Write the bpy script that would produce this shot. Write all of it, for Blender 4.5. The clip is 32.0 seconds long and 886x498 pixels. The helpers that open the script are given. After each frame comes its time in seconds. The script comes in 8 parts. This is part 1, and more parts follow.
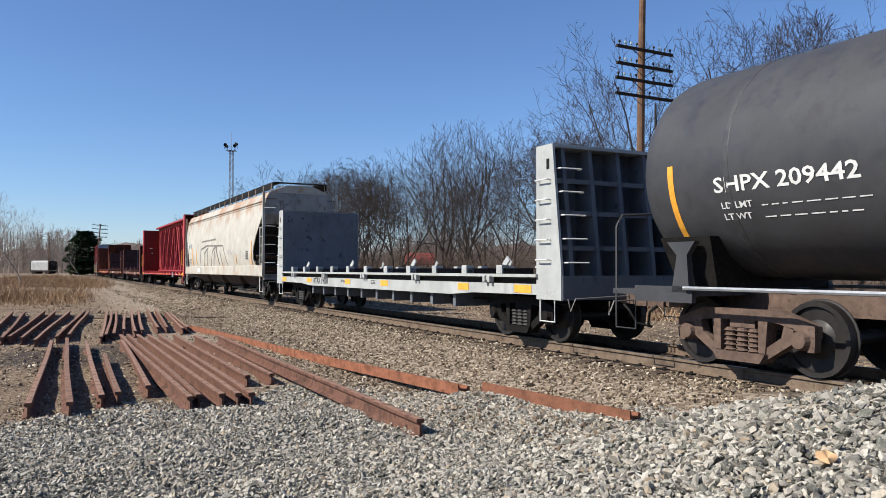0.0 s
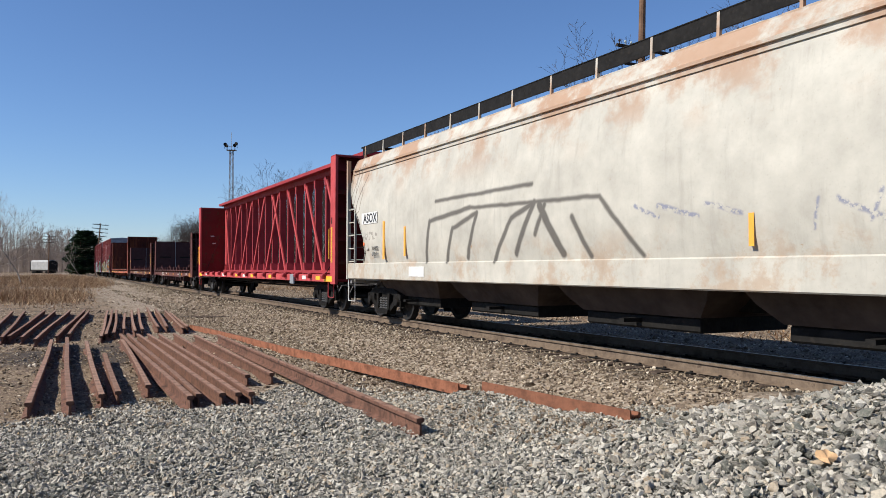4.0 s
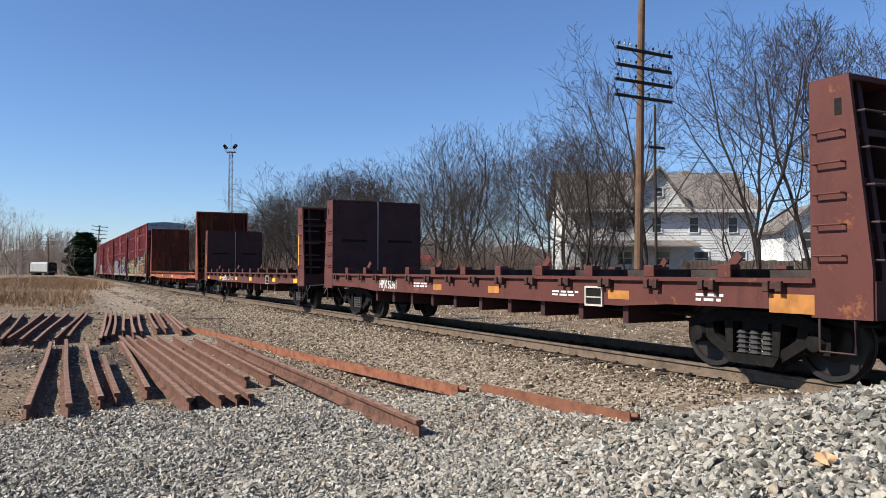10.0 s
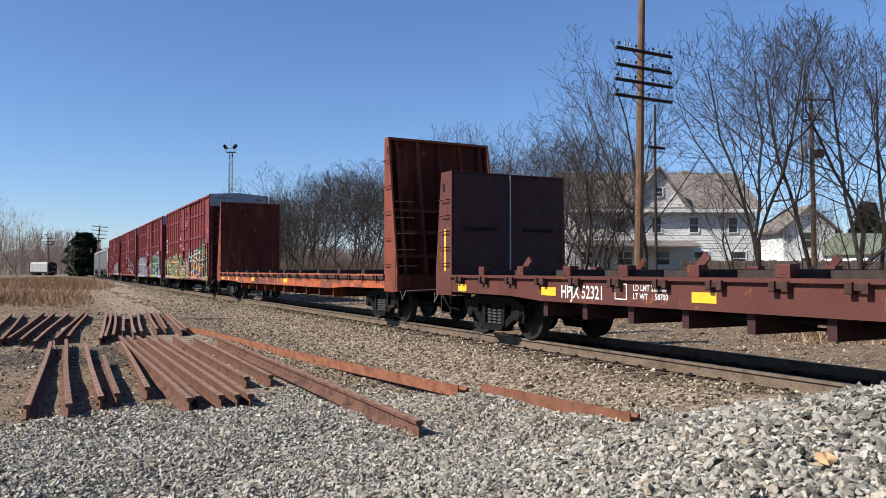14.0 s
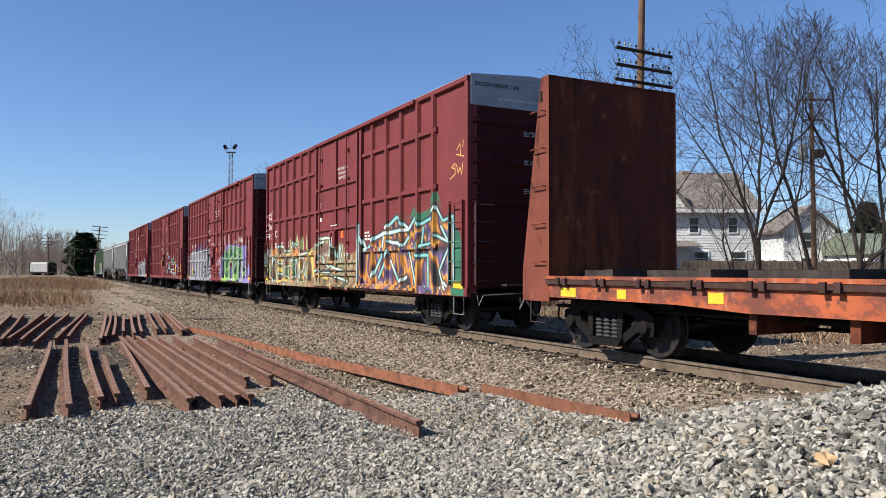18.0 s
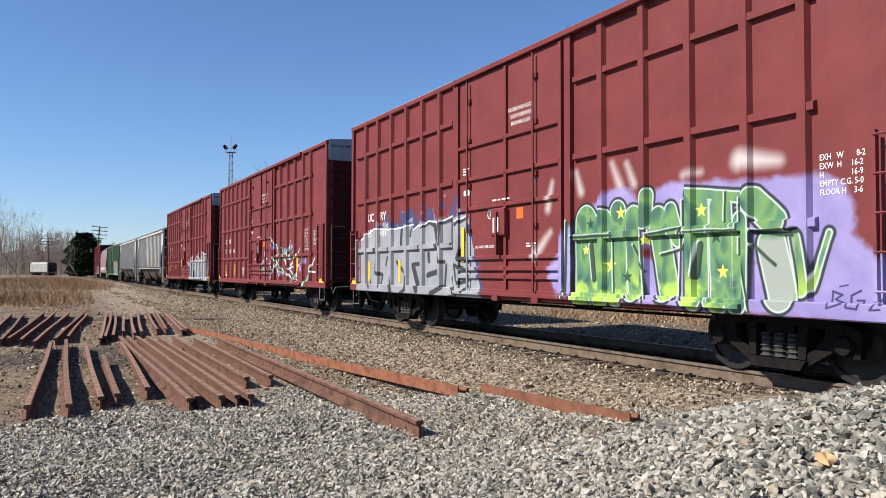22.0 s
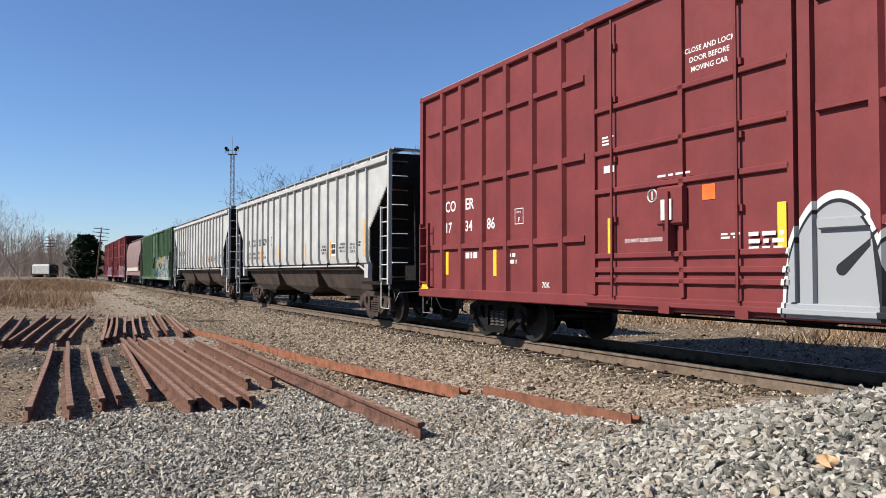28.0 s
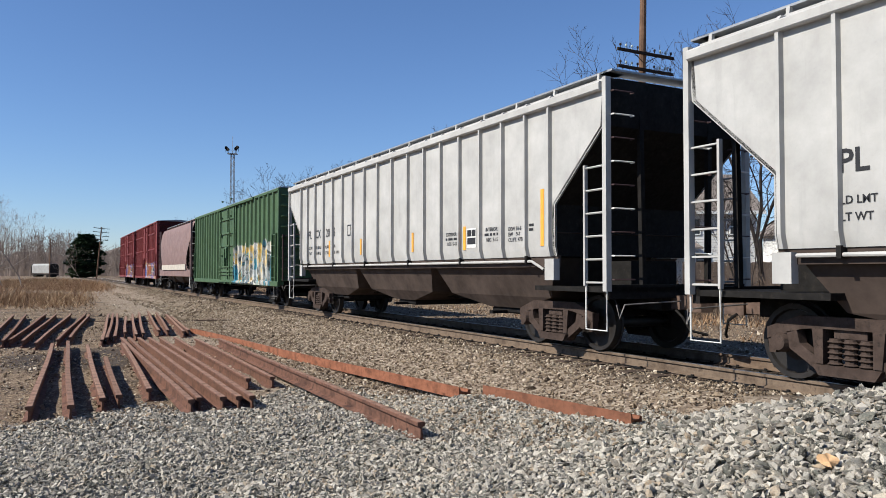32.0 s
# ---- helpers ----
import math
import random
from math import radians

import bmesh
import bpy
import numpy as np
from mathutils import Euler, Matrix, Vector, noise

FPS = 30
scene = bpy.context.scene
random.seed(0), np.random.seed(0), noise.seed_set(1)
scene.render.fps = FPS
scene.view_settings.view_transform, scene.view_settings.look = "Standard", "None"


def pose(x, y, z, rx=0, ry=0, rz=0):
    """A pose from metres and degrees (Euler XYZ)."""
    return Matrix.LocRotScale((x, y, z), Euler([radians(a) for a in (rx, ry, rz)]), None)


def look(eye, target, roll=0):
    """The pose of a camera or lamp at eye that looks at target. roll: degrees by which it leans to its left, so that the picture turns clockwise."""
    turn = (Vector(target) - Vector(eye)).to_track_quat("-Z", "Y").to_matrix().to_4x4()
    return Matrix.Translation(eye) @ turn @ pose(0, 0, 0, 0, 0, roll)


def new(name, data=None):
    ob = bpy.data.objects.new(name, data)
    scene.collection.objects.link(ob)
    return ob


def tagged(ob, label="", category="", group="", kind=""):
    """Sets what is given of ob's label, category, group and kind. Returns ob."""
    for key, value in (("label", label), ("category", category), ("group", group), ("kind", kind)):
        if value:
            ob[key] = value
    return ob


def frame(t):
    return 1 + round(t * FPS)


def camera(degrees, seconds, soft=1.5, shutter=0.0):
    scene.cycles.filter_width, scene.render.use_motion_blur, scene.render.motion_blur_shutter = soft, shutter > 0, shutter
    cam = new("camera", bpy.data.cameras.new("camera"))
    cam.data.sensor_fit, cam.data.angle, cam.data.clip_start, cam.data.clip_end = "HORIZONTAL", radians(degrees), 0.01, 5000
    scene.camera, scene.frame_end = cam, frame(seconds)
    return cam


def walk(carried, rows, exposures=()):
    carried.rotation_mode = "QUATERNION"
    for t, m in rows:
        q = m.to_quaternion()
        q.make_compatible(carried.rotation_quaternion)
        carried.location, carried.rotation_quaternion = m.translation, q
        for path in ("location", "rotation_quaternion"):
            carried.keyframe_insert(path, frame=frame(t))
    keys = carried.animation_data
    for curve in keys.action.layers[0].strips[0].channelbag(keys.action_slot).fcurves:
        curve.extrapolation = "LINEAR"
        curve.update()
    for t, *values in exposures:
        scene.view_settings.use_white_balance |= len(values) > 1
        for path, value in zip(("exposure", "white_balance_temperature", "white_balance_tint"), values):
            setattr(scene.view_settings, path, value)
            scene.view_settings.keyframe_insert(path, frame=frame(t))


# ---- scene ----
cam = camera(60.28, 32.0, soft=0.6)

# The eye stands 1.3 m above the rail heads; small sways of the hand: (seconds, tilt up, turn to the left), in thousandths of a radian
SWAY = [(0, -2.2, 0.7), (0.5, -1.5, 0.7), (1.2, 0, 0.7), (3.0, 0, 0.7), (3.6, -1.6, 0.7), (4.6, -4.0, 0.7), (5.5, -4.5, 0.7),
        (6.0, -4.4, 0.7), (7.0, -2.2, 0.2), (8.0, -1.2, 0.0), (9.0, -1.5, 0.0), (9.5, -2.0, 0.4), (10.0, -0.4, 0.0),
        (12.0, -0.3, 0.0), (16.5, -0.2, 0.0), (22.0, 0, 0.0), (24.0, 0, 0.5), (25.5, 0, 0.7), (27.5, 2.2, 1.8),
        (28.5, 2.4, 1.6), (30.0, 2.2, 1.6), (32.0, 1.8, 1.9)]
walk(cam, [(t, pose(0, 0, 1.30, 90 + math.degrees(0.02929 + a / 1000), 0, math.degrees(b / 1000)) @ pose(0, 0, 0, 0, 0, 0.09))
           for t, a, b in SWAY], exposures=[(0, 0.70, 5500, 10), (3, 0.58, 5500, 10), (6, 0.60, 5500, 10), (8.5, 0.66, 5500, 10), (10, 0.74, 5500, 10), (13, 0.72, 5500, 10), (17, 0.66, 5500, 10), (19, 0.74, 5500, 10), (24, 0.74, 5500, 10), (28, 0.70, 5500, 10), (32, 0.60, 5500, 10)])

# ---- light ----
SUN_EL, SUN_AZ = 41.0, 202.0          # degrees; azimuth counted from +x towards +y
world = bpy.data.worlds.new("clear_sky")
scene.world = world
world.use_nodes = True
wn = world.node_tree
sky = wn.nodes.new("ShaderNodeTexSky")
sky.sky_type, sky.sun_disc = "NISHITA", False
sky.sun_elevation, sky.sun_rotation = radians(SUN_EL), radians(90 - SUN_AZ)
sky.altitude, sky.air_density, sky.dust_density, sky.ozone_density = 200, 1.0, 0.15, 3.5
tint = wn.nodes.new("ShaderNodeMix")
tint.data_type, tint.blend_type = "RGBA", "MULTIPLY"
tint.inputs[0].default_value = 1.0
tint.inputs[7].default_value = (1.0, 0.985, 1.03, 1)
wn.links.new(sky.outputs[0], tint.inputs[6])
wn.links.new(tint.outputs[2], wn.nodes["Background"].inputs[0])
wn.nodes["Background"].inputs[1].default_value = 0.070
sun = new("sun", bpy.data.lights.new("sun", "SUN"))
sun.data.energy, sun.data.angle, sun.data.color = 5.1, radians(0.53), (1.0, 0.86, 0.66)
ce, se = math.cos(radians(SUN_EL)), math.sin(radians(SUN_EL))
sun.matrix_world = look((ce * math.cos(radians(SUN_AZ)) * 60, ce * math.sin(radians(SUN_AZ)) * 60, se * 60), (0, 0, 0))

# ---- materials ----


def srgb(r, g, b):
    return tuple((c / 255 / 12.92 if c < 10 else ((c / 255 + 0.055) / 1.055) ** 2.4) for c in (r, g, b)) + (1,)


class Mat:
    """A small node-material writer."""

    def __init__(self, name, rough=0.7, metal=0.0):
        self.m = bpy.data.materials.new(name)
        self.m.use_nodes = True
        self.t = self.m.node_tree
        self.b = self.t.nodes["Principled BSDF"]
        self.b.inputs["Roughness"].default_value = rough
        self.b.inputs["Metallic"].default_value = metal
        self.b.inputs["Specular IOR Level"].default_value = 0.5 if rough < 0.5 or metal else 0.3 if rough < 0.7 else 0.12
        self.co = self.t.nodes.new("ShaderNodeTexCoord").outputs["Object"]

    def node(self, kind, **ins):
        n = self.t.nodes.new(kind)
        for k, v in ins.items():
            s = n.inputs[k.replace("_", " ")]
            if hasattr(v, "links"):
                self.t.links.new(v, s)
            else:
                s.default_value = v
        return n

    def link(self, a, b):
        self.t.links.new(a, b)

    def noise(self, scale, detail=5, rough=0.6, stretch=None, vec=None):
        v = vec or self.co
        if stretch:
            mp = self.node("ShaderNodeMapping", Vector=v)
            mp.inputs["Scale"].default_value = stretch
            v = mp.outputs[0]
        return self.node("ShaderNodeTexNoise", Vector=v, Scale=scale, Detail=detail, Roughness=rough).outputs[0]

    def ramp(self, fac, stops):
        n = self.node("ShaderNodeValToRGB", Fac=fac)
        e = n.color_ramp.elements
        for i, (p, c) in enumerate(stops):
            el = e[i] if i < 2 else e.new(p)
            el.position = p
            el.color = c if len(c) == 4 else (*c, 1)
        return n.outputs[0]

    def step(self, fac, a, b):
        n = self.node("ShaderNodeMapRange", Value=fac)
        n.inputs[1].default_value, n.inputs[2].default_value = a, b
        n.interpolation_type = "SMOOTHSTEP"
        return n.outputs[0]

    def math(self, op, a, b=0.5):
        n = self.t.nodes.new("ShaderNodeMath")
        n.operation = op
        for i, v in enumerate((a, b)):
            if hasattr(v, "links"):
                self.t.links.new(v, n.inputs[i])
            else:
                n.inputs[i].default_value = v
        return n.outputs[0]

    def vec(self, op, *args):
        n = self.t.nodes.new("ShaderNodeVectorMath")
        n.operation = op
        for i, v in enumerate(args):
            if hasattr(v, "links"):
                self.t.links.new(v, n.inputs[i])
            else:
                n.inputs[i].default_value = v
        return n

    def mix(self, fac, a, b, mode="MIX"):
        n = self.t.nodes.new("ShaderNodeMix")
        n.data_type, n.blend_type = "RGBA", mode
        for i, v in ((0, fac), (6, a), (7, b)):
            if hasattr(v, "links"):
                self.t.links.new(v, n.inputs[i])
            else:
                n.inputs[i].default_value = v
        return n.outputs[2]

    def xyz(self, vec=None):
        return self.node("ShaderNodeSeparateXYZ", Vector=vec or self.co).outputs

    def bump(self, h, strength=0.3, dist=0.02):
        n = self.node("ShaderNodeBump", Height=h, Strength=strength, Distance=dist)
        self.link(n.outputs[0], self.b.inputs["Normal"])

    def base(self, c):
        if hasattr(c, "links"):
            self.link(c, self.b.inputs["Base Color"])
        else:
            self.b.inputs["Base Color"].default_value = c
        return self

    def rough(self, r):
        self.link(r, self.b.inputs["Roughness"])


def plain(name, col, rough=0.6, metal=0.0, vary=0.25, scale=3.0, bump=0.0, grime=None):
    """Paint, steel or wood of one colour with worn, uneven tone at two scales."""
    M = Mat(name, rough, metal)
    lo = tuple(c * (1 - vary) for c in col[:3]) + (1,)
    hi = tuple(min(1, c * (1 + vary)) for c in col[:3]) + (1,)
    c = M.ramp(M.noise(scale, 6, 0.65), [(0.3, lo), (0.7, hi)])
    if grime:
        c = M.mix(M.step(M.noise(scale * 2.3, 8, 0.7), 0.52, 0.72), c, grime)
    M.base(c)
    M.rough(M.ramp(M.noise(scale * 3, 3), [(0.3, (rough * 0.8,) * 3), (0.7, (min(1, rough * 1.15),) * 3)]))
    if bump:
        M.bump(M.noise(scale * 12, 4), bump, 0.01)
    return M.m


def rusty(name, a, b, scale=6.0, rough=0.8):
    M = Mat(name, rough)
    n = M.noise(scale, 9, 0.7)
    c = M.ramp(n, [(0.34, tuple(x * 0.75 for x in a[:3]) + (1,)), (0.5, b), (0.58, tuple(x * 1.25 for x in b[:3]) + (1,)), (0.68, tuple(x * 0.5 for x in a[:3]) + (1,))])
    rnd = M.t.nodes.new("ShaderNodeObjectInfo").outputs["Random"]
    M.base(M.mix(M.math("MULTIPLY", rnd, 0.45), c, (0.11, 0.058, 0.038, 1)))
    M.bump(M.noise(scale * 9, 5), 0.35, 0.006)
    return M.m


def stone_mat(name, stops, dust):
    M = Mat(name, 0.9)
    rnd = M.t.nodes.new("ShaderNodeNewGeometry").outputs["Random Per Island"]
    c = M.ramp(rnd, stops)
    c = M.mix(M.step(M.noise(75, 6, 0.75), 0.45, 0.7), c, dust)
    c = M.mix(M.math("MULTIPLY", M.step(M.noise(190, 4, 0.7), 0.5, 0.75), 0.6), c, tuple(v * 0.3 for v in dust[:3]) + (1,))
    M.base(c)
    M.bump(M.noise(160, 5, 0.7), 0.9, 0.006)
    return M.m


GREY_STONE = stone_mat("grey_crushed_stone", [(0.0, (0.04, 0.038, 0.032)), (0.14, (0.13, 0.13, 0.108)), (0.30, (0.21, 0.185, 0.152)), (0.5, (0.33, 0.31, 0.262)), (0.66, (0.41, 0.37, 0.305)), (0.84, (0.55, 0.51, 0.43)), (0.94, (0.32, 0.245, 0.16)), (1.0, (0.62, 0.58, 0.48))], (0.29, 0.268, 0.22, 1))
TAN_STONE = stone_mat("tan_ballast_stone", [(0.0, (0.030, 0.022, 0.016)), (0.25, (0.11, 0.080, 0.055)), (0.55, (0.225, 0.175, 0.118)), (0.82, (0.37, 0.30, 0.21)), (1.0, (0.62, 0.54, 0.42))], (0.225, 0.172, 0.118, 1))
# Darker stones for between the rails; the train's shade is in their colour.
SHADED_STONE = stone_mat("shade_darkened_stone", [(0.0, (0.018, 0.015, 0.013)), (0.6, (0.05, 0.04, 0.032)), (1.0, (0.11, 0.09, 0.07))], (0.04, 0.033, 0.027, 1))
RUST_RAIL = rusty("rusted_rail_steel", (0.058, 0.034, 0.027, 1), (0.125, 0.066, 0.045, 1), 5)
# Paler rust for rail tops, coloured as if the sun falls there.
RUST_SUNLIT_TOP = rusty("sunlit_rusted_rail_top", (0.13, 0.08, 0.058, 1), (0.25, 0.155, 0.11, 1), 6)
RUST_BRIGHT = rusty("bright_rusted_rail_steel", (0.12, 0.05, 0.028, 1), (0.215, 0.09, 0.05, 1), 4)
TRACK_RAIL = rusty("dusty_rail_web", (0.095, 0.070, 0.050, 1), (0.135, 0.102, 0.072, 1), 4)
RAIL_HEAD = plain("worn_rail_head", (0.34, 0.32, 0.30), 0.32, 0.85, 0.2, 2)
TIE_WOOD = plain("weathered_tie_timber", (0.075, 0.055, 0.042), 0.9, 0, 0.4, 5, 0.5)
POLE_WOOD = plain("brown_pole_wood", (0.125, 0.076, 0.048), 0.85, 0, 0.3, 3, 0.4)
DARK_WOOD = plain("dark_crossarm_wood", (0.035, 0.027, 0.022), 0.9, 0, 0.3, 5)
STEEL_GREY = plain("galvanised_steel", (0.30, 0.31, 0.32), 0.5, 0.4, 0.2, 6)
# Grimy steel; the same black also serves as painted deep shade.
BLACK_STEEL_AND_SHADE = plain("black_grimy_steel_and_shade", (0.012, 0.011, 0.010), 0.75, 0, 0.4, 5, 0.2, (0.026, 0.022, 0.018, 1))

# ---- the track's line ----
PHI, BEND, RAMP, CURVE = 0.48059, 118.5, 30.0, -0.003567
STEP = 0.5
_s = np.arange(-300, 460, STEP)
_k = CURVE * np.clip((_s - BEND) / RAMP, 0, 1) * (_s < 330)
_h = PHI + np.concatenate([[0], np.cumsum((_k[1:] + _k[:-1]) / 2 * STEP)])
_x = np.concatenate([[0], np.cumsum(-(np.sin(_h[1:]) + np.sin(_h[:-1])) / 2 * STEP)])
_y = np.concatenate([[0], np.cumsum((np.cos(_h[1:]) + np.cos(_h[:-1])) / 2 * STEP)])
_x += 5.0 - np.interp(0, _s, _x)
_y += 9.973 - np.interp(0, _s, _y)


def on_track(s, lat=0.0):
    """A place s metres up the track from the near mark, lat metres beyond its centre line."""
    h = np.interp(s, _s, _h)
    return np.interp(s, _s, _x) + lat * np.cos(h), np.interp(s, _s, _y) + lat * np.sin(h)


def track_coords(x, y):
    """About how far up the track and how far beyond its centre line a ground point lies."""
    s = -(x - 5) * math.sin(PHI) + (y - 9.973) * math.cos(PHI)
    lat = (x - 5) * math.cos(PHI) + (y - 9.973) * math.sin(PHI)
    far = s > BEND
    s = np.where(far, np.clip(s, -300, 459), s)
    cx, cy = np.interp(s, _s, _x), np.interp(s, _s, _y)
    h = np.interp(s, _s, _h)
    return s, np.where(far, (x - cx) * np.cos(h) + (y - cy) * np.sin(h), lat)


GROUND = -0.45


def smooth(a, b, v):
    u = np.clip((v - a) / (b - a), 0, 1)
    return u * u * (3 - 2 * u)


def wobble(x, y, f, seed=0.0):
    return (np.sin(x * f + 1.3 * np.sin(y * f * 0.7 + seed) + seed) * np.cos(y * f * 1.13 + 1.1 * np.sin(x * f * 0.6 - seed)))


def ground_z(x, y):
    """Height of the ground: the bed of the track, two heaps of crushed stone, gentle unevenness."""
    x, y = np.asarray(x, float), np.asarray(y, float)
    s, lat = track_coords(x, y)
    z = GROUND + 0.03 * wobble(x, y, 0.5) + 0.015 * wobble(x, y, 1.7, 2)
    z = z + (0.25 - 0.02) * smooth(3.6, 1.7, np.abs(lat))
    z = np.where(np.abs(lat) < 1.7, np.maximum(z, -0.205), z)
    heap = 0.95 * np.exp(-((x - 3.0) ** 2 / 6 + (y - 4.4) ** 2 / 6))
    low = 0.40 * np.exp(-((x + 1.6) ** 2 / 16 + (y - 2.4) ** 2 / 9))
    edge = 0.06 * np.exp(-(y - 8.6 - 0.18 * x) ** 2 / 1.6) * smooth(-4.2, -2.6, x) * smooth(2.6, 1.2, x)
    lump = np.exp(-((x - 0.35) ** 2 / 0.35 + (y - 9.7) ** 2 / 0.5)) * 0.15
    near = smooth(14, 9, y)
    z = z + heap + low * near + (edge + lump) * near + 0.05 * wobble(x, y, 2.3, 1) * smooth(11, 8, y) * smooth(-7, -4, x) * smooth(5.0, 4.0, x)
    bank = 0.5 * smooth(-20, -40, x - 0.0) * smooth(30, 60, y) * 0.4
    stack = 0.015 * smooth(-12.5, -11, x) * smooth(-1.6, -2.4, x + (y - 12) * 0.46) * smooth(7.5, 8.6, y) * smooth(34, 30, y)
    return z + bank + stack


# ---- mesh writer ----


class Mesh:
    """Collects vertices and faces for one part."""

    def __init__(self):
        self.v, self.f = [], []

    def add(self, vs, fs):
        n = len(self.v)
        self.v += [tuple(p) for p in vs]
        self.f += [tuple(n + i for i in q) for q in fs]
        return self

    def box(self, x0, x1, y0, y1, z0, z1, c=0.0):
        """A box, its long edges eased by c."""
        if c <= 0:
            vs = [(x, y, z) for x in (x0, x1) for y in (y0, y1) for z in (z0, z1)]
            return self.add(vs, [(0, 1, 3, 2), (4, 6, 7, 5), (0, 4, 5, 1), (2, 3, 7, 6), (0, 2, 6, 4), (1, 5, 7, 3)])
        pr = [(y0 + c, z0), (y1 - c, z0), (y1, z0 + c), (y1, z1 - c), (y1 - c, z1), (y0 + c, z1), (y0, z1 - c), (y0, z0 + c)]
        return self.prism(pr, x0, x1, "x")

    def prism(self, pr, a, b, axis="x"):
        """A closed outline pushed along an axis from a to b. axis x: outline in (y, z); y: (x, z); z: (x, y)."""
        def put(p, t):
            return (t, p[0], p[1]) if axis == "x" else (p[0], t, p[1]) if axis == "y" else (p[0], p[1], t)
        n = len(pr)
        vs = [put(p, a) for p in pr] + [put(p, b) for p in pr]
        fs = [(i, (i + 1) % n, n + (i + 1) % n, n + i) for i in range(n)]
        return self.add(vs, fs + [tuple(range(n))[::-1], tuple(range(n, 2 * n))])

    def loft(self, rings, close=True, caps=True):
        n = len(rings[0])
        vs = [p for r in rings for p in r]
        fs = []
        for k in range(len(rings) - 1):
            for i in range(n if close else n - 1):
                j = (i + 1) % n
                fs.append((k * n + i, k * n + j, (k + 1) * n + j, (k + 1) * n + i))
        if caps:
            fs += [tuple(range(n))[::-1], tuple(range((len(rings) - 1) * n, len(rings) * n))]
        return self.add(vs, fs)

    def tube(self, pts, r, n=6, r2=None):
        """A round bar along points."""
        pts = [Vector(p) for p in pts]
        rings = []
        for i, p in enumerate(pts):
            d = (pts[min(i + 1, len(pts) - 1)] - pts[max(i - 1, 0)]).normalized()
            u = d.cross(Vector((0, 0, 1)) if abs(d.z) < 0.9 else Vector((1, 0, 0))).normalized()
            w = d.cross(u)
            rr = r if r2 is None else r + (r2 - r) * i / (len(pts) - 1)
            rings.append([p + rr * (math.cos(2 * math.pi * k / n) * u + math.sin(2 * math.pi * k / n) * w) for k in range(n)])
        return self.loft(rings)

    def disc(self, c, axis, profile, n=20):
        """Turned shape about an axis through c: profile of (along, radius)."""
        rings = []
        for a, r in profile:
            ring = []
            for k in range(n):
                u, w = r * math.cos(2 * math.pi * k / n), r * math.sin(2 * math.pi * k / n)
                o = {"x": (a, u, w), "y": (u, a, w), "z": (u, w, a)}[axis]
                ring.append((c[0] + o[0], c[1] + o[1], c[2] + o[2]))
            rings.append(ring)
        return self.loft(rings)

    def bar(self, a, b, w, h):
        """A square bar from a to b, w wide across and h deep."""
        a, b = Vector(a), Vector(b)
        d = (b - a).normalized()
        u = d.cross(Vector((0, 1, 0)) if abs(d.y) < 0.9 else Vector((1, 0, 0))).normalized()
        v = d.cross(u)
        rings = [[p + sx * w / 2 * u + sy * h / 2 * v for sx, sy in ((-1, -1), (1, -1), (1, 1), (-1, 1))] for p in (a, b)]
        return self.loft(rings)

    def data(self, name, mat, shade=False):
        me = bpy.data.meshes.new(name)
        me.from_pydata(self.v, [], self.f)
        bm = bmesh.new()
        bm.from_mesh(me)
        bmesh.ops.recalc_face_normals(bm, faces=bm.faces)
        bm.to_mesh(me)
        bm.free()
        if shade:
            me.polygons.foreach_set("use_smooth", [True] * len(me.polygons))
            me.set_sharp_from_angle(angle=radians(35))
        me.materials.append(mat)
        return me


def part(name, mesh, mat, parent=None, label="", shade=False):
    ob = new(name, mesh.data(name, mat, shade) if isinstance(mesh, Mesh) else mesh)
    if parent is not None:
        ob.parent = parent
    if label:
        tagged(ob, label)
    return ob


def root(name, m=None, **tags):
    ob = new(name)
    ob.empty_display_size = 0.3
    if m is not None:
        ob.matrix_basis = m
    return tagged(ob, **tags)


def raw_mesh(name, v, f, mat):
    """A large mesh from arrays: v (n, 3), f (m, 3 or 4)."""
    me = bpy.data.meshes.new(name)
    me.vertices.add(len(v))
    me.vertices.foreach_set("co", np.asarray(v, np.float32).ravel())
    k = f.shape[1]
    me.loops.add(f.size)
    me.loops.foreach_set("vertex_index", np.asarray(f, np.int32).ravel())
    me.polygons.add(len(f))
    me.polygons.foreach_set("loop_start", np.arange(0, f.size, k, dtype=np.int32))
    me.update(calc_edges=True)
    me.polygons.foreach_set("use_smooth", [False] * len(f))
    me.materials.append(mat)
    return me


# ---- ground ----


def near(M, x, z, cx, cz, rx, rz):
    """1 at the rim of an ellipse about (cx, cz), less inside."""
    a = M.math("DIVIDE", M.math("SUBTRACT", x, cx), rx)
    b = M.math("DIVIDE", M.math("SUBTRACT", z, cz), rz)
    return M.math("SQRT", M.math("ADD", M.math("MULTIPLY", a, a), M.math("MULTIPLY", b, b)))


def ground_material():
    M = Mat("dirt_and_gravel_ground", 0.95)
    pos = M.t.nodes.new("ShaderNodeNewGeometry").outputs["Position"]
    dirt = M.ramp(M.noise(0.9, 9, 0.72, vec=pos), [(0.3, (0.062, 0.042, 0.029)), (0.5, (0.135, 0.095, 0.063)), (0.62, (0.19, 0.14, 0.093)), (0.75, (0.29, 0.225, 0.155))])
    dirt = M.mix(M.step(M.noise(14, 6, 0.8, vec=pos), 0.52, 0.62), dirt, (0.34, 0.265, 0.17, 1))
    dirt = M.mix(M.step(M.noise(6, 6, 0.8, vec=pos), 0.56, 0.66), dirt, (0.07, 0.05, 0.038, 1))
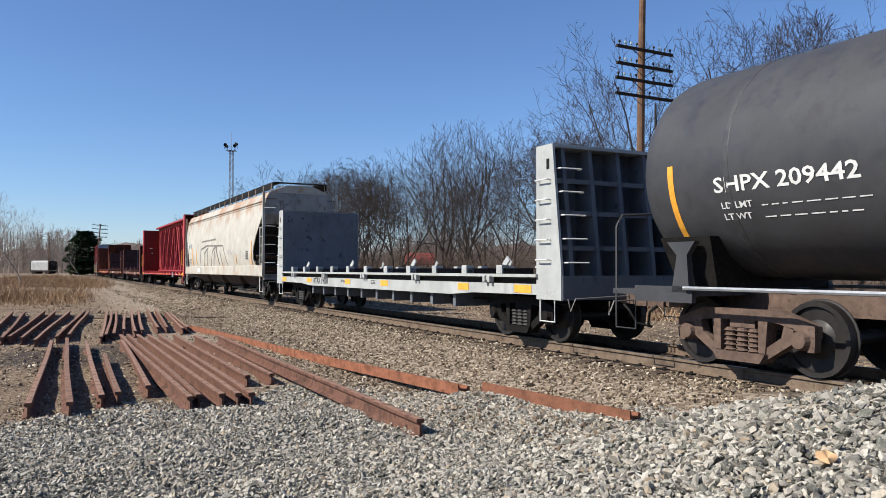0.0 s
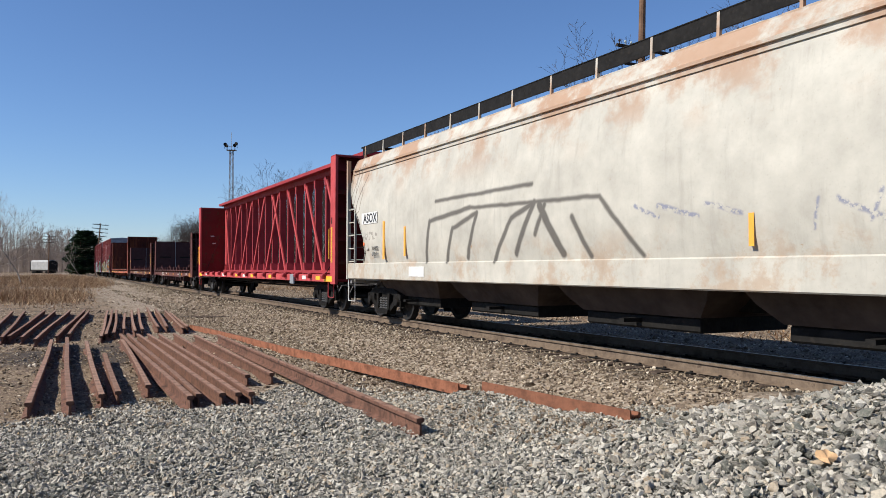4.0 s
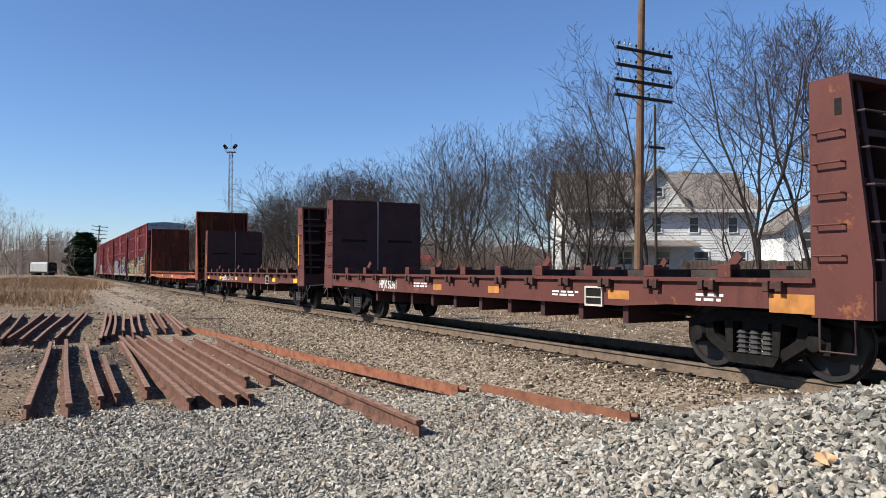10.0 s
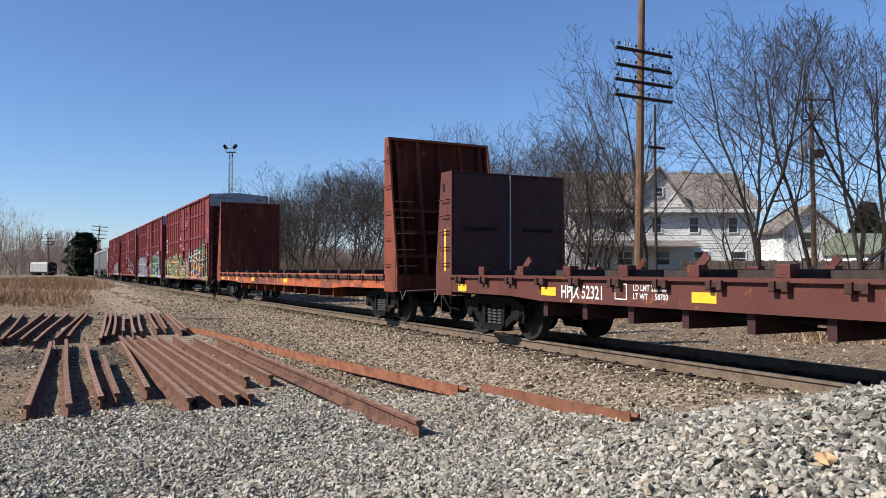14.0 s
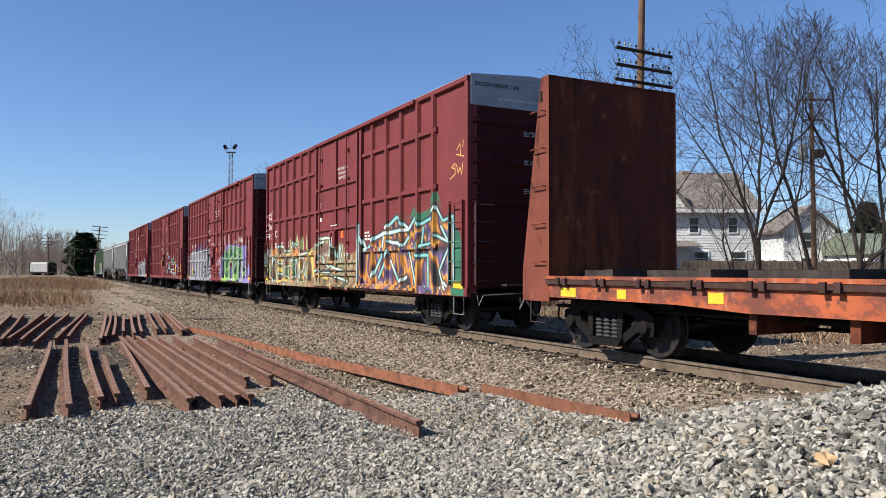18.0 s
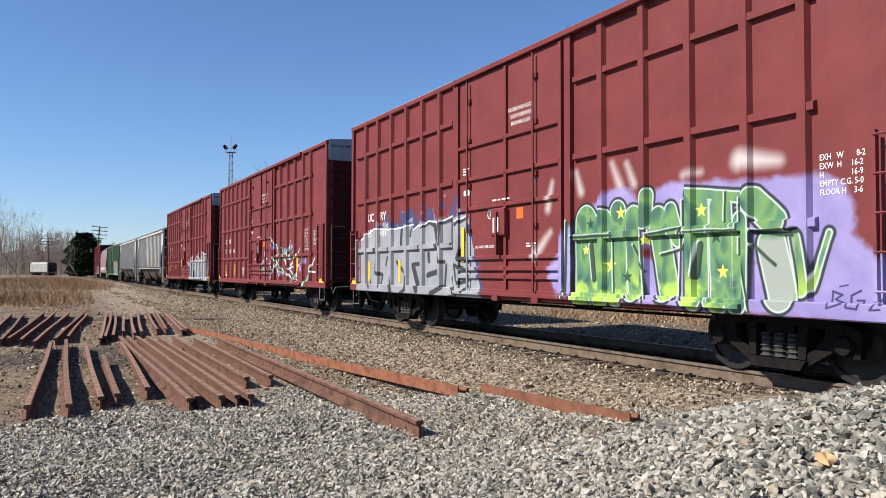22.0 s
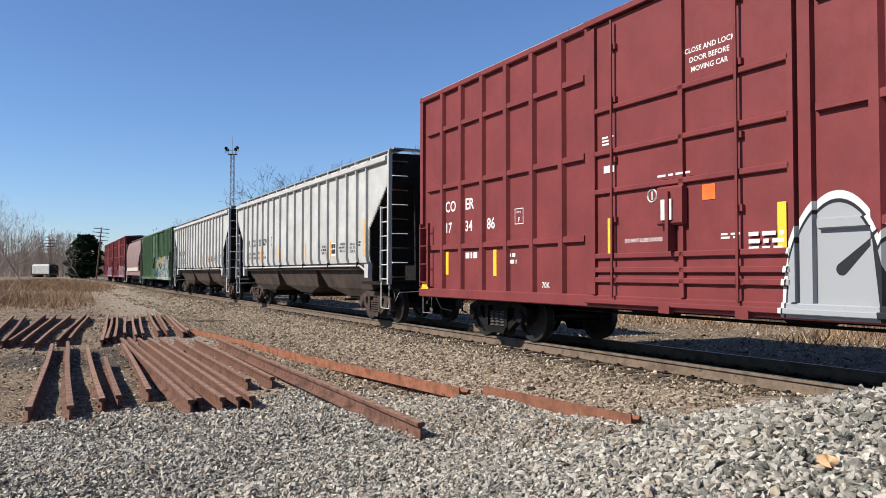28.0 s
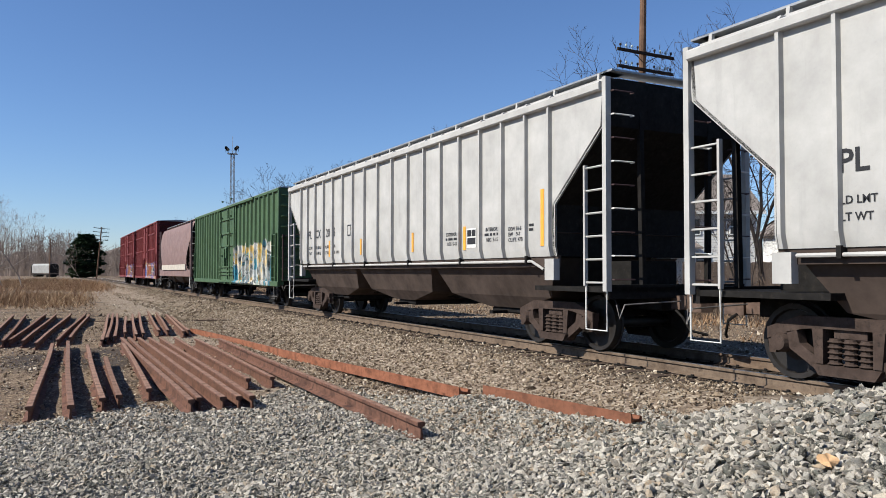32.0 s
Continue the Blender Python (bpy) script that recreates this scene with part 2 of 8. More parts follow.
    dirt = M.mix(M.math("MULTIPLY", M.step(M.noise(1.1, 7, 0.7, vec=pos), 0.53, 0.60), 0.8), dirt, (0.05, 0.04, 0.033, 1))
    dirt = M.mix(M.math("MULTIPLY", M.step(M.noise(30, 5, 0.8, vec=pos), 0.55, 0.62), 0.8), dirt, (0.40, 0.33, 0.24, 1))
    speck = M.node("ShaderNodeTexVoronoi", Vector=pos, Scale=16.0)
    peb = M.ramp(M.node("ShaderNodeSeparateXYZ", Vector=speck.outputs["Color"]).outputs[0], [(0.0, (0.10, 0.075, 0.055)), (0.5, (0.23, 0.18, 0.13)), (1.0, (0.38, 0.32, 0.24))])
    x, y, z = M.xyz(pos)
    # gravel along the track's bed, bare dirt beside the stacks, dry grass soil further off
    lat = M.math("ADD", M.math("MULTIPLY", x, math.cos(PHI)), M.math("MULTIPLY", y, math.sin(PHI)))
    edge = M.math("ADD", M.math("SUBTRACT", lat, 5 * math.cos(PHI) + 9.973 * math.sin(PHI)), M.math("MULTIPLY", M.noise(0.35, 4, vec=pos), 3.0))
    c = M.mix(M.math("MULTIPLY", M.step(edge, -5.6, -3.8), M.step(edge, 5.6, 3.4)), dirt, peb)
    grit = M.ramp(M.node("ShaderNodeSeparateXYZ", Vector=M.node("ShaderNodeTexVoronoi", Vector=pos, Scale=38.0).outputs["Color"]).outputs[0], [(0.0, (0.05, 0.047, 0.042)), (0.4, (0.19, 0.18, 0.155)), (1.0, (0.42, 0.395, 0.345))])
    front = M.math("ADD", y, M.math("MULTIPLY", M.noise(0.9, 3, vec=pos), 1.2))
    c = M.mix(M.math("MULTIPLY", M.step(front, 9.4, 8.6), M.math("MULTIPLY", M.step(x, -6.0, -5.0), M.step(edge, -1.8, -2.4))), c, grit)
    c = M.mix(M.math("MULTIPLY", M.step(M.noise(2.6, 6, 0.75, vec=pos), 0.56, 0.70), 0.6), c, (0.27, 0.205, 0.14, 1))
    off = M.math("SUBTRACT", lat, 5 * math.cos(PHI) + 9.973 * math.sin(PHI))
    # A dark band along the track paints the train's shade on the ground.
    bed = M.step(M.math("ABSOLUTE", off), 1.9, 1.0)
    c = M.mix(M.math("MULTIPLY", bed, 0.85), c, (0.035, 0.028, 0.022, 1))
    spot = near(M, M.math("ADD", x, M.math("MULTIPLY", M.noise(0.8, 4, vec=pos), 1.2)), y, -6.3, 15.6, 2.0, 2.6)
    c = M.mix(M.math("MULTIPLY", M.step(spot, 1.15, 0.7), 0.8), c, (0.045, 0.038, 0.034, 1))
    M.base(c)
    M.bump(M.noise(22, 6, 0.7, vec=pos), 0.8, 0.03)
    return M.m


def build_ground():
    def axis(lo, hi, fine_lo, fine_hi, step):
        a = list(np.arange(fine_lo, fine_hi, step))
        d, v = step, fine_hi
        while v < hi:
            a.append(v)
            d *= 1.09
            v += d
        d, v, left = step, fine_lo, []
        while v > lo:
            d *= 1.09
            v -= d
            left.append(v)
        return np.array(left[::-1] + a + [hi])
    xs, ys = axis(-2500, 2500, -14, 8, 0.16), axis(-400, 4000, 2, 26, 0.16)
    gx, gy = np.meshgrid(xs, ys)
    v = np.stack([gx, gy, ground_z(gx, gy)], -1).reshape(-1, 3)
    n, m = len(ys), len(xs)
    i = (np.arange(n - 1)[:, None] * m + np.arange(m - 1)[None, :]).ravel()
    f = np.stack([i, i + 1, i + m + 1, i + m], -1)
    me = raw_mesh("ground", v, f, ground_material())
    me.polygons.foreach_set("use_smooth", [True] * len(me.polygons))
    tagged(new("ground", me), "brown dirt and gravel ground beside a railway line", "ground", kind="structure")


build_ground()


def stones(name, pts, size, mat, rng, flat=0.62, sides=1):
    """Many broken stones joined into one mesh: each a dented block."""
    n = len(pts)
    if sides == 2:
        phi = (1 + 5 ** 0.5) / 2
        b = np.array([(-1, phi, 0), (1, phi, 0), (-1, -phi, 0), (1, -phi, 0), (0, -1, phi), (0, 1, phi), (0, -1, -phi), (0, 1, -phi), (phi, 0, -1), (phi, 0, 1), (-phi, 0, -1), (-phi, 0, 1)]) / 1.9
        fc = np.array([(0, 11, 5), (0, 5, 1), (0, 1, 7), (0, 7, 10), (0, 10, 11), (1, 5, 9), (5, 11, 4), (11, 10, 2), (10, 7, 6), (7, 1, 8), (3, 9, 4), (3, 4, 2), (3, 2, 6), (3, 6, 8), (3, 8, 9), (4, 9, 5), (2, 4, 11), (6, 2, 10), (8, 6, 7), (9, 8, 1)])
    elif sides == 1:
        b = np.array([(x, y, z) for x in (-0.8, 0.8) for y in (-0.8, 0.8) for z in (-0.75, 0.75)])
        fc = np.array([(0, 1, 3), (0, 3, 2), (4, 6, 7), (4, 7, 5), (0, 4, 5), (0, 5, 1), (2, 3, 7), (2, 7, 6), (0, 2, 6), (0, 6, 4), (1, 5, 7), (1, 7, 3)])
    else:
        b = np.array([(1, 0, 0), (0, 1, 0), (-1, 0, 0), (0, -1, 0), (0, 0, 1), (0.3, 0.3, -0.8)])
        fc = np.array([(0, 1, 4), (1, 2, 4), (2, 3, 4), (3, 0, 4), (1, 0, 5), (2, 1, 5), (3, 2, 5), (0, 3, 5)])
    k = len(b)
    v = np.repeat(b[None], n, 0) * (1 + rng.uniform(-0.5, 0.3, (n, k, 1))) + rng.normal(0, 0.16, (n, k, 3))
    v *= np.stack([rng.uniform(0.75, 1.35, n), rng.uniform(0.6, 1.0, n), rng.uniform(flat * 0.7, flat * 1.2, n)], -1)[:, None]
    a, t, u = rng.uniform(0, 6.28, n), rng.normal(0, 0.6, n), rng.normal(0, 0.6, n)
    ca, sa, ct, st, cu, su = np.cos(a), np.sin(a), np.cos(t), np.sin(t), np.cos(u), np.sin(u)
    x, y, z = v[..., 0], v[..., 1], v[..., 2]
    y, z = y * ct[:, None] - z * st[:, None], y * st[:, None] + z * ct[:, None]
    x, z = x * cu[:, None] - z * su[:, None], x * su[:, None] + z * cu[:, None]
    x, y = x * ca[:, None] - y * sa[:, None], x * sa[:, None] + y * ca[:, None]
    v = np.stack([x, y, z], -1) * size[:, None, None] + pts[:, None]
    f = (fc[None] + (np.arange(n) * k)[:, None, None]).reshape(-1, 3)
    return new(name, raw_mesh(name, v.reshape(-1, 3), f, mat))


def build_gravel():
    rng = np.random.default_rng(5)
    # grey crushed stone: the heaps in front
    n = 270000
    x, y = rng.uniform(-7.5, 5.0, n), 1.9 + 10.4 * rng.uniform(0, 1, n) ** 1.1
    rim = 0.12 * wobble(x, y, 2.3) + np.interp(x, [-7.5, -4.7, -4.3, -4.0, -3.5, -3.0, -2.6, -2.4, -2.0, -1.4, -0.6, 0.4, 0.9, 1.5, 2.1, 2.9, 3.9], [7.3, 8.2, 8.9, 9.9, 9.7, 9.3, 9.9, 11.2, 11.9, 11.5, 10.9, 10.9, 9.9, 8.9, 8.8, 9.3, 10.0])
    s, lat = track_coords(x, y)
    keep = (y < rim + rng.normal(0, 0.16, n)) & (lat < -2.7) & (np.hypot(x, y) > 1.9)
    x, y = x[keep], y[keep]
    size = np.clip(rng.lognormal(math.log(0.0180), 0.36, len(x)), 0.007, 0.036) * (0.74 + 0.38 * smooth(0.0, 2.2, x) * smooth(8.0, 5.0, y))
    z = ground_z(x, y) + size * rng.uniform(-0.1, 0.95, len(x))
    fine = np.hypot(x - 1.2, y) < 5.4
    for pick, sides in ((fine, 2), (~fine, 1)):
        tagged(stones("crushed_stone", np.stack([x, y, z], -1)[pick], size[pick], GREY_STONE, rng, 0.55, sides), "loose grey crushed stone heaped beside the track", "gravel", kind="stuff")
    # tan ballast of the track
    n = 95000
    s = -7 + 34 * rng.uniform(0, 1, n) ** 1.15
    lat = rng.uniform(-5.3, 2.9, n)
    x, y = on_track(s, lat)
    s2 = 27 + 63 * rng.uniform(0, 1, 26000) ** 1.5
    l2 = rng.uniform(-4.6, 2.6, 26000)
    x2, y2 = on_track(s2, l2)
    x, y, lat = np.concatenate([x, x2]), np.concatenate([y, y2]), np.concatenate([lat, l2])
    size = np.clip(rng.lognormal(math.log(0.023), 0.33, len(x)), 0.012, 0.05) * np.where(np.arange(len(x)) < n, 1, 1.5)
    keep = (np.abs(np.abs(lat) - 0.753) > 0.13) & (ground_z(x, y) < -0.15)
    x, y, size, lat = x[keep], y[keep], size[keep], lat[keep]
    z = ground_z(x, y) + size * rng.uniform(-0.1, 0.6, len(x))
    in_shade = np.abs(lat) < 0.75
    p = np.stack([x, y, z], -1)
    tagged(stones("track_ballast", p[~in_shade], size[~in_shade], TAN_STONE, rng, sides=0), "tan dusty ballast stones along the track", "ballast", kind="stuff")
    tagged(stones("shaded_ballast", p[in_shade], size[in_shade], SHADED_STONE, rng, sides=0), "ballast between the rails, darkened in colour for the train's shade", "ballast", kind="stuff")


build_gravel()


def build_litter():
    """Straw, twigs and stray stones trodden into the dirt beside the stacks."""
    rng = np.random.default_rng(17)
    n = 30000
    x, y = rng.uniform(-26, -3.6, n), rng.uniform(7.5, 40, n)
    s, lat = track_coords(x, y)
    keep = (lat < -5.0 + wobble(x, y, 0.4)) & (x > -y * 0.62) & (wobble(x, y, 0.8, 3) > rng.uniform(-1.2, 0.9, n))
    x, y = x[keep], y[keep]
    n = len(x)
    a, l, w = rng.uniform(0, 6.283, n), rng.uniform(0.03, 0.13, n), rng.uniform(0.003, 0.012, n)
    z = ground_z(x, y) + rng.uniform(0.004, 0.02, n)
    v = np.empty((n, 3, 3))
    v[:, 0] = np.stack([x - w * np.sin(a), y + w * np.cos(a), z], -1)
    v[:, 1] = np.stack([x + w * np.sin(a), y - w * np.cos(a), z], -1)
    v[:, 2] = np.stack([x + l * np.cos(a), y + l * np.sin(a), z + rng.uniform(0, 0.03, n)], -1)
    M = Mat("dead_straw_litter", 0.95)
    rnd = M.t.nodes.new("ShaderNodeNewGeometry").outputs["Random Per Island"]
    M.base(M.ramp(rnd, [(0.0, (0.10, 0.062, 0.036)), (0.5, (0.30, 0.22, 0.13)), (1.0, (0.50, 0.42, 0.28))]))
    tagged(new("straw_litter", raw_mesh("straw_litter", v.reshape(-1, 3), np.arange(n * 3).reshape(-1, 3), M.m)), "dead straw and leaf litter scattered on bare dirt", "litter", kind="stuff")
    n = 9000
    x, y = rng.uniform(-30, -3.0, n), rng.uniform(8.5, 60, n)
    s, lat = track_coords(x, y)
    keep = (lat < -4.0) & (lat > -11 - s * 0.05) & (x > -y * 0.62) & (wobble(x, y, 0.5, 2) > rng.uniform(-0.9, 1.0, n))
    x, y = x[keep], y[keep]
    # small broken stone trodden in round the stacks
    xs, ys = rng.uniform(-13, -1.5, 30000), 8.2 + 24 * rng.uniform(0, 1, 30000) ** 1.4
    ks = (track_coords(xs, ys)[1] < -3.6) & (wobble(xs, ys, 1.1, 5) > rng.uniform(-1.4, 0.6, 30000))
    size = np.concatenate([np.clip(rng.lognormal(math.log(0.025), 0.5, len(x)), 0.01, 0.11), np.clip(rng.lognormal(math.log(0.013), 0.45, int(ks.sum())), 0.006, 0.04)])
    x, y = np.concatenate([x, xs[ks]]), np.concatenate([y, ys[ks]])
    z = ground_z(x, y) + size * 0.2
    tagged(stones("stray_stone", np.stack([x, y, z], -1), size, TAN_STONE, rng), "stray tan stones lying on the dirt", "stones", kind="stuff")


build_litter()


def build_far_side():
    """Cinders, stones and tufts on the strip beyond the track."""
    rng = np.random.default_rng(23)
    n = 26000
    s, lat = -8 + 70 * rng.uniform(0, 1, n) ** 1.2, 2.6 + 10 * rng.uniform(0, 1, n) ** 1.4
    x, y = on_track(s, lat)
    size = np.clip(rng.lognormal(math.log(0.028), 0.4, n), 0.012, 0.09)
    tagged(stones("cinder_stone", np.stack([x, y, ground_z(x, y) + size * 0.2], -1), size, TAN_STONE, rng, sides=0), "loose stones and cinders on the strip beyond the track", "stones", kind="stuff")


build_far_side()

# ---- the track ----
RAIL_PROFILE = [(-0.07, -0.17), (0.07, -0.17), (0.07, -0.158), (0.012, -0.14), (0.009, -0.045), (0.036, -0.035), (0.037, -0.006), (0.03, 0.0), (-0.03, 0.0), (-0.037, -0.006), (-0.036, -0.035), (-0.009, -0.045), (-0.012, -0.14), (-0.07, -0.158)]


def build_track():
    track = root("railway_track", kind="structure", label="railway track of dusty steel rails on timber ties", category="track")
    rows = np.concatenate([np.arange(-60, 100, 20), np.arange(100, 330, 6)])
    for side in (-0.753, 0.753):
        rings, heads = [], []
        for s in rows:
            rings.append([(*map(float, on_track(s, side + a)), z - 0.004) for a, z in RAIL_PROFILE])
            heads.append([(*map(float, on_track(s, side + a)), z) for a, z in ((-0.028, -0.003), (0.028, -0.003), (0.024, 0.0005), (-0.024, 0.0005))])
        rail = part("running_rail", Mesh().loft(rings), TRACK_RAIL, track)
        part("rail_head", Mesh().loft(heads), RAIL_HEAD, rail, "bright worn top of the rail")
    rng = random.Random(3)
    tie = Mesh().box(-0.115, 0.115, -1.3, 1.3, -0.36, -0.178, 0.012).data("tie", TIE_WOOD)
    s = -14.0
    while s < 110:
        x, y = on_track(s)
        ob = part("tie", tie, None, track)
        ob.matrix_basis = pose(float(x), float(y), rng.uniform(-0.012, 0.0), 0, 0, math.degrees(PHI) + 90 + rng.uniform(-1, 1)) @ pose(0, rng.uniform(-0.06, 0.06), 0)
        s += 0.53
    plate = Mesh().box(-0.09, 0.09, -0.18, 0.18, -0.182, -0.168).box(-0.02, 0.02, -0.10, -0.075, -0.17, -0.145).box(-0.02, 0.02, 0.075, 0.10, -0.17, -0.145).data("tie_plate", BLACK_STEEL_AND_SHADE)
    for i in range(60):
        for side in (-0.753, 0.753):
            x, y = on_track(-8 + i * 0.53 - 0.0, side)
            ob = part("tie_plate", plate, None, track)
            ob.matrix_basis = pose(float(x), float(y), 0.0, 0, 0, math.degrees(PHI) + 90)


build_track()

# ---- stacks of old rails: (x, y, heading, length) of the near end of each ----
STACKS = {
    "front": [(-4.69, 8.70, 115.8, 9.3), (-4.21, 8.63, 116.5, 10.0), (-4.18, 9.40, 116.4, 8.0), (-4.08, 9.65, 116.0, 4.8)],
    "main": [(-3.94, 10.29, 115.5, 7.5), (-3.00, 9.07, 117.0, 10.6), (-3.06, 9.55, 117.0, 10.1), (-2.74, 9.55, 117.5, 10.1), (-2.54, 9.55, 117.1, 10.1),
             (-2.39, 9.54, 116.5, 10.0), (-2.91, 11.35, 116.7, 8.0), (-2.58, 11.60, 117.2, 7.1), (-0.23, 7.48, 115.8, 11.6)],
    "back": [(-10.20, 17.67, 116.5, 12.0), (-10.19, 17.96, 114.0, 11.9), (-9.73, 17.66, 113.7, 12.0), (-9.13, 17.09, 112.9, 12.6), (-9.08, 17.94, 112.4, 12.6),
             (-9.09, 18.56, 112.7, 11.0), (-10.56, 17.67, 117.0, 11.7)],
    "middle": [(-8.02, 17.92, 113.0, 11.7), (-8.16, 18.54, 112.8, 11.9), (-8.11, 18.86, 112.9, 11.5), (-8.31, 19.91, 112.7, 8.0)],
    "far": [(-7.73, 19.19, 112.8, 10.3), (-7.69, 19.54, 112.4, 11.6), (-7.71, 20.66, 112.7, 11.4), (-7.45, 20.65, 112.5, 9.5), (-6.88, 20.25, 113.0, 9.1), (-6.89, 20.64, 113.4, 7.1)],
    "by the track": [(0.20, 10.30, 122.8, 13.8), (2.02, 8.30, 129.0, 2.4)],
}


def build_stacks():
    rng = random.Random(8)
    for key, rows in STACKS.items():
        for x, y, h, n in rows:
            pr = [(a * 1.1, (z + 0.17) * 1.1) for a, z in RAIL_PROFILE]
            me = Mesh()
            rings = []
            for k in range(9):
                u = n * k / 8
                bend = 0.015 * math.sin(u * 0.5 + x * 9)
                rings.append([(u, a + bend, z) for a, z in pr])
            me.loft(rings)
            ob = part("old_rail", me, RUST_BRIGHT if key == "by the track" else RUST_RAIL)
            # A thin pale strip paints sunlight along the head.
            top = [[(n * k / 8, a + 0.015 * math.sin(n * k / 16 + x * 9), z) for a, z in ((-0.034, 0.186), (0.034, 0.186), (0.030, 0.1885), (-0.030, 0.1885))] for k in range(9)]
            part("rail_head", Mesh().loft(top), RUST_SUNLIT_TOP, ob, "paler top of the rail, sunlight put into its colour")
            q = (x + n * math.cos(radians(h)), y + n * math.sin(radians(h)))
            z0, z1 = float(ground_z(x, y)), float(ground_z(*q))
            z0, z1 = max(z0 - 0.015, -0.47), max(z1 - 0.015, -0.47)
            side = 90 if key == "by the track" else 0      # two lie on their side, the foot turned outward
            if side:
                z0, z1 = (z0 + 0.08, z1 + 0.07) if n > 5 else (z0 + 0.07, z1 + 0.11)
            ob.matrix_basis = Matrix.Translation((x, y, z0 + 0.005)) @ pose(0, 0, 0, 0, math.degrees(-math.atan2(z1 - z0, n)), h) @ pose(0, 0, 0, side + rng.uniform(-2, 2))
            tagged(ob, "rusty brown used steel rail lying on the ground" if key != "by the track" else "long rusty orange rail half buried in crushed stone", "rail", group="stacked old rails")
    for x, y, h, n in [(-6.95, 15.40, -35, 1.9), (-12.6, 26.8, 12, 5.5), (-5.2, 12.9, -40, 1.2)]:
        ob = part("timber_skid", Mesh().box(0, n, -0.1, 0.1, 0, 0.05, 0.01), TIE_WOOD)
        ob.matrix_basis = pose(x, y, GROUND - 0.02, 0, 0, h)
        tagged(ob, "dark weathered timber laid under the old rails", "timber")


build_stacks()

# ---- trees ----
BARK = plain("grey_brown_bark", (0.042, 0.034, 0.029), 0.9, 0, 0.4, 3)
TWIG = plain("grey_twig_bark", (0.050, 0.040, 0.034), 0.9, 0, 0.35, 2)
BRUSH = plain("brown_brush_twigs", (0.145, 0.105, 0.074), 0.95, 0, 0.4, 1.2)
PALE_BARK = plain("pale_sapling_bark", (0.27, 0.235, 0.20), 0.9, 0, 0.3, 3)
# Far twigs are paler: distance haze is put into the colour.
HAZE_TWIG = plain("far_twigs_paled_by_haze", (0.165, 0.132, 0.112), 0.95, 0, 0.25, 0.2)


def limb(me, tw, rng, p, d, length, r, level, rise=0.05, first=0.2):
    """One tapering, crooked limb with its side shoots; thin ones go into the twig mesh."""
    if level <= 0:
        side = d.cross(Vector((0.3, 0.5, 0.8))).normalized() * r
        up = d.cross(side)
        tw.add([p + side, p - side * 0.5 + up * 0.87, p - side * 0.5 - up * 0.87, p + d * length], [(0, 1, 3), (1, 2, 3), (2, 0, 3)])
        return
    n = 6 if level > 2 else 4 if level == 2 else 3
    pts = [Vector(p)]
    for i in range(n):
        d = (d + Vector((rng.gauss(0, 0.17), rng.gauss(0, 0.17), rng.gauss(rise, 0.10)))).normalized()
        pts.append(pts[-1] + d * length / n)
    target = me if r > 0.024 else tw
    target.tube(pts, r, 7 if r > 0.06 else 4 if r > 0.024 else 3, max(r * 0.3, 0.006))
    kids = {4: rng.randint(9, 11), 3: rng.randint(5, 7), 2: 4, 1: 2}[level]
    a = rng.uniform(0, 6.283)
    for k in range(kids):
        u = first + (0.98 - first) * (k + rng.random()) / kids
        i = min(int(u * n), n - 1)
        q = pts[i].lerp(pts[i + 1], u * n - i)
        ax = (pts[i + 1] - pts[i]).normalized()
        a += 2.4 + rng.uniform(-0.5, 0.5)
        side = ax.cross(Vector((math.cos(a), math.sin(a), 0.2))).normalized()
        ang = rng.uniform(0.5, 0.95) * (1.15 - 0.35 * u)
        nd = ax * math.cos(ang) + side * math.sin(ang)
        limb(me, tw, rng, q, nd, length * (0.56 * (1 - u) + 0.25) * rng.uniform(0.75, 1.2), max(r * (1 - 0.7 * u) * rng.uniform(0.46, 0.62), 0.008), level - 1, 0.08)


def bare_tree(seed, height, stems=1, girth=1.0):
    """Meshes of a leafless tree: stems with limbs, and a crown of twigs."""
    rng = random.Random(seed)
    me, tw = Mesh(), Mesh()
    r = 0.0105 * height * girth
    if stems == 1:
        limb(me, tw, rng, (0, 0, -0.2), Vector((rng.gauss(0, 0.04), rng.gauss(0, 0.04), 1)).normalized(), height, r, 4, 0.02, 0.24)
    else:
        fork = height * rng.uniform(0.05, 0.26)
        me.tube([(0, 0, -0.2), (0.03, 0, fork * 0.5), (0, 0.02, fork)], r * 1.2, 8, r * 1.0)
        a = rng.uniform(0, 6.283)
        for s in range(stems):
            a += 6.283 / stems + rng.uniform(-0.4, 0.4)
            lean = rng.uniform(0.06, 0.20)
            limb(me, tw, rng, (0, 0, fork - 0.1), Vector((math.cos(a) * lean, math.sin(a) * lean, 1)).normalized(), (height - fork) * rng.uniform(0.82, 1.0), r * 0.72, 4, 0.045, 0.18)
    return me, tw


def mesh_fast(m, name, mat):
    me = bpy.data.meshes.new(name)
    me.from_pydata(m.v, [], m.f)
    me.materials.append(mat)
    return me


def build_trees():
    kinds = []
    for k in range(7):
        me, tw = bare_tree(40 + k, 11, 1 if k in (0, 2, 6) else 3 if k in (1, 4) else 2, 0.8 if k == 6 else 1.0)
        kinds.append((mesh_fast(me, "trunk_and_limbs", BARK if k < 6 else PALE_BARK), mesh_fast(tw, "crown_twigs", TWIG if k < 6 else PALE_BARK), max(v[2] for v in me.v + tw.v)))

    def put(x, y, height, k, turn, label):
        a, b, top = kinds[k]
        t = root("bare_tree", label=label, category="tree", group="bare trees behind the railway")
        s = height / top
